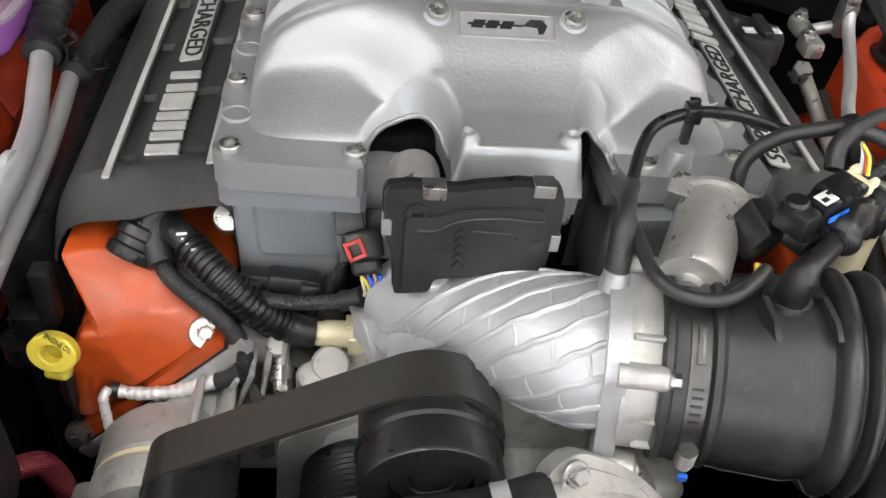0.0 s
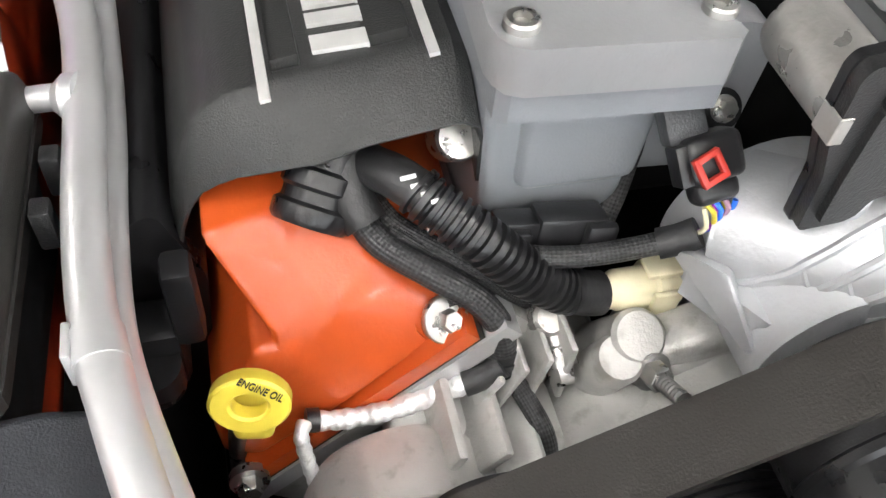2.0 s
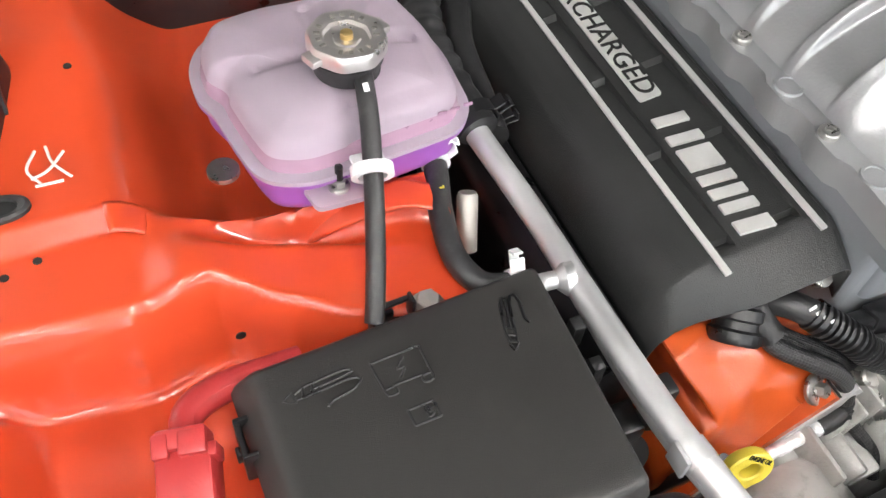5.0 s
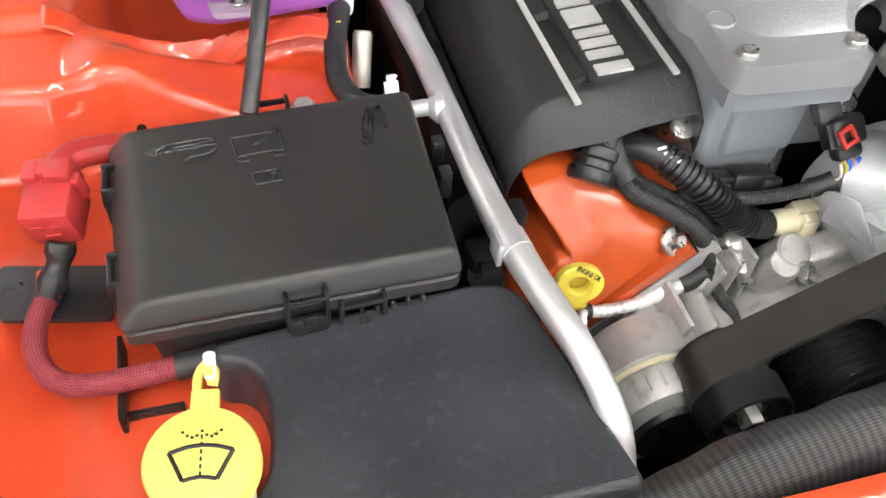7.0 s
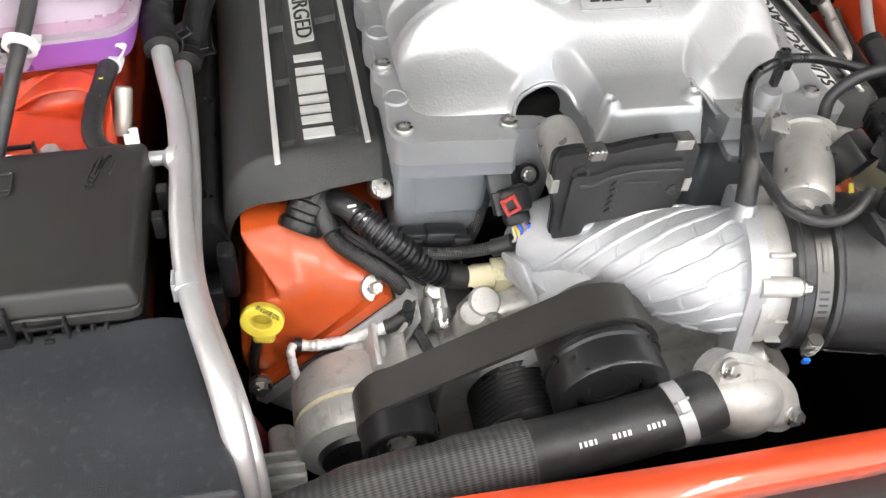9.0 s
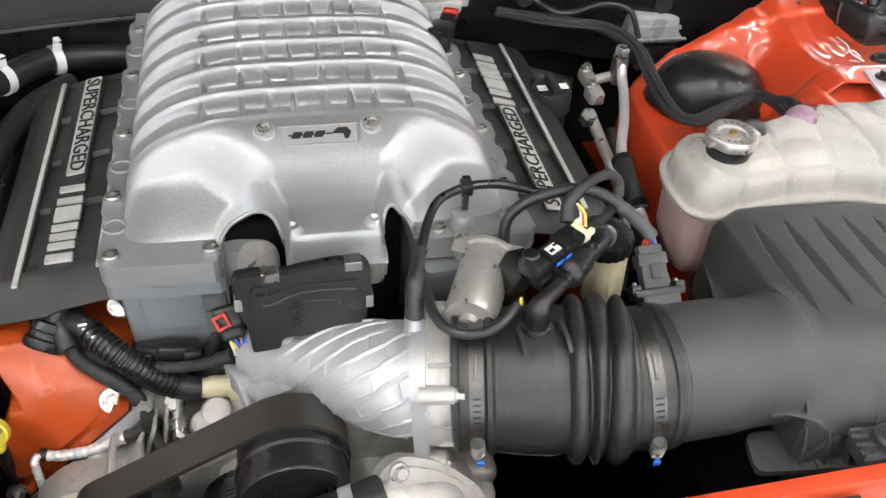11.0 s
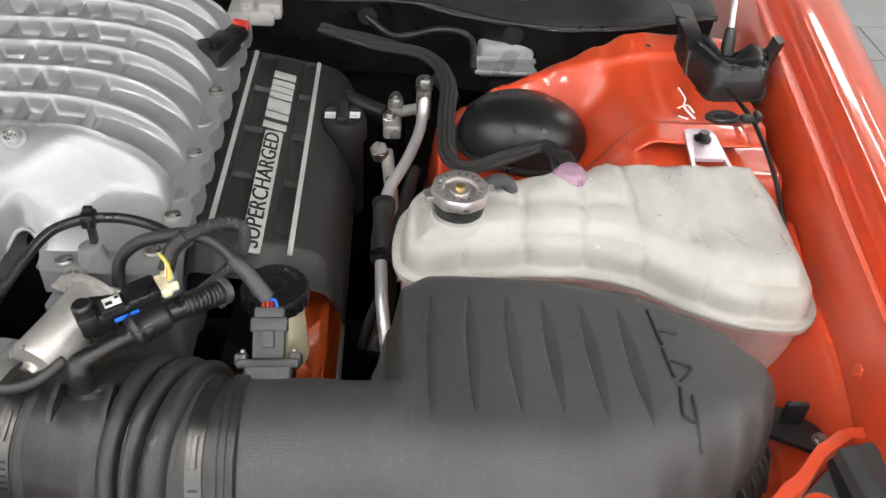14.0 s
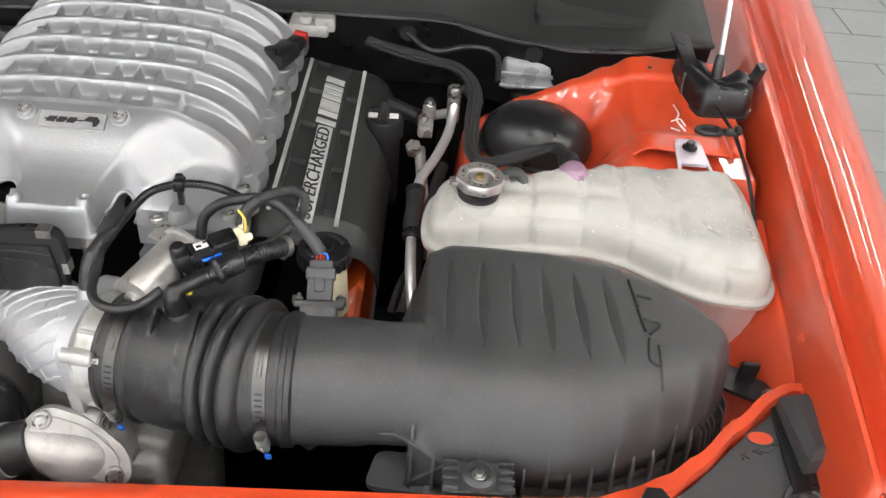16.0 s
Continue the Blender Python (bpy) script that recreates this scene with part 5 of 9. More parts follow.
for cx, cz in ((-0.0850, 1.062), (0.0375, 1.052)):
    part("spring_clip", joined(box(cx, 0.4655, cz, 0.0014, 0.013, 0.014, 0.0004, 1), box(cx + (0.003 if cx < 0 else -0.003), 0.4595, cz, 0.006, 0.0012, 0.014, 0.0004, 1)), DULL, plate, "spring clip")
part("motor", moved(lathe([(0, 0), (0.013, 0), (0.0180, 0.004), (0.0192, 0.010), (0.0192, 0.062), (0, 0.062)], 36), aim((-0.062, 0.534, 1.060), (0, -1, 0))), DULL, plate, "dull grey cylindrical motor", 40)
part("motor_bracket", box(-0.026, 0.552, 1.077, 0.012, 0.016, 0.014, 0.003), DULL, plate)
part("motor_bracket", box(0.046, 0.52, 1.058, 0.016, 0.05, 0.04, 0.004), DULL, plate)
bolt(SMALL_BOLT, (-0.026, 0.549, 1.084), (0, -0.3, 1), plate)
# ---- belt drive and front of the engine ----
IDLER = (-0.048, 0.941)
TENS = (-0.216, 0.869)
BY0, BY1 = 0.374, 0.411


def belt_loop():
    """The belt's outer face in x and z: round both upper pulleys and down to the crank."""
    dots = []
    for (px, pz), r in ((IDLER, 0.0535), (TENS, 0.0365), ((-0.100, 0.690), 0.066)):
        dots += [(px + r * math.cos(a * math.pi / 48), pz + r * math.sin(a * math.pi / 48)) for a in range(96)]
    dots.sort()

    def chain(points):
        out = []
        for p in points:
            while len(out) > 1 and (out[-1][0] - out[-2][0]) * (p[1] - out[-2][1]) <= (out[-1][1] - out[-2][1]) * (p[0] - out[-2][0]):
                out.pop()
            out.append(p)
        return out[:-1]
    return chain(dots) + chain(dots[::-1])


loop = belt_loop()
n = len(loop)
v, f = [], []
inner = []
for i in range(n):
    a, b = Vector(loop[i - 1]), Vector(loop[(i + 1) % n])
    t = (b - a).normalized()
    inner.append((loop[i][0] - t.y * 0.0045, loop[i][1] + t.x * 0.0045))
for i in range(n):
    for (x, z), y in ((loop[i], BY0), (loop[i], BY1), (inner[i], BY1), (inner[i], BY0)):
        v.append(Vector((x, y, z)))
for i in range(n):
    j = (i + 1) % n
    for k in range(4):
        f.append([i * 4 + k, i * 4 + (k + 1) % 4, j * 4 + (k + 1) % 4, j * 4 + k])
bm = bmesh.new()
vs = [bm.verts.new(p) for p in v]
for q in f:
    bm.faces.new([vs[i] for i in q])
bmesh.ops.recalc_face_normals(bm, faces=bm.faces)
belt = thing("drive_belt", (-0.13, 0.40, 0.83), "wide black flat-backed drive belt round the pulleys", "drive belt")
part("band", geo(bm), BELT, belt, "", 40)
for k in range(6):
    yk = BY0 + 0.0035 + 0.006 * k
    rows = []
    for i in range(n):
        a, b = Vector(loop[i - 1]), Vector(loop[(i + 1) % n])
        t = (b - a).normalized()
        for lift, side in ((0.0044, -0.0018), (0.0062, -0.0006), (0.0062, 0.0006), (0.0044, 0.0018)):
            rows.append(Vector((loop[i][0] - t.y * lift, yk + side, loop[i][1] + t.x * lift)))
    part("belt_rib", (rows, [[4 * i + q, 4 * i + q + 1, 4 * ((i + 1) % n) + q + 1, 4 * ((i + 1) % n) + q] for i in range(n) for q in range(3)], None), RUBBER, belt, "moulded rib on the inner face", 40)

def pulley(name, x, z, y, profile, label, mat=SMOOTH, bolt_head=True, seg=48):
    t = thing(name, (x, y, z - profile[1][0]), label, "pulley", "pulleys of the belt drive")
    m = Matrix.Translation((x, y, z)) @ Matrix.Rotation(radians(-90), 4, "X")
    part("wheel", moved(lathe(profile, seg), m), mat, t, "", 30)
    r0 = profile[1][0]
    part("face_plate", moved(lathe([(0, -0.0005), (r0 * 0.55, -0.0005), (r0 * 0.60, -0.002), (r0 * 0.92, -0.002), (r0 * 0.97, 0.0)], seg), m @ Matrix.Translation((0, 0, profile[0][1] + 0.0002))), PLASTIC, t, "", 30)
    if bolt_head:
        part("washer", moved(lathe([(0, 0), (0.013, 0), (0.013, -0.003), (0, -0.003)], 24), m @ Matrix.Translation((0, 0, 0.012))), DULL, t)
        part("bolt", moved(hexagon(0.0105, 0.013), m @ Matrix.Rotation(radians(180), 4, "X") @ Matrix.Translation((0, 0, -0.009))), STEEL, t, "bright hexagon bolt head")
    return t


pulley("idler_pulley", *IDLER, 0.332, [(0, 0.012), (0.029, 0.012), (0.031, 0.002), (0.044, 0.001), (0.0485, 0.0), (0.0500, 0.003), (0.0490, 0.028), (0.0515, 0.030), (0.0515, 0.034), (0.0490, 0.036), (0.0490, 0.082), (0, 0.082)],
       "large smooth black idler pulley under the belt", bolt_head=False)
pulley("tensioner_pulley", *TENS, 0.348, [(0, 0.012), (0.020, 0.012), (0.022, 0.004), (0.0305, 0.003), (0.0325, 0.0), (0.0345, 0.001), (0.0350, 0.026), (0.0318, 0.028), (0.0318, 0.068), (0, 0.068)], "black ribbed tensioner pulley with a bright bolt")
ribs = [(0, 0.0), (0.046, 0.0), (0.050, 0.003)]
for i in range(10):
    ribs += [(0.0505, 0.004 + 0.005 * i), (0.0480, 0.0065 + 0.005 * i)]
ribs += [(0.0505, 0.056), (0, 0.056)]
pulley("crank_pulley", -0.090, 0.828, 0.366, ribs, "black multi-groove pulley behind the belt", bolt_head=False)

comp = thing("alternator", (-0.248, 0.45, 0.75), "bare cast alternator beside the belt with a tan paint ring", "alternator")
part("case", moved(lathe([(0, 0), (0.040, 0), (0.052, 0.006), (0.056, 0.016), (0.056, 0.040), (0.053, 0.043), (0.053, 0.050), (0.056, 0.053), (0.056, 0.095), (0.048, 0.110), (0, 0.110)], 44), Matrix.Translation((-0.250, 0.384, 0.812)) @ Matrix.Diagonal((1, 0.78, 1, 1)) @ Matrix.Rotation(radians(-90), 4, "X")), CAST, comp, "", 40)
part("paint_ring", moved(lathe([(0.0535, 0.0435), (0.0548, 0.044), (0.0548, 0.049), (0.0535, 0.0495)], 44), Matrix.Translation((-0.250, 0.384, 0.812)) @ Matrix.Diagonal((1, 0.78, 1, 1)) @ Matrix.Rotation(radians(-90), 4, "X")), CREAM, comp, "tan paint ring")
part("rotor", moved(lathe([(0, 0.0), (0.034, 0.0), (0.038, 0.006), (0.038, 0.012), (0, 0.012)], 36), Matrix.Translation((-0.250, 0.379, 0.812)) @ Matrix.Rotation(radians(-90), 4, "X")), SMOOTH, comp)
for i, (ax, az) in enumerate(((-0.228, 0.862), (-0.206, 0.858), (-0.188, 0.848))):
    part("fin", box(ax, 0.462, az, 0.007, 0.05, 0.030, 0.003, 2, Matrix.Rotation(radians(20 + 18 * i), 4, "Y")), CAST, comp)
part("mount", joined(box(-0.190, 0.47, 0.822, 0.07, 0.05, 0.05, 0.010, 3), box(-0.225, 0.480, 0.835, 0.06, 0.04, 0.04, 0.008, 3)), CAST, comp)
part("lug", moved(lathe([(0, 0), (0.014, 0), (0.013, 0.03), (0, 0.03)], 20), aim((-0.318, 0.44, 0.775), (0, -1, 0.1))), CAST, comp)
bolt(BOLT, (-0.318, 0.408, 0.778), (0, -1, 0.1), comp)

for i in range(14):
    a = radians(20 + 12 * i)
    part("rib", box(-0.250 + 0.0535 * math.cos(a), 0.4035, 0.812 + 0.0535 * math.sin(a), 0.006, 0.016, 0.0028, 0.0008, 1, Matrix.Rotation(-a, 4, "Y")), CAST, comp)
bridge_plate = thing("idler_bracket", (-0.12, 0.42, 0.80), "bright machined bracket plate between the pulleys", "bracket")
part("plate", prism(rounded([(-0.127, 0.826), (-0.120, 0.858), (-0.072, 0.892), (-0.053, 0.882), (-0.047, 0.852), (-0.085, 0.811)], 0.006), 0.414, 0.440, 0.003, 2, "y"), ALU, bridge_plate)
part("ring", moved(lathe([(0.0035, 0), (0.0055, 0), (0.0055, 0.002), (0.0035, 0.002), (0.0035, 0)], 18), aim((-0.078, 0.414, 0.864), (0, -1, 0))), DULL, bridge_plate)
part("dowel", moved(lathe([(0, 0), (0.006, 0), (0.006, 0.004), (0.004, 0.005), (0, 0.005)], 18), aim((-0.112, 0.414, 0.842), (0, -1, 0))), STEEL, bridge_plate)
cooler = thing("finned_casting", (-0.322, 0.37, 0.76), "bare aluminium finned casting low beside the battery cover", "casting")
part("body", box(-0.322, 0.368, 0.775, 0.048, 0.090, 0.030, 0.004), CAST, cooler)
for k in range(6):
    part("fin", box(-0.322, 0.334 + 0.0135 * k, 0.797, 0.046, 0.0035, 0.016, 0.001, 1), CAST, cooler)
block = thing("timing_cover", (-0.06, 0.47, 0.62), "bare cast timing cover and water crossover behind the pulleys", "timing cover")
part("cover_plate", prism(rounded([(-0.17, 0.62), (0.16, 0.62), (0.17, 0.84), (0.11, 0.885), (0.02, 0.90), (-0.09, 0.885), (-0.16, 0.85)], 0.02), 0.44, 0.49, 0.006, 2, "y"), CAST, block)
part("crossover", joined(box(-0.085, 0.485, 0.872, 0.07, 0.05, 0.035, 0.008, 3), moved(lathe([(0, 0), (0.015, 0), (0.0145, 0.040), (0.012, 0.044), (0, 0.044)], 28), aim((-0.132, 0.482, 0.858), (0, -0.35, 0.95)))), CAST, block)
part("stud_boss", moved(lathe([(0, -0.055), (0.0165, -0.055), (0.0160, 0.0), (0.0135, 0.003), (0, 0.003)], 28), aim((-0.119, 0.476, 0.902), (0.05, -0.45, 0.89))), CAST, block)
stud = part("bolt", moved(joined(lathe([(0, -0.012), (0.0115, -0.012), (0.0115, 0.003), (0, 0.003)], 20), shift(hexagon(0.0080, 0.010), 0, 0, 0.003)), aim((-0.1145, 0.462, 0.889), (0.10, -0.80, 0.42))), STEEL, block, "flange nut on a stud")
part("stud_thread", moved(lathe([(0, 0)] + [(0.0042 + 0.0006 * (k % 2), 0.0014 * k) for k in range(16)] + [(0, 0.0224)], 14), aim((-0.1135, 0.452, 0.894), (0.10, -0.80, 0.42))), STEEL, stud, "threaded stud end")
part("sensor_fitting", moved(joined(lathe([(0, -0.028), (0.0085, -0.028), (0.0085, -0.008), (0.0105, -0.007), (0.0105, 0.004), (0, 0.004)], 20), shift(hexagon(0.0078, 0.010), 0, 0, 0.004)), aim((-0.1585, 0.482, 0.880), (0.05, -0.62, -0.35))), STEEL, block, "hexagon-headed sensor fitting")
part("sensor_fitting", moved(lathe([(0, -0.03), (0.010, -0.03), (0.010, 0.006), (0.008, 0.008), (0, 0.008)], 20), aim((-0.163, 0.500, 0.896), (0.1, -0.5, 0.8))), DULL, block)
part("crossover_arm", box(-0.082, 0.478, 0.893, 0.075, 0.030, 0.026, 0.008, 3, Matrix.Rotation(radians(-18), 4, "Y")), CAST, block, "", 50)
for k in range(4):
    part("casting_rib", box(-0.205 + 0.016 * k, 0.487, 0.862 + 0.006 * k, 0.004, 0.030, 0.050, 0.0015, 2, Matrix.Rotation(radians(28 - 9 * k), 4, "Y")), CAST, block)
part("tab", box(-0.185, 0.515, 0.885, 0.03, 0.012, 0.004, 0.001, 1, Matrix.Rotation(radians(25), 4, "Y")), DULL, block)

stat = thing("thermostat_housing", (0.06, 0.38, 0.86), "bare cast water outlet with two flange bolts", "thermostat housing")
stat_pose = aim((0.073, 0.3240, 0.941), (0.25, -0.75, 0.60))
part("outlet", tube([(0.022, 0.321, 0.944), (0.042, 0.320, 0.938), (0.062, 0.322, 0.928), (0.078, 0.336, 0.915), (0.086, 0.360, 0.900)], lambda s, t: 0.0225 + 0.012 * sstep(0.1, 0.7, s / t), 32, 0.004), CAST, stat, "", 50)
part("flange", moved(prism(rounded([(-0.046, 0.034), (-0.050, 0.012), (-0.030, -0.022), (0.024, -0.052), (0.046, -0.046), (0.046, -0.016), (0.016, 0.022), (-0.022, 0.044)], 0.016, 5), -0.016, 0.002, 0.003), stat_pose), CAST, stat, "", 40)
part("flange_rim", moved(prism(rounded([(-0.040, 0.028), (-0.042, 0.012), (-0.026, -0.016), (0.022, -0.042), (0.036, -0.038), (0.036, -0.016), (0.012, 0.016), (-0.020, 0.034)], 0.014, 5), 0.001, 0.008, 0.003), stat_pose), CAST, stat, "", 40)
for bx, by in ((-0.028, 0.032), (0.030, -0.036)):
    piece("bolt", BOLT, stat_pose @ Matrix.Translation((bx, by, 0.008)) @ Matrix.Scale(1.1, 4), stat)
part("bridge", box(0.035, 0.43, 0.91, 0.10, 0.05, 0.10, 0.012, 3), CAST, stat)
part("pump_body", joined(box(0.070, 0.400, 0.850, 0.150, 0.120, 0.080, 0.016, 3), box(0.118, 0.385, 0.890, 0.060, 0.050, 0.030, 0.010, 3, Matrix.Rotation(radians(14), 4, "Y"))), CAST, stat, "sand-cast pump body", 50)

coolhose = thing("radiator_hose", (-0.1, 0.30, 0.88), "thick black radiator hose partly in a braided sleeve", "hose")
hpath = [(0.034, 0.319, 0.944), (-0.01, 0.313, 0.932), (-0.06, 0.309, 0.925), (-0.12, 0.305, 0.919), (-0.18, 0.302, 0.913), (-0.24, 0.299, 0.902), (-0.29, 0.296, 0.886), (-0.34, 0.290, 0.860), (-0.375, 0.285, 0.83)]
hp = smooth_path(hpath, 0.004)
cut = int(len(hp) * 0.37)
part("hose", tube(hp, 0.0262, 28, raw=True), RUBBER, coolhose, "", 50)
part("sleeve", tube(hp[cut:], lambda s, t: 0.0278 + 0.0015 * sstep(0.012, 0.0, s) + 0.0008 * math.sin(s * 60) + 0.0006 * math.sin(s * 143), 32, raw=True), BRAID_BIG, coolhose, "black open-weave braided sleeve", 50)
rnd = random.Random(5)
for i in range(3):
    c = int(len(hp) * (0.14 + 0.065 * i))
    p, d = hp[c], (hp[c + 1] - hp[c - 1]).normalized()
    nrm = (Vector((0, -0.55, 0.83)) - d * d.dot(Vector((0, -0.55, 0.83)))).normalized()
    m = Matrix.Translation(p + nrm * 0.0263) @ Matrix((-d, nrm.cross(-d), nrm)).transposed().to_4x4()
    part("print_bar", joined(*[moved(box(0.0042 * k, 0, 0, 0.0016 + 0.0012 * ((k * 7 + i) % 3) / 2, 0.0042, 0.0005, 0), m) for k in range(-2, 2)]), SILVER_INK, coolhose, "white print bars", 0)
spring_clamp(hp[int(len(hp) * 0.075)], hp[8] - hp[3], 0.0264, CLAMP_GREY, None, (0.1, -0.3, 1), "pale grey spring clamp on the radiator hose")

# ---- hoses and wiring on the exhaust-side bank ----
def corrugated(r, amp, pitch):
    return lambda s, t: r + amp * (1 if (s / pitch) % 1.0 < 0.55 else -0.6)


vac = thing("corrugated_hose", (-0.18, 0.52, 0.88), "black corrugated breather hose with a cream quick connector", "hose")
hz = [(-0.2500, 0.560, 0.970), (-0.2412, 0.546, 0.9755), (-0.2246, 0.528, 0.9707), (-0.2031, 0.512, 0.9583), (-0.1803, 0.504, 0.9376), (-0.1588, 0.502, 0.9201), (-0.1418, 0.502, 0.9122)]
part("cuff", tube([(-0.258, 0.582, 0.962)] + hz[:2] + [(-0.231, 0.535, 0.974)], 0.0112, 22), RUBBER, vac, "smooth cuff with white print")
lab = Vector((-0.238, 0.541, 0.977))
part("print_bar", joined(*[moved(box(0, 0, 0, 0.008, 0.0022, 0.0008, 0.0001), aim(lab + Vector((0.001 + 0.0042 * k, -0.0065 - 0.0042 * k, 0.0085 - 0.0016 * k)), (0.1, -0.62, 0.78))) for k in range(4)]), WHITE_INK, vac, "white print bars", 0)
part("corrugation", tube([(-0.232, 0.536, 0.9745)] + hz[2:6] + [(-0.152, 0.502, 0.9165)], corrugated(0.0118, 0.0016, 0.0056), 24, 0.0007), SMOOTH, vac, "", 50)
part("cuff", tube([(-0.155, 0.502, 0.918), (-0.1418, 0.502, 0.9122), (-0.134, 0.5025, 0.910)], 0.0126, 22), RUBBER, vac)
conn = part("connector", joined(moved(lathe([(0, 0), (0.0095, 0), (0.0105, 0.012), (0.0118, 0.014), (0.0118, 0.034), (0.0150, 0.035), (0.0150, 0.041), (0.0128, 0.042), (0.0128, 0.052), (0, 0.052)], 26), aim((-0.138, 0.502, 0.911), (1, 0.10, -0.16))), box(-0.098, 0.506, 0.9205, 0.020, 0.014, 0.004, 0.001), box(-0.098, 0.492, 0.906, 0.016, 0.004, 0.018, 0.001)), CREAM, vac, "cream nylon quick connector")
part("nipple", moved(lathe([(0, 0), (0.008, 0), (0.008, 0.008), (0.0098, 0.010), (0.0098, 0.013), (0.007, 0.014), (0.007, 0.03), (0, 0.03)], 20), aim((-0.088, 0.507, 0.903), (1, 0.1, -0.1))), STEEL, conn, "bright nipple")

loom = thing("wiring_loom", (-0.2, 0.51, 0.86), "black braided wiring loom over the orange valve cover", "wiring loom")
part("trunk", tube([(-0.262, 0.575, 0.975), (-0.262, 0.552, 0.960), (-0.256, 0.538, 0.950)], 0.0115, 16), TAPE, loom)
runA = [(-0.2606, 0.549, 0.9497), (-0.2498, 0.533, 0.9401), (-0.2266, 0.514, 0.9335), (-0.2054, 0.503, 0.9222), (-0.1922, 0.495, 0.9041), (-0.1883, 0.489, 0.8796)]
part("branch", tube(runA, 0.0078, 16), BRAID, loom)
part("branch", tube([(x + 0.009, y + 0.012, z + 0.001) for x, y, z in runA[:4]] + [(-0.178, 0.514, 0.902), (-0.150, 0.516, 0.896)], 0.0058, 14), BRAID, loom)
part("branch", tube([(-0.2429, 0.540, 0.9394), (-0.2313, 0.530, 0.9362), (-0.2140, 0.522, 0.9247), (-0.1928, 0.516, 0.9037), (-0.1648, 0.514, 0.8962), (-0.1464, 0.514, 0.8989)], 0.0055, 14), BRAID, loom)
part("branch", tube([(-0.2200, 0.535, 0.926), (-0.1910, 0.520, 0.9382), (-0.1809, 0.512, 0.9416), (-0.1610, 0.506, 0.9428), (-0.1388, 0.503, 0.9448), (-0.1131, 0.500, 0.9507), (-0.0980, 0.496, 0.9590)], 0.0078, 16, flat=0.75), BRAID, loom)
part("tape_wrap", tube([(-0.112, 0.4995, 0.9510), (-0.1030, 0.497, 0.9555), (-0.0946, 0.495, 0.9619)], 0.0084, 14), TAPE, loom)
part("branch", tube([(-0.1476, 0.525, 0.8961), (-0.1283, 0.535, 0.9208), (-0.1177, 0.545, 0.9364), (-0.1101, 0.555, 0.9557), (-0.1066, 0.560, 0.9670), (-0.104, 0.57, 1.0)], 0.0075, 16), BRAID, loom)
part("branch", tube([(-0.1883, 0.489, 0.8796), (-0.1857, 0.484, 0.8731), (-0.1788, 0.472, 0.8641), (-0.1710, 0.453, 0.8525), (-0.168, 0.44, 0.83)], 0.0058, 14), BRAID, loom)
part("junction", tube([(-0.1900, 0.491, 0.889), (-0.1883, 0.489, 0.8796), (-0.1857, 0.484, 0.8731)], 0.0092, 14), TAPE, loom)
part("cable_tie", moved(lathe([(0.0092, -0.002), (0.0104, -0.002), (0.0104, 0.002), (0.0092, 0.002)], 18), aim((-0.1886, 0.4893, 0.881), (0.05, -0.2, -0.8))), SMOOTH, loom)
wire_runs = (([(-0.0946, 0.495, 0.9619), (-0.0875, 0.492, 0.9735), (-0.0853, 0.494, 0.9782), (-0.088, 0.497, 0.984)], YELLOW), ([(-0.0946, 0.495, 0.9619), (-0.0844, 0.492, 0.9719), (-0.0829, 0.494, 0.9852)], BLUE), ([(-0.0946, 0.495, 0.9619), (-0.0899, 0.492, 0.9722), (-0.0923, 0.496, 0.982)], PURPLE), ([(-0.0946, 0.495, 0.9619), (-0.0940, 0.492, 0.9690), (-0.0970, 0.496, 0.980)], CREAM))
for run, mt in wire_runs:
    part("wire", tube(run, 0.0014, 8), mt, loom, "thin coloured wire")
foil = thing("foil_sleeve", (-0.25, 0.483, 0.84), "crinkled silver foil sleeve over a wire", "heat sleeve")
part("sleeve", tube([(-0.2983, 0.484, 0.8574), (-0.2799, 0.483, 0.8542), (-0.2554, 0.482, 0.8569), (-0.2308, 0.482, 0.8638), (-0.2081, 0.482, 0.8733)], lambda s, t: 0.0056 + 0.0003 * math.sin(s * 900) + 0.0003 * math.sin(s * 370), 18, 0.0012), FOIL, foil, "", 80)
part("tail", tube([(-0.2996, 0.482, 0.8603), (-0.3026, 0.475, 0.8582), (-0.3006, 0.468, 0.8401), (-0.2983, 0.462, 0.8274), (-0.296, 0.458, 0.815)], lambda s, t: 0.0042 + 0.0003 * math.sin(s * 800), 14, 0.0012), FOIL, foil, "", 80)
part("collar", tube([(-0.299, 0.4845, 0.8574), (-0.292, 0.4842, 0.8562)], 0.0068, 16), SMOOTH, foil)
part("tape_end", tube([(-0.2120, 0.482, 0.8720), (-0.2030, 0.482, 0.8755), (-0.1910, 0.483, 0.8840)], 0.0072, 14), TAPE, foil)


def plug_block(name, m, label, clip):
    t = thing(name, tuple(m.translation), label, "sensor")
    part("body", moved(joined(box(0, 0, 0.010, 0.040, 0.024, 0.020, 0.003), box(-0.030, 0, 0.010, 0.024, 0.018, 0.016, 0.002), box(-0.030, 0, 0.020, 0.010, 0.012, 0.006, 0.001), box(0.014, 0, 0.022, 0.018, 0.022, 0.008, 0.003)), m), SMOOTH, t)
    part("clip", moved(clip, m), REDCLIP, t, "red locking clip")
    part("lug", moved(joined(lathe([(0, 0), (0.008, 0), (0.008, 0.006), (0, 0.006)], 18)), m @ Matrix.Translation((0.012, -0.018, 0.0))), SMOOTH, t)
    bolt(SMALL_BOLT, m @ Vector((0.012, -0.018, 0.006)), m.to_3x3() @ Vector((0, 0, 1)), t)
    return t


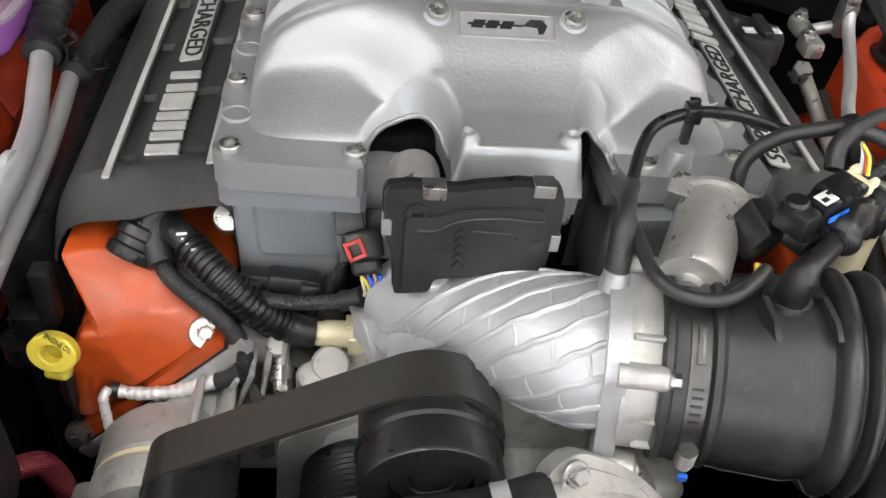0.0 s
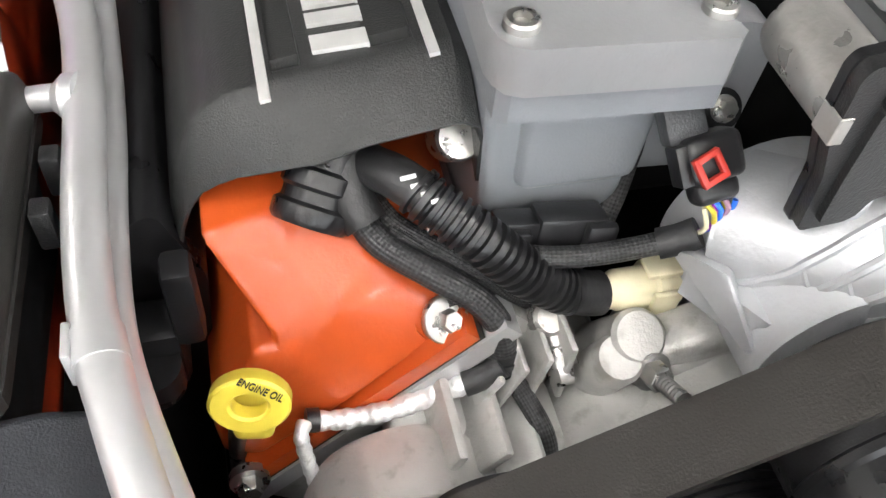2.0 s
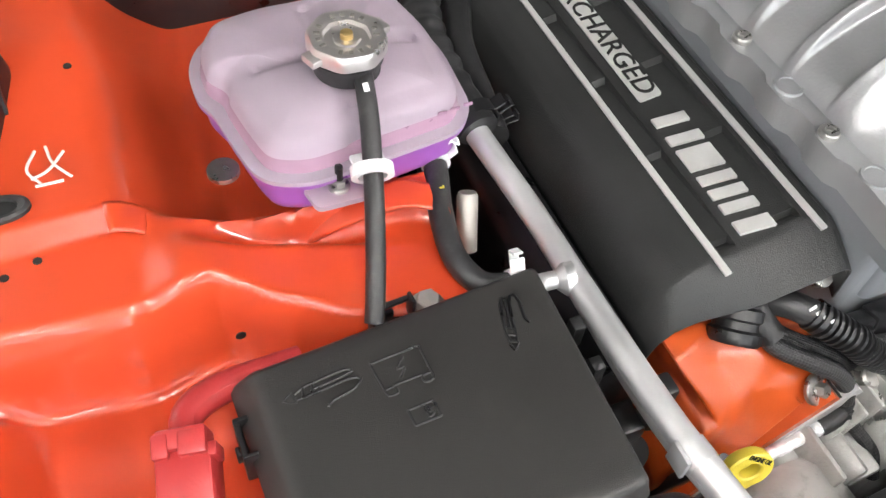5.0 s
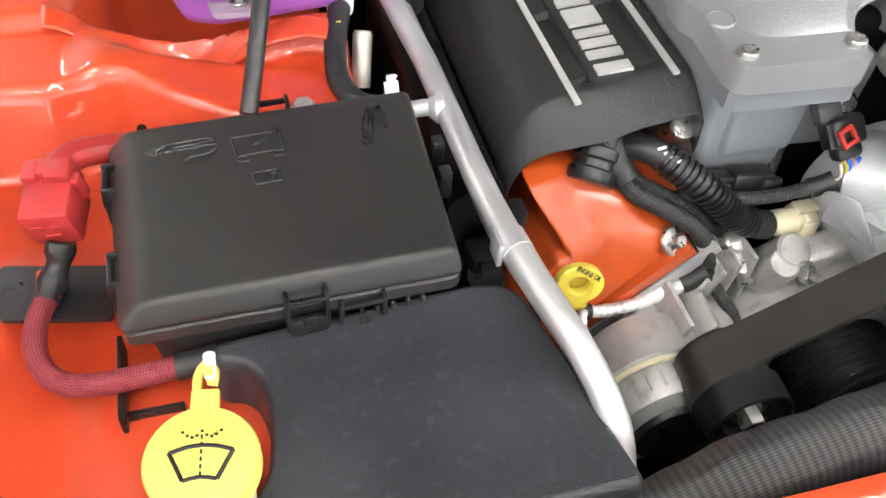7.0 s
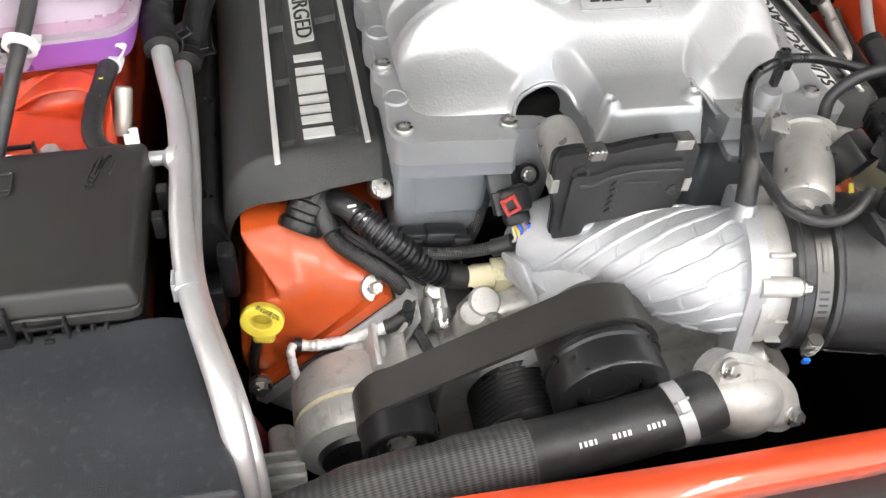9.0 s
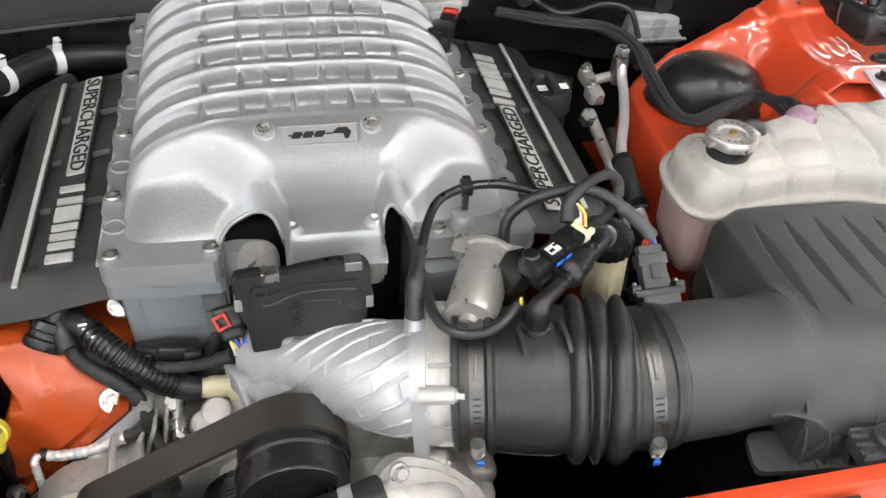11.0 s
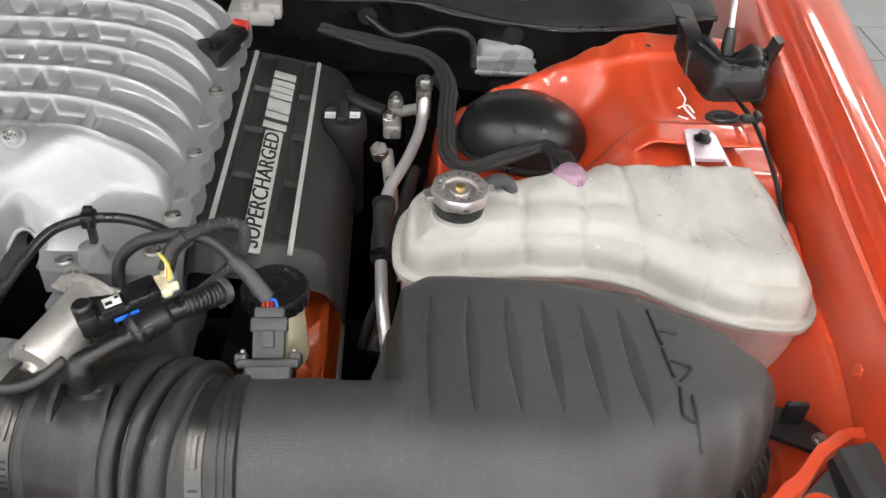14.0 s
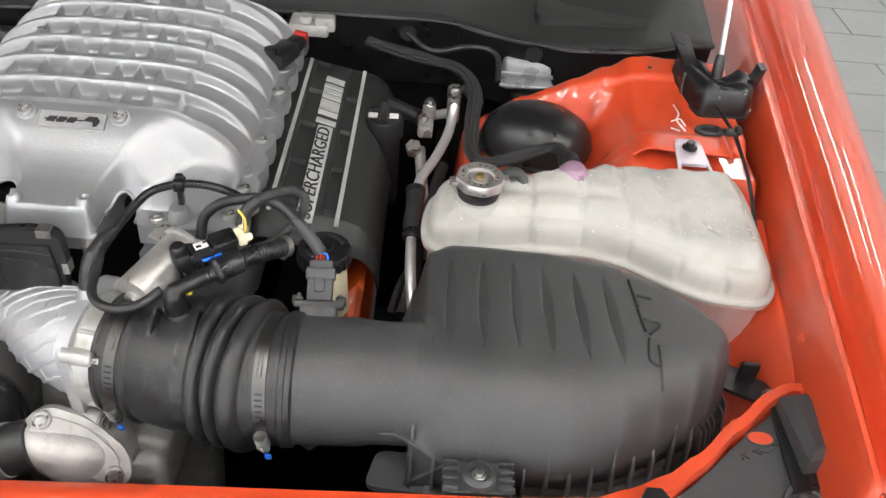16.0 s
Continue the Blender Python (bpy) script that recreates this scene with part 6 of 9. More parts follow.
plug_block("map_sensor", Matrix.Translation((-0.152, 0.535, 0.940)) @ Matrix.Rotation(radians(8), 4, "Y") @ Matrix.Rotation(radians(78), 4, "X"), "black air sensor plugged in on the grey housing", box(-0.030, -0.010, 0.006, 0.014, 0.004, 0.014, 0.001))
ts = thing("temperature_sensor", (-0.095, 0.51, 0.985), "black sensor plug with a red square lock on the elbow", "sensor")
mt = Matrix.Translation((-0.100, 0.512, 0.996)) @ Matrix.Rotation(radians(50), 4, "X") @ Matrix.Rotation(radians(10), 4, "Z")
part("body", moved(box(0.004, 0.002, 0.006, 0.030, 0.024, 0.020, 0.005, 3), mt), SMOOTH, ts)
part("sensor_head", moved(box(-0.004, 0.026, 0.002, 0.022, 0.030, 0.012, 0.003), mt), CHARCOAL, ts)
part("plug", moved(box(0.004, -0.014, 0.004, 0.024, 0.014, 0.015, 0.005, 3), mt), SMOOTH, ts)
part("guide", moved(box(-0.012, 0.002, 0.008, 0.007, 0.020, 0.012, 0.001), mt), SMOOTH, ts)
for k, mt4 in enumerate((YELLOW, BLUE, TANK_TINT)):
    part("wire", tube([mt @ Vector((-0.002 + 0.005 * k, -0.019, 0.004)), mt @ Vector((0.002 + 0.004 * k, -0.026, 0.005)), mt @ Vector((0.004 + 0.001 * k, -0.034, -0.002))], 0.0014, 8), mt4, ts, "thin coloured wire")
part("lock", moved(shift(joined(box(-0.0062, 0, 0.019, 0.0036, 0.017, 0.004, 0.0008), box(0.0062, 0, 0.019, 0.0036, 0.017, 0.004, 0.0008), box(0, 0.0066, 0.019, 0.016, 0.0036, 0.004, 0.0008), box(0, -0.0066, 0.019, 0.016, 0.0036, 0.004, 0.0008)), -0.003, 0, 0), mt @ Matrix.Rotation(radians(14), 4, "Z") @ Matrix.Diagonal((0.9, 0.9, 1, 1))), REDCLIP, ts, "red square lock")
part("ear", moved(joined(lathe([(0, 0), (0.011, 0), (0.011, 0.006), (0, 0.006)], 20), box(-0.010, 0, 0.003, 0.022, 0.018, 0.006, 0.001)), Matrix.Translation((-0.074, 0.545, 0.998)) @ Matrix.Rotation(radians(55), 4, "X")), SMOOTH, ts)
bolt(BOLT, (-0.074, 0.540, 1.002), (0, -0.8, 0.57), ts, 0.85)
part("adapter", prism(rounded([(-0.128, 0.95), (-0.05, 0.945), (-0.045, 1.04), (-0.10, 1.045), (-0.125, 1.01)], 0.02), 0.556, 0.59, 0.008, 3, "y"), ELBOW, inlet, "cast adapter behind the sensor")
dip = thing("dipstick", (-0.327, 0.465, 0.80), "yellow ring-handled engine oil dipstick", "dipstick")
md = aim((-0.324, 0.462, 0.928), (-0.15, -0.93, 0.34))
part("handle", joined(moved(joined(*[lathe([(0.0095, -0.005), (0.0175, -0.005), (0.0190, -0.003), (0.0190, 0.004), (0.0175, 0.0055), (0.0100, 0.0055), (0.0085, 0.004), (0.0085, -0.004), (0.0095, -0.005)], 40)]), md @ Matrix.Diagonal((1.0, 0.85, 1, 1))), moved(joined(box(0, -0.018, -0.006, 0.020, 0.016, 0.014, 0.005, 3)), md)), YELLOW, dip, "yellow moulded ring handle", 40)
part("lettering", words("ENGINE OIL", 0.0062, 0.0003, md @ Matrix.Rotation(radians(-30), 4, "Z") @ Matrix.Translation((0.0, 0.0118, 0.0058)), 0, 0.022), BLACK_INK, dip, "black printed words", 0)
part("tube", tube([(-0.327, 0.476, 0.912), (-0.330, 0.486, 0.88), (-0.338, 0.50, 0.82), (-0.345, 0.52, 0.72)], 0.0055, 12), SMOOTH, dip)
shield = thing("manifold_shield", (-0.36, 0.56, 0.8), "black plastic shield beside the valve cover", "shield")
part("panel", prism(rounded([(-0.395, 0.62), (-0.362, 0.60), (-0.350, 0.78), (-0.340, 0.90), (-0.36, 0.955), (-0.40, 0.93)], 0.01), 0.56, 0.9, 0.006, 2, "y"), SMOOTH, shield)
part("bracket", joined(box(-0.372, 0.54, 0.87, 0.03, 0.03, 0.05, 0.006), box(-0.352, 0.535, 0.915, 0.016, 0.02, 0.06, 0.004), shift(lathe([(0, 0), (0.016, 0), (0.016, 0.02), (0, 0.02)], 20), -0.375, 0.52, 0.86)), SMOOTH, shield)
# ---- fuse box side of the bay ----
TOPQ = [(-0.628, 0.453), (-0.426, 0.464), (-0.420, 0.637), (-0.632, 0.616)]


def tilted(r, dz=0.0):
    return [(x, y, z + 0.004 * (-0.53 - x) / 0.1 + dz) for x, y, z in r]


def quad_ring(z, grow, left, r=0.010):
    x0 = [(-left - grow, -grow), (grow, -grow), (grow, grow), (-left - grow, grow)]
    pts = [(p[0] + d[0], p[1] + d[1]) for p, d in zip(TOPQ, x0)]
    return tilted([(x, y, z) for x, y in rounded(pts, r, 4)])


fuse = thing("fuse_box", (-0.535, 0.545, 0.87), "black plastic fuse box with moulded symbols and snap latches", "fuse box")
part("lid", loft([quad_ring(0.9720, 0.0065, 0.0125, 0.008), quad_ring(0.9745, 0.0070, 0.0130, 0.008), quad_ring(0.9765, 0.0064, 0.0120, 0.008), quad_ring(0.9890, 0.0034, 0.0052, 0.006), quad_ring(0.9920, 0.0016, 0.0022, 0.005), quad_ring(0.9932, 0.0, 0.0, 0.006), quad_ring(0.9937, -0.0018, -0.0018, 0.006), quad_ring(0.9935, -0.012, -0.012, 0.006)]), FUSELID, fuse, "brown-black grained lid with bevelled edges", 28)
part("seam", loft([quad_ring(0.9690, 0.0030, 0.0090), quad_ring(0.9721, 0.0030, 0.0090)]), DARK, fuse)
part("rim", loft([quad_ring(0.9560, 0.0050, 0.0105), quad_ring(0.9580, 0.0066, 0.0126), quad_ring(0.9676, 0.0066, 0.0126), quad_ring(0.9692, 0.0050, 0.0110)]), FUSELID, fuse, "", 18)
part("base", loft([quad_ring(0.855, -0.014, -0.002), quad_ring(0.870, -0.008, 0.004), quad_ring(0.940, -0.003, 0.008), quad_ring(0.9562, 0.0030, 0.009)]), PLASTIC, fuse, "", 28)


def latch(x, y, z, rz, w=0.030):
    m = pose(x, y, z, 0, 0, rz)
    c = part("latch", moved(joined(box(-w / 2, 0, 0, 0.003, 0.010, 0.034, 0.001), box(w / 2, 0, 0, 0.003, 0.010, 0.034, 0.001), box(0, -0.002, -0.014, w, 0.006, 0.014, 0.0015), box(0, -0.003, 0.012, w, 0.004, 0.004, 0.001), box(0, -0.006, -0.006, 0.008, 0.004, 0.010, 0.001)), m), SMOOTH, fuse, "snap latch")
    return c


latch(-0.530, 0.4475, 0.970, 3, 0.026)
latch(-0.492, 0.4530, 0.950, 3, 0.030)
latch(-0.530, 0.6400, 0.976, 184)
latch(-0.651, 0.580, 0.972, -90, 0.026)
latch(-0.649, 0.496, 0.968, -90, 0.026)
for k in range(5):
    part("vent_rib", box(-0.492 + 0.011 * k, 0.4575, 0.942, 0.003, 0.008, 0.020, 0.0008), PLASTIC, fuse)
for hx, hy in ((-0.407, 0.555), (-0.404, 0.590)):
    part("side_hook", box(hx, hy, 0.962, 0.010, 0.012, 0.026, 0.002), PLASTIC, fuse)


def symbol(x, y, rz, strokes, s=1.0):
    m = pose(x, y, 0.9938 + 0.04 * (-0.53 - x), 0, 0, rz)
    for st in strokes:
        part("moulded_line", moved(tube([(p[0] * s, p[1] * s, 0) for p in st], 0.0011, 6, 0.003), m), SMOOTH, fuse)


CLIP_ICON = [[(-0.024, 0.000), (-0.017, 0.004), (-0.017, -0.004), (-0.024, 0.0)], [(-0.016, 0.002), (-0.008, 0.005), (0.018, 0.006), (0.022, 0.003), (0.016, 0.002), (-0.006, 0.001)],
             [(-0.016, -0.002), (-0.006, -0.002), (0.018, -0.001), (0.025, -0.004), (0.018, -0.009), (0.004, -0.011), (0.0, -0.014)], [(-0.010, 0.004), (-0.012, -0.003)], [(-0.004, 0.004), (-0.006, -0.003)]]
symbol(-0.598, 0.592, 4, CLIP_ICON, 1.05)
symbol(-0.457, 0.598, 72, CLIP_ICON, 0.95)
symbol(-0.543, 0.588, 4, [[(-0.018, 0.012), (0.018, 0.012)], [(-0.018, 0.012), (-0.017, -0.011)], [(0.018, 0.012), (0.017, -0.011)], [(-0.017, -0.010), (-0.010, -0.010), (-0.010, -0.015), (-0.016, -0.015), (-0.017, -0.010)], [(0.017, -0.010), (0.010, -0.010), (0.010, -0.015), (0.016, -0.015), (0.017, -0.010)], [(-0.010, -0.009), (0.010, -0.009)], [(0.004, 0.008), (-0.003, 0.001), (0.003, 0.001), (-0.004, -0.006)]])
symbol(-0.541, 0.553, 4, [[(-0.009, 0.006), (0.009, 0.006)], [(0.009, 0.006), (0.009, -0.006)], [(0.009, -0.006), (-0.009, -0.006)], [(-0.009, -0.006), (-0.009, 0.006)], [(0.002, -0.004), (0.002, 0.004)], [(0.002, 0.004), (0.006, 0.002), (0.002, 0.0), (0.006, -0.002), (0.002, -0.004)]])

tray = thing("battery_cover", (-0.48, 0.36, 0.83), "black grained plastic cover box notched round the washer neck", "cover box")
NOTCH = [(-0.592, 0.450), (-0.410, 0.463), (-0.388, 0.459), (-0.377, 0.446), (-0.349, 0.292), (-0.430, 0.290), (-0.490, 0.280), (-0.535, 0.275), (-0.606, 0.297), (-0.603, 0.313), (-0.593, 0.321), (-0.578, 0.331), (-0.567, 0.350), (-0.562, 0.378), (-0.562, 0.404), (-0.567, 0.424), (-0.578, 0.435), (-0.592, 0.438)]
np_ = rounded(NOTCH, 0.006, 4)


def inset(poly, d):
    """An outline moved inwards by d."""
    out = []
    k = len(poly)
    sign = 1 if sum(a[0] * b[1] - b[0] * a[1] for a, b in zip(poly, poly[1:] + poly[:1])) > 0 else -1
    for i in range(k):
        a, b, c = (Vector(poly[(i + q) % k]) for q in (-1, 0, 1))
        t = (c - a).normalized()
        out.append((b.x - sign * t.y * d, b.y + sign * t.x * d))
    return out


def tray_ring(d, z):
    return [(x, y, z) for x, y in inset(np_, d)]


g = loft([tray_ring(-0.006, 0.80), tray_ring(-0.005, 0.90), tray_ring(-0.0040, 0.932), tray_ring(-0.0032, 0.9392), tray_ring(-0.0018, 0.9426), tray_ring(0.0002, 0.9450), tray_ring(0.0026, 0.9462), tray_ring(0.0045, 0.9464)])
bm = bmesh.new()
vs = [bm.verts.new(p) for p in g[0]]
for q in g[1]:
    bm.faces.new([vs[i] for i in q])
bmesh.ops.recalc_face_normals(bm, faces=bm.faces)
part("shell", geo(bm), BOXTOP, tray, "", 40)
part("skirt", prism(inset(np_, -0.005), 0.795, 0.815, 0.002), PLASTIC, tray)

wash = thing("washer_filler", (-0.602, 0.32, 0.84), "cream washer filler neck with a bright yellow signed cap", "washer filler")
part("neck", moved(lathe([(0, 0), (0.024, 0), (0.025, 0.10), (0.027, 0.115), (0.027, 0.145), (0, 0.145)], 32), aim((-0.604, 0.341, 0.842), (0.0, 0.0, 1))), CREAM, wash, "cream translucent filler neck")
mw = Matrix.Translation((-0.604, 0.342, 0.9860)) @ Matrix.Rotation(radians(6), 4, "X") @ Matrix.Rotation(radians(-8), 4, "Z") @ Matrix.Scale(1.02, 4)
capw = part("cap", moved(joined(lathe([(0, 0.004), (0.026, 0.004), (0.0305, 0.0028), (0.0318, 0.0), (0.0318, -0.010), (0.0300, -0.011), (0, -0.011)], 48), box(0, -0.034, -0.004, 0.026, 0.016, 0.010, 0.003), box(0, 0.036, -0.002, 0.016, 0.014, 0.006, 0.0015)), mw), PALE_YELLOW, wash, "bright yellow snap cap", 40)
part("strap", moved(joined(tube([(-0.005, 0.040, -0.004), (-0.005, 0.052, -0.002), (0.0, 0.058, 0.002), (0.005, 0.052, 0.004), (0.004, 0.044, 0.002)], 0.003, 10), box(0.003, 0.050, 0.008, 0.006, 0.008, 0.018, 0.002)), mw), PALE_YELLOW, wash, "moulded hinge strap")
part("peg", moved(tube([(0.003, 0.048, 0.006), (0.004, 0.054, 0.020)], 0.0035, 10), mw), WHITE, wash, "white peg")
lines = [tube([(-0.017, 0.0035, 0.0045), (-0.008, 0.0062, 0.0045), (0.0, 0.007, 0.0045), (0.008, 0.0062, 0.0045), (0.017, 0.0035, 0.0045)], 0.0012, 6), tube([(-0.017, 0.0035, 0.0045), (-0.009, -0.0125, 0.0045)], 0.0012, 6), tube([(0.017, 0.0035, 0.0045), (0.009, -0.0125, 0.0045)], 0.0012, 6), tube([(-0.009, -0.0125, 0.0045), (0.0, -0.0108, 0.0045), (0.009, -0.0125, 0.0045)], 0.0012, 6)]
for k in range(-4, 5):
    lines.append(box(k * 0.0026, 0.0155 - 0.0035 * abs(math.sin(k * 0.8)), 0.0043, 0.0016, 0.0012, 0.0008, 0))
for k in range(6):
    lines.append(box(0, 0.012 - 0.0042 * k, 0.0043, 0.0011, 0.0024, 0.0008, 0))
part("screen_sign", moved(joined(*lines), mw), BLACK_INK, capw, "black windscreen-wash sign", 40)

term = thing("terminal_cover", (-0.69, 0.56, 0.95), "red plastic positive terminal cover hooked to the fuse box", "terminal cover")
mt2 = pose(-0.688, 0.578, 0.976, 12, -6, -12) @ Matrix.Scale(0.88, 4)
part("block", moved(joined(box(0, -0.010, 0, 0.040, 0.042, 0.040, 0.004), box(0, 0.016, 0.010, 0.036, 0.016, 0.030, 0.003)), mt2), PINK, term)
part("hook", moved(joined(box(-0.014, 0.012, 0.022, 0.012, 0.018, 0.008, 0.002), box(0.008, 0.012, 0.022, 0.020, 0.018, 0.008, 0.002), box(0.021, 0.006, 0.008, 0.006, 0.010, 0.026, 0.001)), mt2), PINK, term)
part("slot_rib", moved(joined(box(-0.008, -0.0315, 0.006, 0.010, 0.002, 0.004, 0.0006), box(0.008, -0.0315, 0.006, 0.010, 0.002, 0.004, 0.0006), box(0.0, -0.0315, -0.006, 0.012, 0.002, 0.004, 0.0006)), mt2), PINK, term)
part("arm", tube([(-0.686, 0.592, 0.984), (-0.682, 0.608, 0.984), (-0.668, 0.620, 0.980), (-0.645, 0.628, 0.974), (-0.60, 0.634, 0.966)], 0.011, 14, flat=0.8), PINK, term, "curved red arm")
batt = thing("battery_cable", (-0.68, 0.48, 0.90), "thick battery cable in a red braided sleeve with black tape", "cable")
part("tape_wrap", tube([(-0.690, 0.556, 0.955), (-0.695, 0.547, 0.942), (-0.701, 0.538, 0.933), (-0.706, 0.524, 0.929)], lambda s, t: 0.0095 + 0.0015 * math.sin(s * 260), 16), TAPE, batt, "crumpled black tape")
cp = [(-0.703, 0.532, 0.930), (-0.711, 0.511, 0.928), (-0.713, 0.489, 0.926), (-0.706, 0.466, 0.925), (-0.690, 0.452, 0.925), (-0.668, 0.447, 0.927), (-0.640, 0.446, 0.930), (-0.616, 0.447, 0.932)]
part("sleeve", tube(cp, 0.0082, 18), BRAID_RED, batt, "red braided sleeve")
part("tape_wrap", tube([(-0.620, 0.447, 0.931), (-0.606, 0.447, 0.932), (-0.592, 0.448, 0.933)], 0.0098, 16), TAPE, batt)
part("sleeve", tube([(-0.594, 0.448, 0.933), (-0.565, 0.450, 0.931), (-0.53, 0.452, 0.925), (-0.48, 0.452, 0.915)], 0.0078, 16), BRAID_RED, batt)
cable2 = thing("battery_cable", (-0.36, 0.47, 0.74), "red braided cable running down beside the valve cover", "cable")
part("sleeve", tube([(-0.42, 0.452, 0.80), (-0.40, 0.445, 0.788), (-0.378, 0.452, 0.792), (-0.362, 0.462, 0.785), (-0.352, 0.462, 0.765), (-0.340, 0.452, 0.745), (-0.32, 0.44, 0.735)], 0.0105, 16), BRAID_RED, cable2)
brk = thing("mount_bracket", (-0.715, 0.545, 0.91), "flat black steel bracket with a slot", "bracket")
part("plate", prism(rounded([(-0.742, 0.572), (-0.662, 0.556), (-0.662, 0.505), (-0.740, 0.520)], 0.006), 0.918, 0.922, 0.001), SMOOTH, brk)
part("slot", prism(rounded([(-0.716, 0.562), (-0.709, 0.561), (-0.708, 0.535), (-0.715, 0.536)], 0.003), 0.9221, 0.9226, 0), RED, brk, "slot showing the red wing below")
part("leg", joined(box(-0.660, 0.46, 0.885, 0.004, 0.07, 0.06, 0.001), box(-0.640, 0.435, 0.88, 0.04, 0.004, 0.05, 0.001)), SMOOTH, brk)

# ---- aluminium coolant pipes ----
pipes = thing("coolant_pipes", (-0.3810, 0.5480, 0.7930), "pair of welded bare aluminium coolant pipes with a side branch", "pipe")
main = [(-0.4080, 0.7930, 0.9990), (-0.4000, 0.7430, 0.9900), (-0.3910, 0.6880, 0.9800), (-0.3875, 0.6280, 0.9760), (-0.3860, 0.5480, 0.9770), (-0.3820, 0.4880, 0.9760), (-0.3730, 0.4380, 0.9720), (-0.3580, 0.3780, 0.9610), (-0.3490, 0.3380, 0.9410), (-0.3460, 0.3160, 0.9080), (-0.3460, 0.3030, 0.8630), (-0.3460, 0.2960, 0.7930)]
part("upper_pipe", tube(main, lambda s, t: 0.0104 + 0.0006 * hump(s, 0.335, 0.02), 22), ALU, pipes, "", 60)
low = [(-0.3880, 0.7980, 0.9680), (-0.3840, 0.7380, 0.9630), (-0.3810, 0.6780, 0.9580), (-0.3795, 0.6180, 0.9550), (-0.3780, 0.5480, 0.9540), (-0.3720, 0.4930, 0.9540), (-0.3620, 0.4480, 0.9510), (-0.3450, 0.3880, 0.9380), (-0.3350, 0.3480, 0.9180), (-0.3310, 0.3230, 0.8830), (-0.3310, 0.3080, 0.8130)]
part("lower_pipe", tube([(x - 0.006 * sstep(0.60, 0.45, y), y, z) for x, y, z in low], 0.0088, 20), ALU, pipes, "", 60)
part("branch", tube([(-0.3890, 0.6260, 0.9770), (-0.4030, 0.6300, 0.9750), (-0.4210, 0.6340, 0.9710), (-0.4360, 0.6380, 0.9680)], 0.0072, 18), ALU, pipes, "welded side branch")
part("weld", moved(lathe([(0.0065, -0.006), (0.0135, -0.004), (0.0130, 0.003), (0.0075, 0.009)], 20), aim((-0.3930, 0.6270, 0.9760), (-1, 0.2, -0.1))), ALU, pipes, "rough weld bead")
part("clamp_band", joined(moved(lathe([(0.0104, -0.008), (0.0118, -0.008), (0.0118, 0.008), (0.0104, 0.008)], 22), aim((-0.3795, 0.4700, 0.9750), (0.15, -1, -0.05))), box(-0.391, 0.472, 0.972, 0.004, 0.018, 0.022, 0.001)), ALU, pipes, "silver clamp band")
rub = thing("coolant_hose", (-0.38, 0.93, 0.97), "thick black corrugated coolant hose running to the firewall", "hose")
part("hose", tube([(-0.404, 0.772, 0.9995), (-0.410, 0.83, 1.01), (-0.408, 0.885, 1.018), (-0.392, 0.935, 1.02), (-0.366, 0.985, 1.015), (-0.325, 1.030, 1.01), (-0.27, 1.055, 1.0), (-0.20, 1.07, 0.99)], lambda s, t: 0.0175 + 0.0012 * math.sin(s * 300) * sstep(0.02, 0.06, s) * sstep(0.20, 0.15, s), 24, 0.002), RUBBER, rub, "", 60)
part("hose", tube([(-0.382, 0.785, 0.972), (-0.375, 0.83, 0.975), (-0.365, 0.90, 0.98), (-0.34, 0.96, 0.985), (-0.30, 1.01, 0.985)], 0.015, 20), RUBBER, rub)
part("hose", tube([(-0.385, 0.955, 1.018), (-0.42, 0.985, 1.02), (-0.47, 0.995, 1.02), (-0.52, 1.0, 1.015)], 0.0145, 20), RUBBER, rub)
spring_clamp((-0.374, 0.972, 1.016), (0.55, 0.8, -0.1), 0.0185, WHITE, None, (-0.2, -0.4, 1), "white spring clamp on a black coolant hose")
spring_clamp((-0.318, 1.033, 1.009), (0.85, 0.5, -0.1), 0.0185, WHITE, None, (-0.2, -0.4, 1), "white spring clamp on a black coolant hose")
spring_clamp((-0.400, 0.972, 1.0185), (-0.9, 0.4, 0.0), 0.0152, WHITE, None, (-0.2, -0.4, 1), "white spring clamp on a black coolant hose")
spring_clamp((-0.402, 0.785, 1.000), (0.05, -1, -0.15), 0.0182, SMOOTH, None, (0.9, 0.1, 0.6), "black spring clamp on a coolant hose")
spring_clamp((-0.383, 0.80, 0.974), (0.05, -1, -0.1), 0.0155, SMOOTH, None, (0.9, 0.1, 0.2), "black spring clamp on a coolant hose")

# ---- purple coolant tank ----
ptank = thing("coolant_tank", (-0.515, 0.81, 0.98), "milky plastic coolant tank half full of purple coolant", "coolant tank")
SEAM = rounded([(-0.612, 0.865), (-0.612, 0.830), (-0.604, 0.812), (-0.598, 0.772), (-0.590, 0.738), (-0.560, 0.726), (-0.522, 0.731), (-0.490, 0.735), (-0.440, 0.742), (-0.424, 0.762), (-0.420, 0.83), (-0.434, 0.895), (-0.47, 0.905), (-0.555, 0.905), (-0.595, 0.895)], 0.02, 4)


def tank_ring(poly, d, z):
    return [(x, y, z) for x, y in inset(poly, d)]


def groove_at(x, y):
    """How deep the valley between two lobes is at a place on the tank's outline."""
    return max(hump(x, -0.517, 0.014) * sstep(0.78, 0.75, y), 0.8 * hump(y, 0.818, 0.016) * sstep(-0.56, -0.59, x))


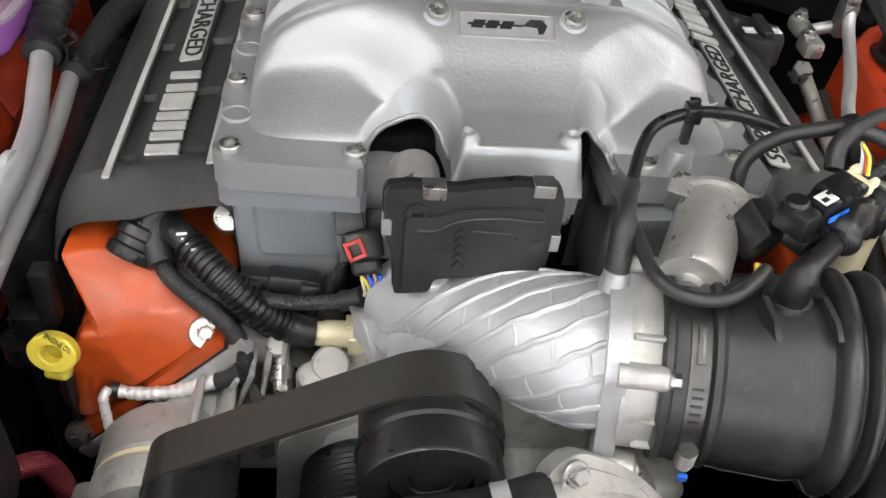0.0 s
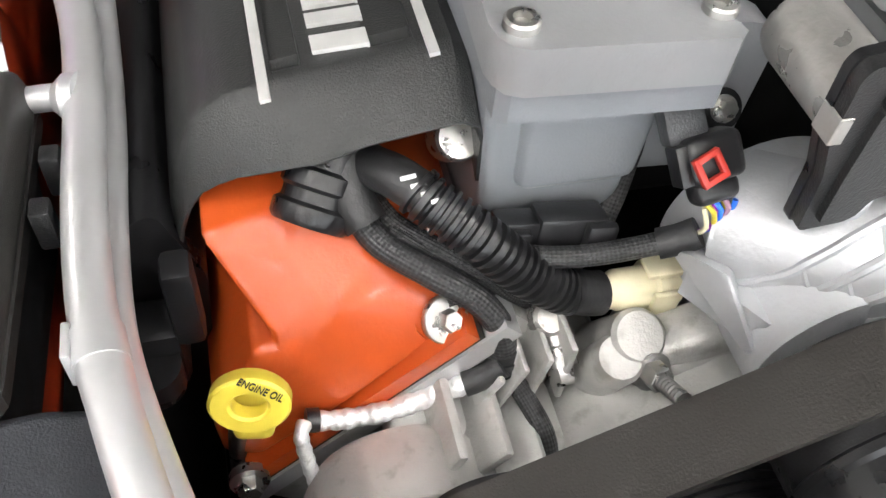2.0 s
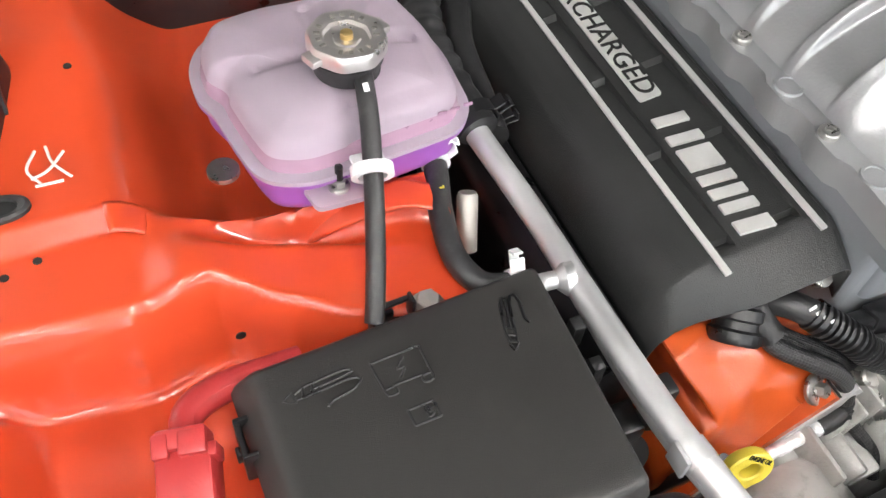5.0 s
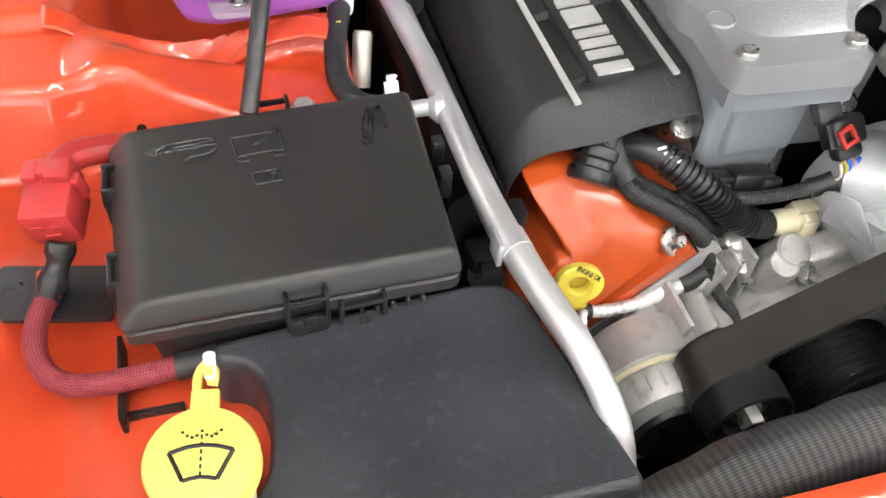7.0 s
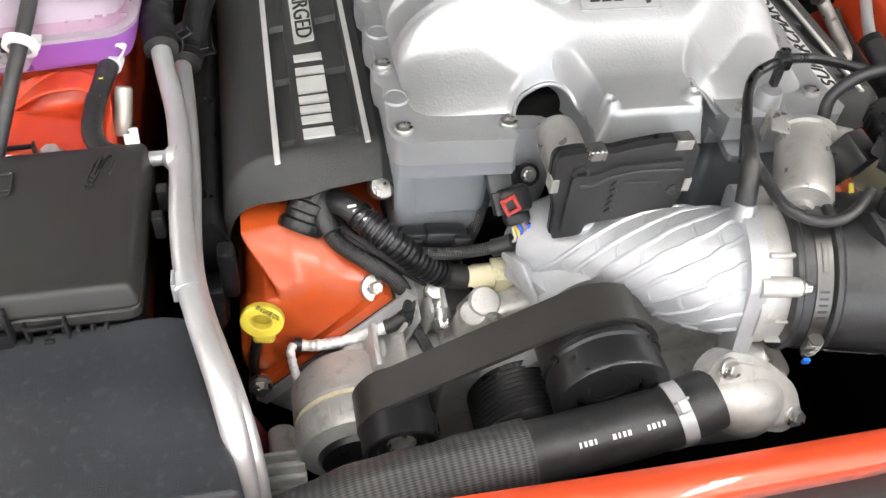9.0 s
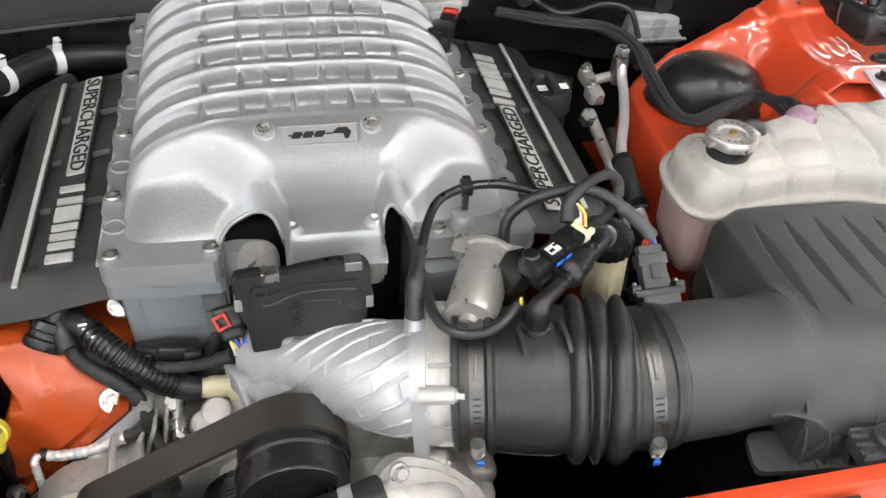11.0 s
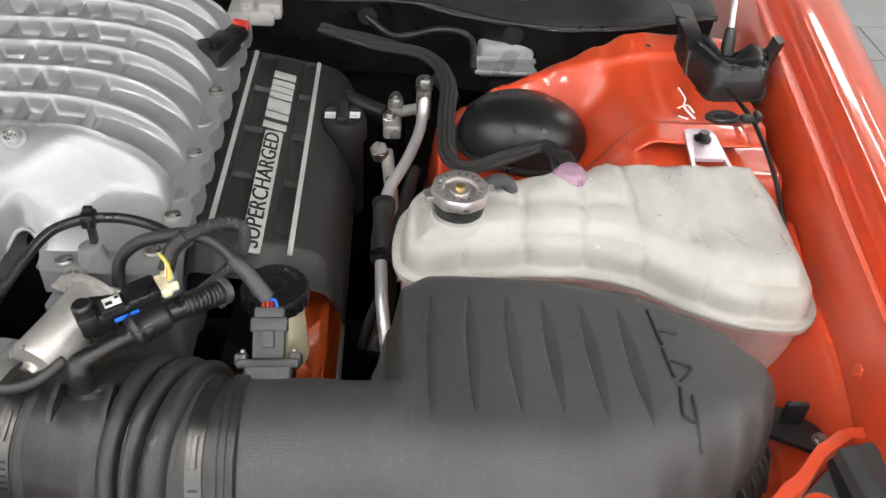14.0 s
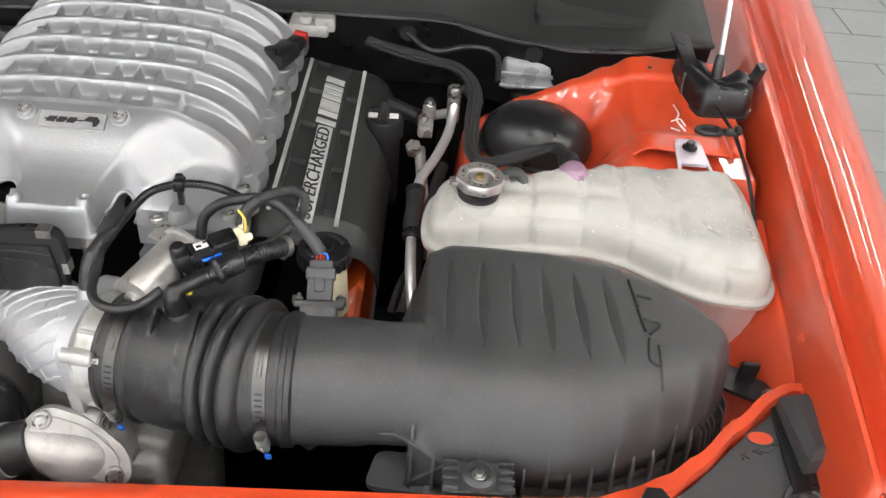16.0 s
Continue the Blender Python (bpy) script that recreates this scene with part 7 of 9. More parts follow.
def lobed_shell(poly, rows, n_in=24):
    """Side rings pinched at the valleys, then a pillowed top closing to the middle."""
    pin = [groove_at(x, y) for x, y in poly]
    rings = []
    for d, z, g in rows:
        a, b = inset(poly, d), inset(poly, d + 0.007)
        rings.append([(p[0] + (q[0] - p[0]) * g * k, p[1] + (q[1] - p[1]) * g * k, z - 0.004 * g * k) for p, q, k in zip(a, b, pin)])
    base = rings[-1]
    cx, cy, zt = -0.515, 0.805, rows[-1][1]
    for i in range(1, n_in + 1):
        k = 1 - i / (n_in + 0.35)
        rings.append([(cx + (x - cx) * k, cy + (y - cy) * k, zt + 0.007 * (1 - k ** 5) - 0.0065 * max(hump(cx + (x - cx) * k, -0.517, 0.012), hump(cy + (y - cy) * k, 0.818, 0.010))) for x, y, z in base])
    return loft(rings)


SEAM = [tuple(p) for p in SEAM]
dense = []
for a, b in zip(SEAM, SEAM[1:] + SEAM[:1]):
    m = max(1, int(math.hypot(b[0] - a[0], b[1] - a[1]) / 0.004))
    dense += [(a[0] + (b[0] - a[0]) * q / m, a[1] + (b[1] - a[1]) * q / m) for q in range(m)]
SEAM = dense
part("side_wall", lobed_shell(SEAM, [(0.005, 1.0425, 0.4), (0.006, 1.048, 0.8), (0.0075, 1.0545, 1.0)], 2), TANK_TINT, ptank, "side wall tinted pink by the coolant", 60)
part("seam_flange", lobed_shell(SEAM, [(-0.0035, 1.038, 0), (-0.0035, 1.042, 0), (0.0045, 1.0427, 0.3)], 2), TANK_PINK, ptank, "", 40)
part("upper_shell", lobed_shell(SEAM, [(0.0073, 1.0540, 1.0), (0.0085, 1.0600, 1.0), (0.0115, 1.0655, 1.0), (0.0165, 1.0690, 1.0), (0.024, 1.0705, 1.0)]), TANK_PINK, ptank, "milky lavender lobed upper shell", 60)
part("lower_shell", loft([tank_ring(SEAM, 0.016, 0.998), tank_ring(SEAM, 0.008, 1.003), tank_ring(SEAM, 0.004, 1.012), tank_ring(SEAM, 0.003, 1.034), tank_ring(SEAM, -0.003, 1.0345), tank_ring(SEAM, -0.0035, 1.0378)]), TANK_PURPLE, ptank, "lower shell tinted purple by the coolant", 60)
part("coolant", loft([tank_ring(SEAM, 0.019, 1.001), tank_ring(SEAM, 0.010, 1.006), tank_ring(SEAM, 0.009, 1.03), tank_ring(SEAM, 0.022, 1.040), tank_ring(SEAM, 0.04, 1.041)]), PURPLE, ptank, "purple coolant inside", 60)
part("bracket", joined(prism(rounded([(-0.566, 0.745), (-0.560, 0.712), (-0.520, 0.712), (-0.515, 0.748)], 0.006), 1.022, 1.027, 0.0015), box(-0.52, 0.73, 1.032, 0.006, 0.03, 0.012, 0.001)), TANK_PINK, ptank)
bolt(BOLT, (-0.539, 0.727, 1.027), (0, 0, 1), ptank, 0.95)
part("stud", shift(lathe([(0, 0), (0.003, 0), (0.003, 0.014), (0, 0.015)], 12), -0.539, 0.727, 1.034), SMOOTH, ptank)
part("hose_loop", joined(moved(lathe([(0.0105, -0.004), (0.0155, -0.004), (0.0155, 0.004), (0.0105, 0.004), (0.0105, -0.004)], 28), aim((-0.519, 0.713, 1.050), (-0.15, -0.75, -0.35))), box(-0.516, 0.726, 1.044, 0.024, 0.022, 0.004, 0.001)), WHITE, ptank, "pale loop that holds the hose")
part("foot", shift(lathe([(0, 0), (0.012, 0), (0.012, 0.004), (0, 0.004)], 18), -0.612, 0.775, 1.018), STEEL, ptank)
for k in range(3):
    part("print_bar", box(-0.452 + 0.011 * k, 0.7465 + 0.0015 * k, 1.056, 0.007, 0.0012, 0.0025, 0), TANK_TINT, ptank, "faint print bar", 0)


def pressure_cap(tank, x, y, z, r, label, tilt=0):
    m = pose(x, y, z, 0, 0, tilt)
    t = part("pressure_cap", moved(lathe([(0, 0.021), (r * 0.90, 0.021), (r * 1.0, 0.018), (r * 1.0, 0.027), (r * 0.95, 0.030), (r * 0.86, 0.0305), (r * 0.60, 0.0285), (r * 0.56, 0.0255), (r * 0.34, 0.0252), (r * 0.33, 0.027), (0, 0.027)], 72, lobes=8, lobe=0.022), m), CAPSTEEL, tank, label, 30)
    part("neck", moved(lathe([(0, 0), (r * 0.86, 0), (r * 0.86, 0.010), (r * 0.93, 0.011), (r * 0.93, 0.015), (r * 0.80, 0.016), (r * 0.80, 0.022), (0, 0.022)], 36), m), RUBBER, t, "black rubber-lined neck")
    for s in (1, -1):
        part("ear", moved(box(s * r * 1.02, 0, 0.022, 0.012, r * 0.5, 0.006, 0.0015), m), CAPSTEEL, t)
    part("centre_rivet", moved(lathe([(0, 0.026), (r * 0.17, 0.026), (r * 0.16, 0.031), (r * 0.1, 0.032), (0, 0.0318)], 20), m), BRASS, t, "brass rivet")
    part("print_bar", moved(joined(*[moved(box(r * 0.74, 0, 0.0298, r * 0.16, r * 0.10, 0.0006, 0), Matrix.Rotation(radians(a), 4, "Z")) for a in range(0, 360, 20) if a % 100]), m), GASKET, t, "stamped print bars round the rim", 0)
    return t


pressure_cap(ptank, -0.510, 0.792, 1.078, 0.0285, "pressed steel cap with a scalloped rim", 20)
over = thing("overflow_hose", (-0.53, 0.68, 0.99), "straight black overflow hose from the tank's neck", "hose")
part("hose", tube([(-0.505, 0.772, 1.086), (-0.510, 0.745, 1.072), (-0.517, 0.718, 1.055), (-0.526, 0.688, 1.036), (-0.537, 0.655, 1.010), (-0.546, 0.632, 0.988)], 0.0072, 16), RUBBER, over, "", 60)
part("paint_mark", box(-0.508, 0.757, 1.0875, 0.004, 0.006, 0.001, 0, 1, Matrix.Rotation(radians(35), 4, "X")), WHITE_INK, over, "white paint dot")
link = thing("bypass_hose", (-0.455, 0.68, 0.97), "short bent black hose from the tank to the aluminium pipe", "hose")
part("hose", tube([(-0.449, 0.765, 1.004), (-0.456, 0.738, 0.998), (-0.465, 0.705, 0.990), (-0.468, 0.670, 0.982), (-0.458, 0.645, 0.977), (-0.438, 0.638, 0.974), (-0.424, 0.637, 0.973)], 0.0098, 20), RUBBER, link, "", 60)
part("paint_mark", box(-0.459, 0.722, 1.0035, 0.004, 0.004, 0.001, 0), YELLOW, link, "yellow paint dot")
spring_clamp((-0.452, 0.752, 1.001), (0.2, 1, 0.1), 0.0102, WHITE, None, (0.6, 0, 0.8), "white spring clamp on the bypass hose")
spring_clamp((-0.430, 0.638, 0.9735), (1, 0, 0), 0.0102, WHITE, None, (-0.1, 0.5, 0.85), "white spring clamp on the bypass hose")
stub2 = thing("weld_stud", (-0.443, 0.715, 0.96), "silver stud on the edge of the strut tower", "stud")
part("body", moved(lathe([(0, 0), (0.0085, 0), (0.0085, 0.045), (0.007, 0.048), (0, 0.048)], 18), aim((-0.446, 0.692, 0.955), (0.15, 0.5, 0.85))), GASKET, stub2)
nut = thing("flange_nut", (-0.5, 0.632, 0.95), "dull steel flange nut on the red inner wing", "nut")
part("washer", shift(lathe([(0, 0), (0.014, 0), (0.013, 0.003), (0, 0.003)], 20), -0.502, 0.640, 0.974), DULL, nut)
part("hexagon", shift(hexagon(0.009, 0.010), -0.502, 0.640, 0.977), DULL, nut)

chalk = thing("chalk_mark", (-0.728, 0.835, 1.0), "white grease pencil marks on the red inner wing", "chalk mark")
for stroke in ([(-0.738, 0.858), (-0.746, 0.840), (-0.738, 0.824)], [(-0.718, 0.852), (-0.731, 0.836), (-0.744, 0.830)], [(-0.730, 0.860), (-0.727, 0.842), (-0.716, 0.824)], [(-0.742, 0.822), (-0.722, 0.822)]):
    part("stroke", tube([(x, y, apron_z(-x, y) + 0.0006) for x, y in stroke], 0.0012, 6, 0.003), WHITE_INK, chalk)
chalk2 = thing("chalk_mark", (0.744, 0.83, 1.075), "white grease pencil marks on the red strut tower", "chalk mark")
for stroke in ([(0.744, 0.864), (0.7475, 0.842), (0.742, 0.824), (0.750, 0.802)], [(0.734, 0.822), (0.747, 0.828), (0.752, 0.814)], [(0.731, 0.807), (0.742, 0.801)]):
    part("stroke", tube([(x, y, apron_z(x, y) + 0.0733 + 0.004 * hump(x, 0.742, 0.022) * hump(y, 0.845, 0.05)) for x, y in stroke], 0.0012, 6, 0.003), WHITE_INK, chalk2)
# ---- air box side of the bay ----
airbox = thing("air_box", (0.55, 0.40, 0.93), "black plastic air filter box with slotted lid and round outlet duct", "air box")


def air_top(x):
    """Back and front edge of the lid at x; the outlet duct is the narrow part."""
    yb = interp(x, [(0.33, 0.424), (0.378, 0.426), (0.388, 0.462), (0.398, 0.508), (0.412, 0.532), (0.435, 0.541), (0.533, 0.534), (0.60, 0.523), (0.632, 0.514), (0.66, 0.500), (0.69, 0.482), (0.712, 0.460), (0.726, 0.442), (0.733, 0.428)])
    yf = interp(x, [(0.33, 0.306), (0.385, 0.304), (0.41, 0.292), (0.45, 0.285), (0.55, 0.281), (0.60, 0.295), (0.638, 0.314), (0.676, 0.337), (0.70, 0.357), (0.722, 0.382), (0.733, 0.404)])
    return yb, yf


X0, X1 = 0.372, 0.732
LOUVRES = ((0.435, 0.433, 0.499, 0.362), (0.468, 0.467, 0.500, 0.364), (0.501, 0.502, 0.499, 0.364), (0.5325, 0.535, 0.496, 0.362), (0.5655, 0.5695, 0.489, 0.358), (0.5985, 0.603, 0.486, 0.352))


def louvre_cut(x, y):
    """Depth of the tapered grooves pressed into the lid: a steep flank and a long one."""
    for xa, xb, ya, yb in LOUVRES:
        u = (y - ya) / (yb - ya)
        if 0 < u < 1:
            w = 0.0062 * math.sin(math.pi * u ** 0.9) ** 0.8 + 0.0002
            k = (x - xa - (xb - xa) * u) / w
            if abs(k) < 1:
                return 0.0050 * (w / 0.0062) * min(1.0, (1 - k) / 1.45, (k + 1) / 0.55)
    return 0.0


def air_skin(x, y):
    """The lid's skin: a flat plateau with rounded edges that falls to the front, and the round duct that grows out of it."""
    yb, yf = air_top(x)
    top = curve(x, [(0.385, 1.050), (0.41, 1.062), (0.44, 1.069), (0.50, 1.072), (0.60, 1.072), (0.66, 1.069), (0.70, 1.063), (0.732, 1.055)])
    top -= 0.07 * sstep(0.412, 0.388, x)
    t = (y - yf) / max(0.02, yb - yf)
    u = min(1.0, max(0.0, 1 - (y - yf) / (0.080 - 0.040 * sstep(0.62, 0.72, x))))
    top += 0.004 * sstep(1.0, 0.25, t) - 0.100 * (1 - math.sqrt(max(0.0, 1 - u ** 2.2)))
    edge = min((yb - y) * (0.8 if x > 0.62 else 1.0), (X1 - x) + 0.0015)
    q = min(1.0, max(0.0, 1 - edge / 0.024))
    top -= 0.034 * (1 - math.sqrt(max(0.0, 1 - q ** 2.4)))
    r = 0.0600 + 0.0090 * sstep(0.372, 0.46, x)
    d = max(0.0, r * r - (y - AXIS_Y - 0.004) ** 2)
    duct = AXIS_Z + 0.004 * sstep(0.372, 0.44, x) + math.sqrt(d) - 0.12 * sstep(0.40, 0.50, x)
    h = max(0.0, min(1.0, 0.5 + 0.5 * (top - duct) / 0.016))
    return max(duct + (top - duct) * h + 0.016 * h * (1 - h), 0.975)


def air_fn(u, v):
    x = X0 + (X1 - X0) * u
    yb, yf = air_top(x)
    y = yf + (yb - yf) * v
    return (x, y, air_skin(x, y) - louvre_cut(x, y))


part("lid", surface(air_fn, 420, 120), AIRBOX, airbox, "black grained lid", 60, 0.003)


# sides of the lid and the ribbed lower half
def wall(z_low, grow):
    pts = []
    for i in range(31):
        x = 0.402 + 0.328 * i / 30
        pts.append((x, air_top(x)[1] - grow))
    for i in range(31):
        x = 0.730 - 0.328 * i / 30
        pts.append((x, air_top(x)[0] + grow))
    return [(x, y, z_low) for x, y in pts]


def rim_of():
    r = []
    for i in range(31):
        x = 0.402 + 0.328 * i / 30
        r.append((x, air_top(x)[1], air_skin(x, air_top(x)[1]) - 0.0005))
    for i in range(31):
        x = 0.730 - 0.328 * i / 30
        r.append((x, air_top(x)[0], air_skin(x, air_top(x)[0]) - 0.0005))
    return r


part("lid_side", loft([wall(0.962, 0.002), wall(0.968, 0.002), rim_of()], cap=False), AIRBOX, airbox, "", 50)
part("lower_box", loft([wall(0.78, -0.004), wall(0.955, 0.004), wall(0.957, 0.012), wall(0.961, 0.012)]), SMOOTH, airbox, "black ribbed lower half", 40)


def side_rib(x, turn=0.0, h=1.048):
    yf = air_top(x)[1]
    m = Matrix.Translation((x, yf, 0)) @ Matrix.Rotation(radians(turn), 4, "Z")
    part("rib", moved(prism([(-0.013, 0.960), (0.012, 0.960), (0.014, h), (0.008, h - 0.006), (-0.006, 0.99)], -0.0013, 0.0013, 0.0005, 1, "x"), m), AIRBOX, airbox)


for i in range(14):
    side_rib(0.405 + 0.0215 * i, 0, 1.012 if i % 3 else 1.026)
for i in range(7):
    side_rib(0.694 + 0.0058 * i, 40, 1.010)
part("front_ledge", loft([[(x, air_top(x)[1] - 0.016, 0.958) for x in (0.42, 0.50, 0.58, 0.66)] + [(x, air_top(x)[1] + 0.004, 0.958) for x in (0.66, 0.58, 0.50, 0.42)], [(x, air_top(x)[1] - 0.016, 0.965) for x in (0.42, 0.50, 0.58, 0.66)] + [(x, air_top(x)[1] + 0.004, 0.965) for x in (0.66, 0.58, 0.50, 0.42)]]), AIRBOX, airbox, "", 30)
DUCT_R = 0.0635
part("outlet_duct", tube([(0.272, AXIS_Y, AXIS_Z), (0.31, AXIS_Y + 0.001, AXIS_Z), (0.36, AXIS_Y + 0.003, AXIS_Z), (0.42, AXIS_Y + 0.004, AXIS_Z)], lambda s, t: DUCT_R - 0.0025 * sstep(0.07, 0.10, s), 56, 0.006), AIRBOX, airbox, "smooth round outlet duct", 60)
part("duct_collar", moved(lathe([(0.0630, 0), (0.0665, 0.0), (0.0670, 0.002), (0.0670, 0.006), (0.0640, 0.008)], 56), Matrix.Translation((0.283, AXIS_Y, AXIS_Z)) @ Matrix.Rotation(radians(90), 4, "Y")), PLASTIC, airbox)


def mark(points, w=0.0022):
    part("moulded_mark", tube([(x, y, air_skin(x, y) + 0.0010) for x, y in points], w, 6, 0.004), BLACK_INK, airbox, "plain moulded emblem stroke")


for stroke in ([(0.625, 0.483), (0.627, 0.462), (0.6285, 0.441)], [(0.630, 0.459), (0.645, 0.456)], [(0.628, 0.436), (0.630, 0.404)], [(0.631, 0.423), (0.647, 0.416), (0.634, 0.400)],
               [(0.632, 0.393), (0.629, 0.367), (0.639, 0.362)], [(0.640, 0.385), (0.640, 0.366), (0.6415, 0.343)]):
    mark(stroke, 0.0016)
foot = part("mount_foot", joined(prism(rounded([(0.362, 0.282), (0.43, 0.275), (0.44, 0.32), (0.372, 0.325)], 0.012), 0.955, 0.962, 0.002), prism([(0.40, 0.963), (0.44, 0.963), (0.436, 0.995)], 0.284, 0.288, 0.001, 1, "y")), CHARCOAL, airbox)
mbx = (0.468, 0.262)
part("mount_ear", joined(prism(rounded([(mbx[0] - 0.032, mbx[1] - 0.012), (mbx[0] + 0.032, mbx[1] - 0.012), (mbx[0] + 0.030, mbx[1] + 0.022), (mbx[0] - 0.030, mbx[1] + 0.022)], 0.008), 0.992, 1.006, 0.003), *[box(mbx[0] + sx * 0.026, mbx[1] + k * 0.009, 1.008, 0.014, 0.003, 0.008, 0.001) for sx in (-1, 1) for k in (-1, 0, 1, 2)]), CHARCOAL, airbox)
part("grommet", shift(lathe([(0, 0), (0.016, 0), (0.0155, 0.008), (0.011, 0.011), (0.010, 0.006), (0, 0.006)], 28), mbx[0], mbx[1] + 0.003, 1.006), CHARCOAL, airbox, "round rubber mount")
bolt(BOLT, (mbx[0], mbx[1] + 0.003, 1.012), (0, 0, 1), airbox, 0.75)

maf = thing("airflow_sensor", (0.304, 0.43, 1.06), "grey plug on the black airflow sensor of the intake duct", "sensor")
mm = pose(0.302, 0.4225, 1.0560, -50, 0, 2)
part("pedestal", moved(prism(rounded([(-0.019, -0.012), (0.019, -0.012), (0.019, 0.012), (-0.019, 0.012)], 0.004), -0.016, 0.001, 0.002), mm), AIRBOX, maf)
part("base", moved(joined(box(0, 0, 0.004, 0.050, 0.020, 0.008, 0.002), box(-0.022, 0, 0.008, 0.010, 0.016, 0.010, 0.002), box(0.022, 0, 0.008, 0.010, 0.016, 0.010, 0.002)), mm), SMOOTH, maf)
part("plug", moved(joined(box(0, 0.002, 0.020, 0.026, 0.014, 0.024, 0.002), box(0, 0.002, 0.036, 0.030, 0.016, 0.012, 0.002), box(0, -0.006, 0.024, 0.010, 0.004, 0.014, 0.001), box(0, 0.002, 0.045, 0.024, 0.012, 0.010, 0.002)), mm), CHARCOAL, maf, "dark grey plug")
for k, mt3 in enumerate((REDCLIP, ORANGE, PINK, BLUE)):
    part("wire", tube([mm @ Vector((-0.006 + 0.004 * k, 0.002, 0.048)), mm @ Vector((-0.004 + 0.003 * k, -0.004, 0.056)), Vector((0.3010, 0.4560, 1.1020))], 0.0013, 8), mt3, maf, "thin coloured wire")
for sx in (-1, 1):
    bolt(SMALL_BOLT, mm @ Vector((sx * 0.021, 0, 0.0125)), mm.to_3x3() @ Vector((0, 0, 1)), maf, 0.55)

# ---- actuator, hoses and plugs over the bellows ----
act = thing("bypass_actuator", (0.125, 0.44, 1.03), "bare metal vacuum canister with a bracket", "actuator")
a0, a1 = Vector((0.116, 0.412, 1.056)), Vector((0.157, 0.496, 1.068))
part("canister", moved(lathe([(0, 0), (0.009, 0.0), (0.010, 0.006), (0.0225, 0.008), (0.0245, 0.012), (0.0245, 0.082), (0.028, 0.083), (0.028, 0.087), (0, 0.087)], 36), aim(a0, a1 - a0)), DULL, act, "", 40)
part("rod", moved(lathe([(0, -0.016), (0.003, -0.016), (0.003, 0.004), (0, 0.004)], 12), aim(a0, a1 - a0)), STEEL, act)
part("bracket", moved(joined(box(0, 0.0, 0.088, 0.066, 0.030, 0.003, 0.001), box(-0.024, 0.018, 0.080, 0.020, 0.003, 0.020, 0.001), box(0.026, 0.016, 0.082, 0.016, 0.003, 0.024, 0.001), box(0.030, 0, 0.096, 0.012, 0.024, 0.012, 0.002)), aim(a0, a1 - a0)), DULL, act)
part("stay", prism(rounded([(0.095, 0.50), (0.19, 0.505), (0.20, 0.545), (0.10, 0.54)], 0.008), 1.035, 1.042, 0.002), GREY, act)
vhose = thing("vacuum_hose", (0.09, 0.45, 1.05), "black moulded vacuum pipe clipped to the lid with a rubber elbow", "hose")
part("pipe", tube([(0.074, 0.452, 1.080), (0.085, 0.480, 1.092), (0.098, 0.512, 1.102), (0.112, 0.530, 1.109), (0.138, 0.540, 1.113), (0.165, 0.542, 1.113), (0.190, 0.538, 1.110), (0.212, 0.525, 1.110)], 0.0046, 14), SMOOTH, vhose)
part("boot", tube([(0.0700, 0.425, 1.060), (0.0710, 0.432, 1.074), (0.0735, 0.444, 1.088), (0.078, 0.460, 1.094), (0.084, 0.476, 1.093)], lambda s, t: 0.0086 - 0.0024 * sstep(0.028, 0.044, s), 20), RUBBER, vhose, "rubber elbow boot")
part("nipple", moved(lathe([(0, 0), (0.011, 0), (0.009, 0.014), (0, 0.014)], 20), aim((0.0695, 0.420, 1.048), (0.05, 0.3, 0.95))), SILVER, vhose)
part("clip", joined(box(0.139, 0.539, 1.114, 0.012, 0.014, 0.014, 0.002), box(0.139, 0.539, 1.099, 0.006, 0.008, 0.022, 0.001), box(0.139, 0.541, 1.122, 0.008, 0.006, 0.006, 0.001)), SMOOTH, vhose, "plastic clip on the lid")
loop1 = thing("breather_hose", (0.14, 0.44, 1.05), "thick black rubber hose looping over the intake", "hose")
part("hose", tube([(0.0779, 0.4520, 1.0860), (0.0815, 0.4300, 1.0820), (0.0835, 0.4080, 1.0800), (0.0900, 0.3920, 1.0790), (0.1036, 0.3815, 1.0790), (0.1213, 0.3800, 1.0790), (0.1380, 0.3860, 1.0820), (0.1550, 0.3980, 1.0900)], 0.0047, 18), RUBBER, loop1, "", 60)
part("hose", tube([(0.1685, 0.4951, 1.0780), (0.1721, 0.5029, 1.1000), (0.1900, 0.5044, 1.1180), (0.2139, 0.5017, 1.1280), (0.2348, 0.5001, 1.1320), (0.2583, 0.4900, 1.1300), (0.2795, 0.4735, 1.1200), (0.2920, 0.4640, 1.1100), (0.3012, 0.4572, 1.1010)], 0.0056, 18), RUBBER, loop1, "", 60)
loop2 = thing("sensor_loom", (0.24, 0.48, 1.08), "black taped sensor wires looping over the engine cover", "wiring loom")
part("trunk", tube([(0.2225, 0.4836, 1.1280), (0.2335, 0.4899, 1.1380), (0.2510, 0.4996, 1.1420), (0.2690, 0.5075, 1.1400), (0.2784, 0.5045, 1.1320), (0.2752, 0.4942, 1.1180), (0.2606, 0.4868, 1.1020), (0.2418, 0.4836, 1.0850)], 0.0050, 16), BRAID, loop2)
part("grey_sleeve", tube([(0.2720, 0.4795, 1.1225), (0.2795, 0.4735, 1.1200), (0.2920, 0.4640, 1.1100), (0.3005, 0.4576, 1.1016)], 0.0064, 16), CHARCOAL, loop2, "grey heat-shrink sleeve")
part("tape_wrap", tube([(0.2185, 0.4716, 1.1160), (0.2225, 0.4836, 1.1280), (0.2335, 0.4899, 1.1380)], 0.0066, 14), TAPE, loop2)
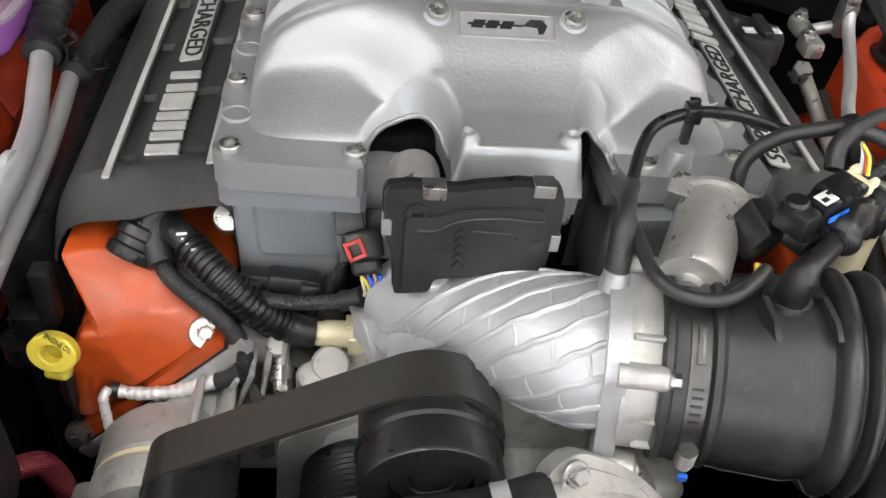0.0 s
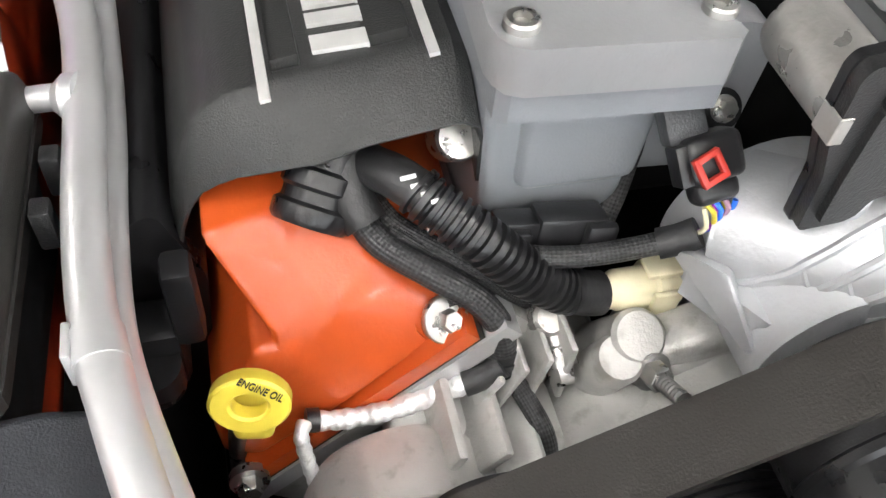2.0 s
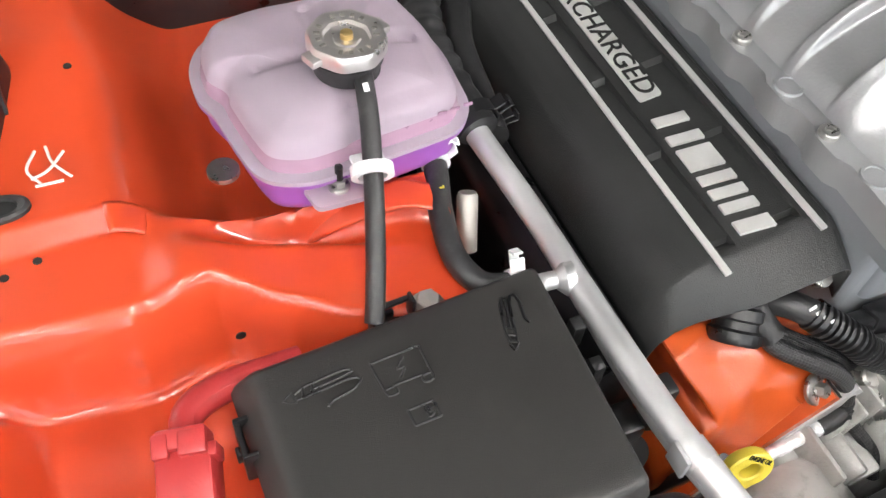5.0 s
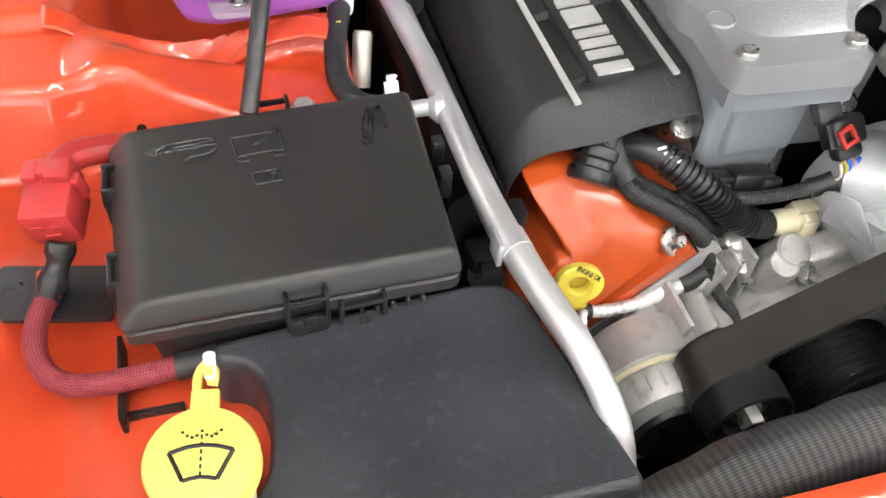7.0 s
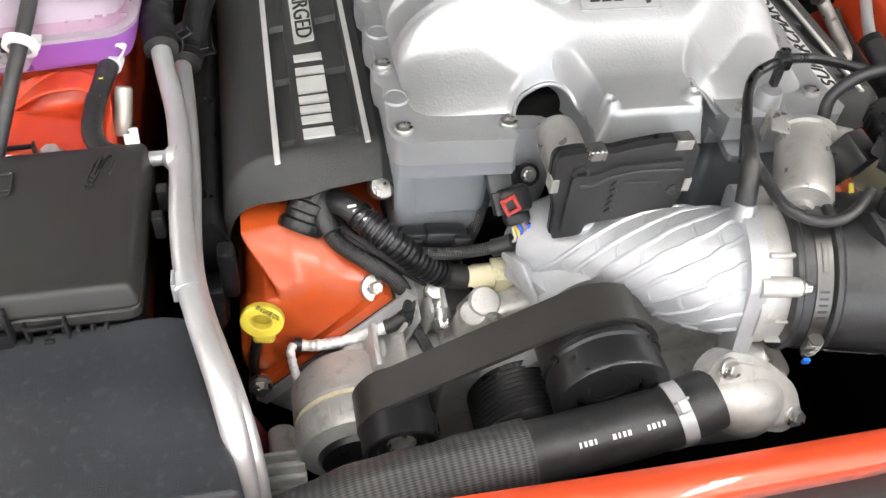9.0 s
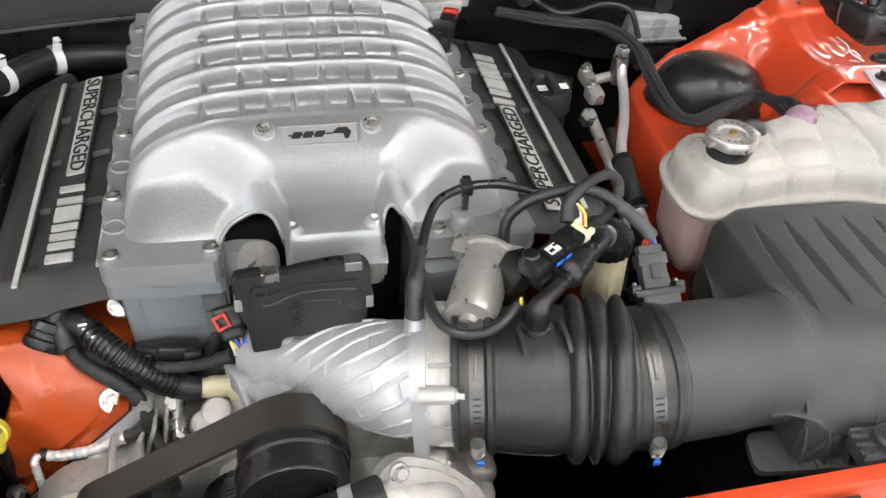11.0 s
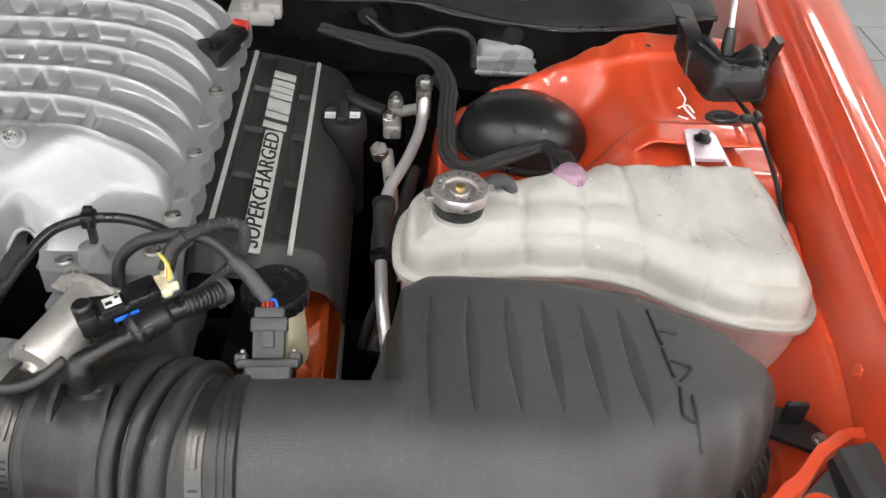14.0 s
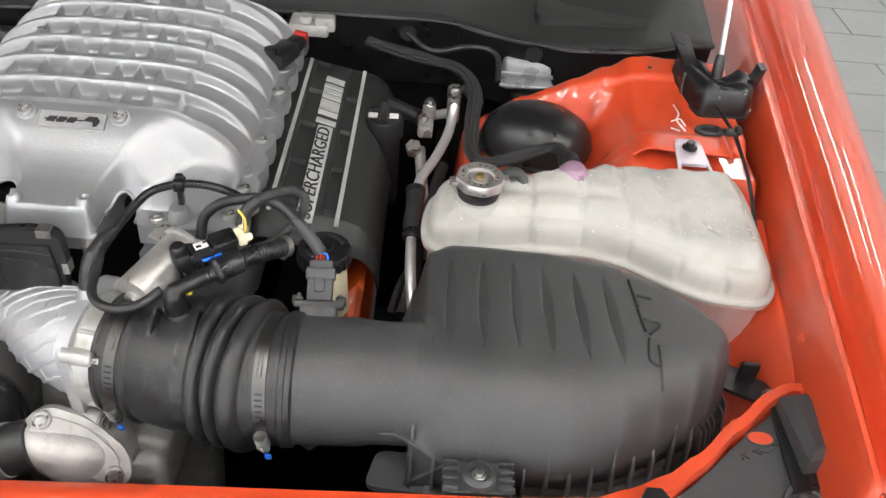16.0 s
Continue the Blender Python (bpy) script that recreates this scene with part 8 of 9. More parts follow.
pcv = thing("purge_valve", (0.18, 0.41, 1.07), "black purge valve with a white label plugged into the intake hose", "valve")
pm = Matrix.Translation((0.1935, 0.4305, 1.1145)) @ Matrix.Rotation(radians(31), 4, "Z") @ Matrix.Rotation(radians(-5), 4, "Y") @ Matrix.Diagonal((0.86, 0.86, 0.86, 1))
part("body", moved(joined(box(0, 0, 0, 0.066, 0.022, 0.022, 0.004), box(-0.030, 0.0, 0.004, 0.018, 0.028, 0.024, 0.004), box(0.020, 0, 0.010, 0.030, 0.026, 0.010, 0.003), box(-0.008, -0.004, 0.012, 0.02, 0.018, 0.006, 0.001)), pm), SMOOTH, pcv)
part("label_plate", moved(box(-0.006, -0.0035, 0.0154, 0.015, 0.012, 0.0008, 0.0003), pm), WHITE_INK, pcv, "white label")
part("print_bar", moved(joined(box(-0.009, -0.005, 0.0160, 0.006, 0.004, 0.0004, 0), box(-0.001, -0.001, 0.0160, 0.004, 0.003, 0.0004, 0)), pm), BLACK_INK, pcv, "black print bars", 0)
part("paint_mark", moved(joined(box(-0.004, -0.014, 0.002, 0.012, 0.0012, 0.004, 0), box(0.008, -0.0142, 0.003, 0.008, 0.0012, 0.003, 0)), pm), BLUE, pcv, "blue paint dabs")
part("connector", moved(joined(box(0.040, 0.0, 0.006, 0.010, 0.024, 0.010, 0.002), box(0.047, 0.008, 0.008, 0.010, 0.008, 0.012, 0.002), box(0.047, -0.008, 0.008, 0.010, 0.006, 0.008, 0.002)), pm), CREAM, pcv, "cream connector lock")
for k, mt3 in enumerate((YELLOW, ORANGE, WHITE)):
    part("wire", tube([pm @ Vector((0.046, -0.002 + 0.003 * k, 0.012)), pm @ Vector((0.050, 0.004 + 0.003 * k, 0.024)), pm @ Vector((0.046, 0.012, 0.034))], 0.0013, 8), mt3, pcv, "thin coloured wire")
part("spout", tube([(0.1715, 0.3860, 1.062), (0.1705, 0.3855, 1.078), (0.1700, 0.3850, 1.092), (0.1735, 0.3880, 1.1010), (0.1860, 0.3985, 1.1025), (0.2000, 0.4120, 1.1030)], lambda s, t: 0.0105 - 0.0030 * sstep(0.034, 0.044, s), 22, 0.0015), SMOOTH, pcv, "moulded elbow spout")
part("spout_collar", moved(lathe([(0, 0), (0.0165, 0), (0.0165, 0.004), (0.0145, 0.005), (0.0145, 0.008), (0.0158, 0.009), (0.0158, 0.013), (0.0125, 0.016), (0, 0.016)], 32), aim((0.1718, 0.3870, 1.060), (0, 0.25, 0.97))), RUBBER, pcv, "rubber collar on the hose")
for rx in (0.152, 0.1915):
    part("spout_web", prism([(0.398, 1.060), (0.352, 1.073), (0.362, 1.079), (0.384, 1.080)], rx - 0.002, rx + 0.002, 0.001, 1, "x"), RUBBER, pcv)
part("check_valve", tube([(0.1960, 0.4080, 1.1030), (0.2080, 0.4195, 1.1035), (0.2200, 0.4310, 1.1040), (0.2290, 0.4400, 1.1030)], lambda s, t: 0.0085 + 0.0045 * sstep(0.006, 0.009, s) * sstep(t - 0.006, t - 0.010, s) + 0.0015 * hump(s, 0.012, 0.003), 24, 0.0012), SMOOTH, pcv, "fat black check valve")
part("side_tube", tube([(0.2250, 0.4355, 1.1035), (0.2310, 0.4415, 1.1030), (0.2400, 0.4510, 1.1005), (0.2500, 0.4625, 1.0965), (0.2611, 0.4756, 1.0920)], lambda s, t: 0.0098 + 0.0007 * (1 if (s / 0.0042) % 1 < 0.5 else 0) * sstep(0.012, 0.014, s), 22, 0.0012), SMOOTH, pcv, "corrugated side tube")
part("tube_clip", moved(joined(lathe([(0.0108, 0), (0.0118, 0), (0.0118, 0.006), (0.0108, 0.006)], 28), box(0, -0.0135, 0.003, 0.006, 0.005, 0.006, 0.001)), aim((0.2585, 0.4725, 1.0930), (0.65, 0.74, -0.2))), STEEL, pcv, "spring clip")
part("holder", moved(joined(box(-0.022, -0.006, -0.016, 0.020, 0.020, 0.014, 0.002), box(-0.010, -0.014, -0.014, 0.004, 0.006, 0.020, 0.001), box(0.010, -0.014, -0.014, 0.004, 0.006, 0.020, 0.001), box(0.0, -0.016, -0.022, 0.024, 0.004, 0.004, 0.001)), pm), SMOOTH, pcv, "bracket that holds the valve")
part("bowl_cap", moved(lathe([(0, 0.020), (0.007, 0.020), (0.009, 0.018), (0.0095, 0.010), (0, 0.010)], 24), pm @ Matrix.Translation((-0.030, 0.004, 0.0))), SMOOTH, pcv)
blackplug = thing("wire_plug", (0.165, 0.445, 1.07), "black two-way plug behind the vacuum canister", "plug")
part("body", moved(joined(box(0, 0, 0, 0.022, 0.030, 0.034, 0.003), box(0.004, -0.004, -0.024, 0.014, 0.016, 0.020, 0.003)), pose(0.168, 0.448, 1.082, 18, 8, 20)), SMOOTH, blackplug)
part("wire", tube([(0.172, 0.436, 1.060), (0.168, 0.424, 1.055), (0.160, 0.412, 1.056)], 0.0024, 8), YELLOW, blackplug, "amber wire")
part("loom_end", tube([(0.166, 0.420, 1.055), (0.150, 0.408, 1.058), (0.132, 0.400, 1.060)], 0.0058, 14), BRAID, blackplug)

steer = thing("power_steering_tank", (0.296, 0.528, 0.95), "cream fluid reservoir with a knurled black cap", "reservoir")
part("bottle", shift(lathe([(0, 0), (0.021, 0), (0.022, 0.004), (0.020, 0.055), (0.020, 0.076), (0, 0.076)], 32), 0.3000, 0.5300, 0.956), CREAM, steer, "cream translucent bottle")
part("cap", shift(lathe([(0, 0.0180), (0.026, 0.0175), (0.0290, 0.0165), (0.0305, 0.014), (0.0310, 0.011), (0.0310, 0.0), (0.026, -0.003), (0, -0.003)], 100, lobes=22, lobe=0.022), 0.2930, 0.5370, 1.026), SMOOTH, steer, "black knurled cap", 30)
part("grip", shift(lathe([(0.0085, 0.0172), (0.0090, 0.0190), (0.0105, 0.0190), (0.0110, 0.0172)], 32), 0.2930, 0.5370, 1.026), SMOOTH, steer)
part("print_bar", joined(*[moved(box(0.0215, 0, 1.0440, 0.004, 0.0028, 0.0008, 0), Matrix.Translation((0.2930, 0.5370, 0)) @ Matrix.Rotation(radians(a), 4, "Z")) for a in (24, 36, 48, 60, 72, 84, 204, 216, 228, 240, 252, 264)]), CHARCOAL, steer, "print bars on the cap", 0)

# ---- white coolant tank ----
wtank = thing("expansion_tank", (0.61, 0.64, 0.93), "milky white ribbed expansion tank with a little pink coolant", "coolant tank")
WSEAM = [(0.407, 0.615), (0.410, 0.580), (0.428, 0.566), (0.47, 0.574), (0.53, 0.583), (0.60, 0.582), (0.645, 0.568), (0.69, 0.535), (0.735, 0.515), (0.790, 0.512), (0.808, 0.535), (0.812, 0.60), (0.815, 0.68), (0.806, 0.732), (0.77, 0.742), (0.70, 0.738), (0.62, 0.735), (0.60, 0.712), (0.56, 0.708), (0.50, 0.700), (0.44, 0.692), (0.415, 0.665)]
WS = rounded(WSEAM, 0.02, 3)
DIV = [0.470, 0.531, 0.591, 0.644, 0.697, 0.748]


def wring(d, z, k=1.0):
    out = []
    base = inset(WS, d)
    for (x, y), (x2, y2) in zip(base, inset(WS, d + 0.004)):
        c = (max(hump(x, q, 0.0055) for q in DIV) * 1.1 + 0.35 * max(hump(x, q, 0.02) for q in DIV)) * k
        out.append((x + (x2 - x) * c, y + (y2 - y) * c, z))
    return out


def wtop(x, y, k):
    groove = 0.0026 * max(hump(x, d + 0.02 * (y - 0.6), 0.006) for d in DIV[:4]) + 0.0030 * max(hump(x, d, 0.020) for d in DIV) + 0.0015 * hump(y, 0.636, 0.012) * sstep(0.66, 0.62, x) * sstep(0.42, 0.48, x)
    for (ax, ay), (bx, by) in (((0.704, 0.668), (0.692, 0.545)), ((0.676, 0.660), (0.745, 0.568)), ((0.650, 0.566), (0.722, 0.640))):
        length = math.hypot(bx - ax, by - ay)
        along = ((x - ax) * (bx - ax) + (y - ay) * (by - ay)) / length ** 2
        off = ((x - ax) * (by - ay) - (y - ay) * (bx - ax)) / length
        groove -= 0.0012 * hump(off, 0.0, 0.008) * sstep(-0.05, 0.1, along) * sstep(1.05, 0.9, along)
    rise = 0.012 * (1 - k ** 4) * sstep(0.42, 0.56, x) + 0.004 * (1 - k ** 4)
    rise += 0.003 * sstep(0.630, 0.655, y) * sstep(0.465, 0.490, x) * sstep(0.67, 0.62, x)
    valley = 0.005 * hump(y, 0.60, 0.04) * sstep(0.64, 0.70, x)
    return rise - groove - valley + 0.010 * hump(x, 0.583, 0.03) * hump(y, 0.672, 0.03)


def densify(poly, step=0.006):
    out = []
    for a, b in zip(poly, poly[1:] + poly[:1]):
        n = max(1, int(math.hypot(b[0] - a[0], b[1] - a[1]) / step))
        out += [(a[0] + (b[0] - a[0]) * i / n, a[1] + (b[1] - a[1]) * i / n) for i in range(n)]
    return out


WS = densify(WS, 0.003)
rings = [wring(-0.0062, 1.0225, 0), wring(-0.0075, 1.0240, 0), wring(-0.0075, 1.0270, 0), wring(-0.0060, 1.0285, 0), wring(-0.0010, 1.0280, 0.2), wring(0.0010, 1.0290, 0.5), wring(0.0018, 1.034), wring(0.0028, 1.044), wring(0.0045, 1.0510), wring(0.0078, 1.0560), wring(0.0125, 1.0588), wring(0.018, 1.060)]
deck = inset(WS, 0.014)


def deck_span(x):
    """Front and back edge of the tank's deck at x."""
    ys = [a[1] + (b[1] - a[1]) * (x - a[0]) / (b[0] - a[0]) for a, b in zip(deck, deck[1:] + deck[:1]) if (a[0] - x) * (b[0] - x) <= 0 and a[0] != b[0]]
    return min(ys), max(ys)


DX0, DX1 = min(p[0] for p in deck) + 0.0005, max(p[0] for p in deck) - 0.0005


def deck_fn(u, v):
    x = DX0 + (DX1 - DX0) * u
    y0, y1 = deck_span(x)
    y = y0 + (y1 - y0) * v
    d = min(y - y0, y1 - y, (x - DX0) * 1.2, (DX1 - x) * 1.2)
    k = 1 - min(1.0, d / 0.055)
    return (x, y, 1.0578 + (0.0022 + wtop(x, y, k)) * sstep(0.0, 0.016, d) ** 0.6)


TANK_TOP = joined(loft(rings, False), surface(deck_fn, 260, 90))
part("upper_shell", TANK_TOP, TANK, wtank, "milky white upper shell with moulded cells", 60)
part("lower_shell", loft([wring(0.018, 0.925), wring(0.010, 0.932), wring(0.004, 0.955), wring(0.002, 1.019, 0.6), wring(-0.006, 1.0185, 0), wring(-0.0065, 1.0220, 0)]), TANK_LOW, wtank, "milky lower shell tinted pink", 60)
part("coolant", loft([wring(0.022, 0.929), wring(0.014, 0.936), wring(0.008, 0.958), wring(0.008, 0.990), wring(0.03, 0.9905)]), COOLANT, wtank, "pink coolant inside", 60)
part("port", shift(lathe([(0.0, 0), (0.020, 0), (0.018, 0.008), (0.012, 0.015), (0, 0.017)], 28), 0.583, 0.672, 1.0735), TANK_TINT, wtank, "pink-tinged port")


def strap_piece(rows):
    """A plate 4 mm thick along y from rows of (y, low x, high x, z)."""
    return loft([[(x0, y, z), (x1, y, z), (x1, y, z - 0.004), (x0, y, z - 0.004)] for y, x0, x1, z in rows])


part("bracket", joined(strap_piece([(0.775, 0.735, 0.755, 1.0772), (0.771, 0.729, 0.761, 1.0774), (0.760, 0.727, 0.763, 1.0770), (0.720, 0.724, 0.766, 1.0738)]),
                       strap_piece([(0.722, 0.7240, 0.7285, 1.0739), (0.700, 0.7215, 0.7262, 1.0722), (0.688, 0.7190, 0.7250, 1.0712)]), strap_piece([(0.722, 0.7615, 0.7660, 1.0739), (0.700, 0.7638, 0.7685, 1.0722), (0.688, 0.7650, 0.7710, 1.0712)])), TANK_PINK, wtank, "moulded hanging bracket with a slot", 40)
bolt(BLACK_BOLT, (0.745, 0.753, 1.0775), (0, 0, 1), wtank, 0.9, "black flange bolt")
rnd = random.Random(9)
tank_tree = BVHTree.FromPolygons([tuple(v) for v in TANK_TOP[0]], TANK_TOP[1])
drops = []
for i in range(120):
    x, y = (rnd.uniform(0.69, 0.80), rnd.uniform(0.56, 0.72)) if i % 3 == 0 else (rnd.uniform(0.42, 0.79), rnd.uniform(0.585, 0.70))
    spot = tank_tree.ray_cast(Vector((x, y, 1.3)), Vector((0, 0, -1)))
    if spot[0] is None or math.hypot(x - 0.4645, y - 0.62) < 0.034:
        continue
    r = rnd.choice((0.0008, 0.0010, 0.0013, 0.0018))
    drops.append(moved(lathe([(r, 0), (r * 0.9, r * 0.35), (r * 0.5, r * 0.6), (0, r * 0.68)], 8), aim(spot[0] + spot[1] * 0.0001, spot[1])))
tagged(part("water_drops", joined(*drops), TANK_PINK, wtank, "", 80), "scattered clear water drops", kind="stuff")
pressure_cap(wtank, 0.4655, 0.624, 1.0675, 0.0285, "pressed steel cap with a scalloped rim", 10)
part("filler_neck", shift(lathe([(0, 0), (0.030, 0), (0.027, 0.006), (0.026, 0.012), (0, 0.012)], 32), 0.4645, 0.620, 1.058), TANK, wtank)
side = thing("overflow_spout", (0.51, 0.66, 1.05), "grey rubber overflow spout behind the pressure cap", "hose")
part("hose", tube([(0.485, 0.638, 1.075), (0.500, 0.650, 1.085), (0.516, 0.655, 1.080), (0.522, 0.650, 1.065)], 0.0075, 16), CHARCOAL, side)

dome = thing("strut_cap", (0.557, 0.845, 1.0), "round black plastic cap over the strut mount", "strut cap")
part("cap", moved(lathe([(0, 0.066), (0.020, 0.0655), (0.045, 0.062), (0.062, 0.053), (0.074, 0.039), (0.080, 0.022), (0.081, 0.0), (0.0, 0.0)], 56), pose(0.557, 0.848, 0.996, -4, 6, 0) @ Matrix.Diagonal((1.0, 0.80, 1.0, 1))), SMOOTH, dome, "", 60)
part("rim", moved(lathe([(0.079, 0.0), (0.086, 0.0), (0.087, 0.003), (0.0855, 0.006), (0.0795, 0.007)], 56), pose(0.557, 0.848, 0.996, -4, 6, 0) @ Matrix.Diagonal((1.0, 0.80, 1.0, 1))), SMOOTH, dome, "", 60)
loom3 = thing("wing_loom", (0.5, 0.82, 1.0), "black braided loom round the strut cap to the white tank", "wiring loom")
lp = [(0.30, 1.035, 1.055), (0.37, 0.99, 1.058), (0.44, 0.955, 1.062), (0.4648, 0.8970, 1.0600), (0.4614, 0.8216, 1.0500), (0.4615, 0.7584, 1.0450), (0.4806, 0.7322, 1.0450), (0.5296, 0.7473, 1.0520), (0.5686, 0.7574, 1.0600), (0.5787, 0.7245, 1.0700), (0.5776, 0.6828, 1.0750)]
for k in range(4):
    strand = []
    for i, p in enumerate(lp):
        a, b = Vector(lp[max(0, i - 1)]), Vector(lp[min(len(lp) - 1, i + 1)])
        aside = (b - a).cross(Vector((0, 0, 1))).normalized()
        strand.append(Vector(p) + aside * (0.0046 * (k - 1.5)) + Vector((0, 0, -0.002 if k in (0, 3) else 0.002)))
    part("sleeve", tube(strand, 0.0036, 12), BRAID, loom3, "black braided strand")
part("tape_wrap", tube([(0.5795, 0.722, 1.069), (0.5835, 0.706, 1.077), (0.584, 0.690, 1.080)], 0.0092, 16), TAPE, loom3)
part("tape_wrap", tube([(0.455, 0.928, 1.045), (0.468, 0.905, 1.040), (0.471, 0.888, 1.036)], 0.0098, 16), TAPE, loom3)
loom4 = thing("cowl_loom", (0.4, 1.0, 1.03), "thin black wires along the cowl", "wiring loom")
part("wire", tube([(0.30, 1.030, 1.055), (0.37, 1.00, 1.058), (0.43, 0.968, 1.055), (0.468, 0.93, 1.045)], 0.0055, 12), RUBBER, loom4)
part("wire", tube([(0.36, 1.06, 1.06), (0.40, 1.03, 1.048), (0.46, 1.035, 1.058), (0.50, 1.02, 1.055), (0.505, 0.98, 1.03)], 0.0045, 12), RUBBER, loom4)

ac = thing("refrigerant_pipes", (0.41, 0.8, 0.93), "bare aluminium refrigerant pipes with service fittings", "pipe")
part("pipe", tube([(0.437, 0.878, 1.045), (0.435, 0.862, 1.030), (0.430, 0.835, 1.018), (0.415, 0.790, 1.008), (0.398, 0.750, 1.002), (0.392, 0.725, 0.995), (0.390, 0.69, 0.985), (0.390, 0.64, 0.97), (0.392, 0.60, 0.955), (0.398, 0.56, 0.93)], 0.0068, 18), ALU, ac, "", 60)
part("foam_sleeve", tube([(0.392, 0.728, 0.996), (0.390, 0.69, 0.985), (0.390, 0.650, 0.973)], lambda s, t: 0.0118 + 0.0008 * math.sin(s * 140), 18), RUBBER, ac, "black foam sleeve")
for z in (0.728, 0.660):
    part("sleeve_end", tube([(0.391, z, 0.976 + (z - 0.66) * 0.29), (0.391, z - 0.008, 0.974 + (z - 0.66) * 0.29)], 0.0135, 18), SMOOTH, ac)
part("block", joined(box(0.436, 0.882, 1.035, 0.018, 0.020, 0.040, 0.003), shift(hexagon(0.0105, 0.016), 0.436, 0.881, 1.054)), STEEL, ac, "service valve with a hexagon cap")
part("block", joined(box(0.398, 0.862, 1.010, 0.022, 0.030, 0.020, 0.005), box(0.402, 0.905, 1.012, 0.020, 0.034, 0.018, 0.006)), DULL, ac)
for p in ((0.402, 0.912, 1.021), (0.394, 0.868, 1.020)):
    bolt(BOLT, p, (0, -0.2, 1), ac, 1.0)
part("block", moved(hexagon(0.012, 0.016), aim((0.384, 0.838, 0.985), (-0.1, -0.5, 0.85))), STEEL, ac)
part("stub", tube([(0.412, 0.90, 1.010), (0.425, 0.893, 1.018), (0.436, 0.884, 1.026)], 0.007, 14), ALU, ac)
part("pipe", tube([(0.392, 0.845, 0.985), (0.398, 0.80, 0.965), (0.405, 0.75, 0.94), (0.41, 0.70, 0.90)], 0.008, 14), DULL, ac)
part("hose", tube([(0.30, 0.985, 0.985), (0.34, 0.965, 0.985), (0.39, 0.93, 0.985)], 0.012, 16), RUBBER, ac)

gap_loom = thing("bay_loom", (0.40, 0.68, 0.90), "black braided wiring loom in the gap beside the white tank", "wiring loom")
part("sleeve", tube([(0.428, 0.850, 0.955), (0.420, 0.813, 0.950), (0.408, 0.735, 0.948), (0.400, 0.665, 0.945), (0.396, 0.619, 0.935), (0.385, 0.570, 0.915)], 0.0085, 16), BRAID, gap_loom, "black braided sleeve")
part("tape_wrap", tube([(0.404, 0.700, 0.946), (0.401, 0.675, 0.945)], 0.0100, 16), TAPE, gap_loom)
part("branch", tube([(0.402, 0.680, 0.944), (0.392, 0.650, 0.930), (0.378, 0.630, 0.905), (0.370, 0.610, 0.880)], 0.0055, 14), BRAID, gap_loom)

brake = thing("brake_reservoir", (0.56, 1.04, 0.98), "grey translucent brake fluid reservoir under the cowl", "reservoir")
part("body", joined(box(0.560, 1.055, 1.015, 0.090, 0.055, 0.050, 0.008, 3), box(0.560, 1.028, 1.020, 0.095, 0.004, 0.008, 0.001)), CLEAR, brake)
part("lower", box(0.565, 1.050, 0.970, 0.07, 0.05, 0.035, 0.006), SMOOTH, brake)
part("seam", box(0.560, 1.0545, 1.000, 0.096, 0.061, 0.004, 0.001), CLEAR, brake)

rel = thing("release_cable", (0.805, 0.65, 0.98), "thin black bonnet release cable with clips along the inner wing", "cable")
part("cable", tube([(0.797, 0.850, 1.090), (0.803, 0.80, 1.091), (0.806, 0.765, 1.090), (0.812, 0.70, 1.07), (0.815, 0.62, 1.03), (0.813, 0.52, 0.998), (0.812, 0.45, 0.985), (0.80, 0.41, 0.98)], 0.0026, 10), SMOOTH, rel)
for p in ((0.805, 0.774, 1.091), (0.812, 0.520, 0.997)):
    part("clip", joined(box(p[0] - 0.004, p[1], p[2] + 0.002, 0.020, 0.012, 0.007, 0.002), box(p[0] + 0.004, p[1], p[2] + 0.006, 0.008, 0.014, 0.008, 0.002)), SMOOTH, rel)

# ---- lamp corner ----
corner = thing("lamp_panel", (0.72, 0.24, 0.99), "dark grey plastic panel over the headlamp with moulded arrows", "lamp panel")
CP = rounded([(0.604, 0.234), (0.646, 0.2535), (0.677, 0.2795), (0.726, 0.3275), (0.772, 0.369), (0.800, 0.345), (0.812, 0.270), (0.800, 0.215), (0.770, 0.160), (0.74, 0.10), (0.60, 0.11), (0.585, 0.20)], 0.012, 3)
part("panel", prism(CP, 0.998, 1.008, 0.002), CHARCOAL, corner)
ov = [(0.748 + 0.0135 * math.cos(a * math.pi / 12), 0.333 + 0.009 * math.sin(a * math.pi / 12)) for a in range(24)]
part("hole", prism(ov, 1.0082, 1.0088, 0), RED, corner, "oval opening showing red paint")
part("hole_rim", tube([(x, y, 1.0085) for x, y in ov + ov[:2]], 0.0012, 6, 0.004), CHARCOAL, corner)
part("arrow", joined(tube([(0.760, 0.322, 1.0085), (0.752, 0.316, 1.0085), (0.742, 0.317, 1.0085)], 0.001, 6), prism([(0.744, 0.3205), (0.744, 0.3125), (0.735, 0.3165)], 1.008, 1.0092, 0.0002), prism([(0.757, 0.325), (0.765, 0.324), (0.7625, 0.334)], 1.008, 1.0092, 0.0002)), PLASTIC, corner, "moulded arrows")
part("moulded_mark", joined(tube([(0.722, 0.313, 1.0085), (0.731, 0.307, 1.0085)], 0.001, 6), tube([(0.724, 0.306, 1.0085), (0.729, 0.314, 1.0085)], 0.001, 6)), PLASTIC, corner)
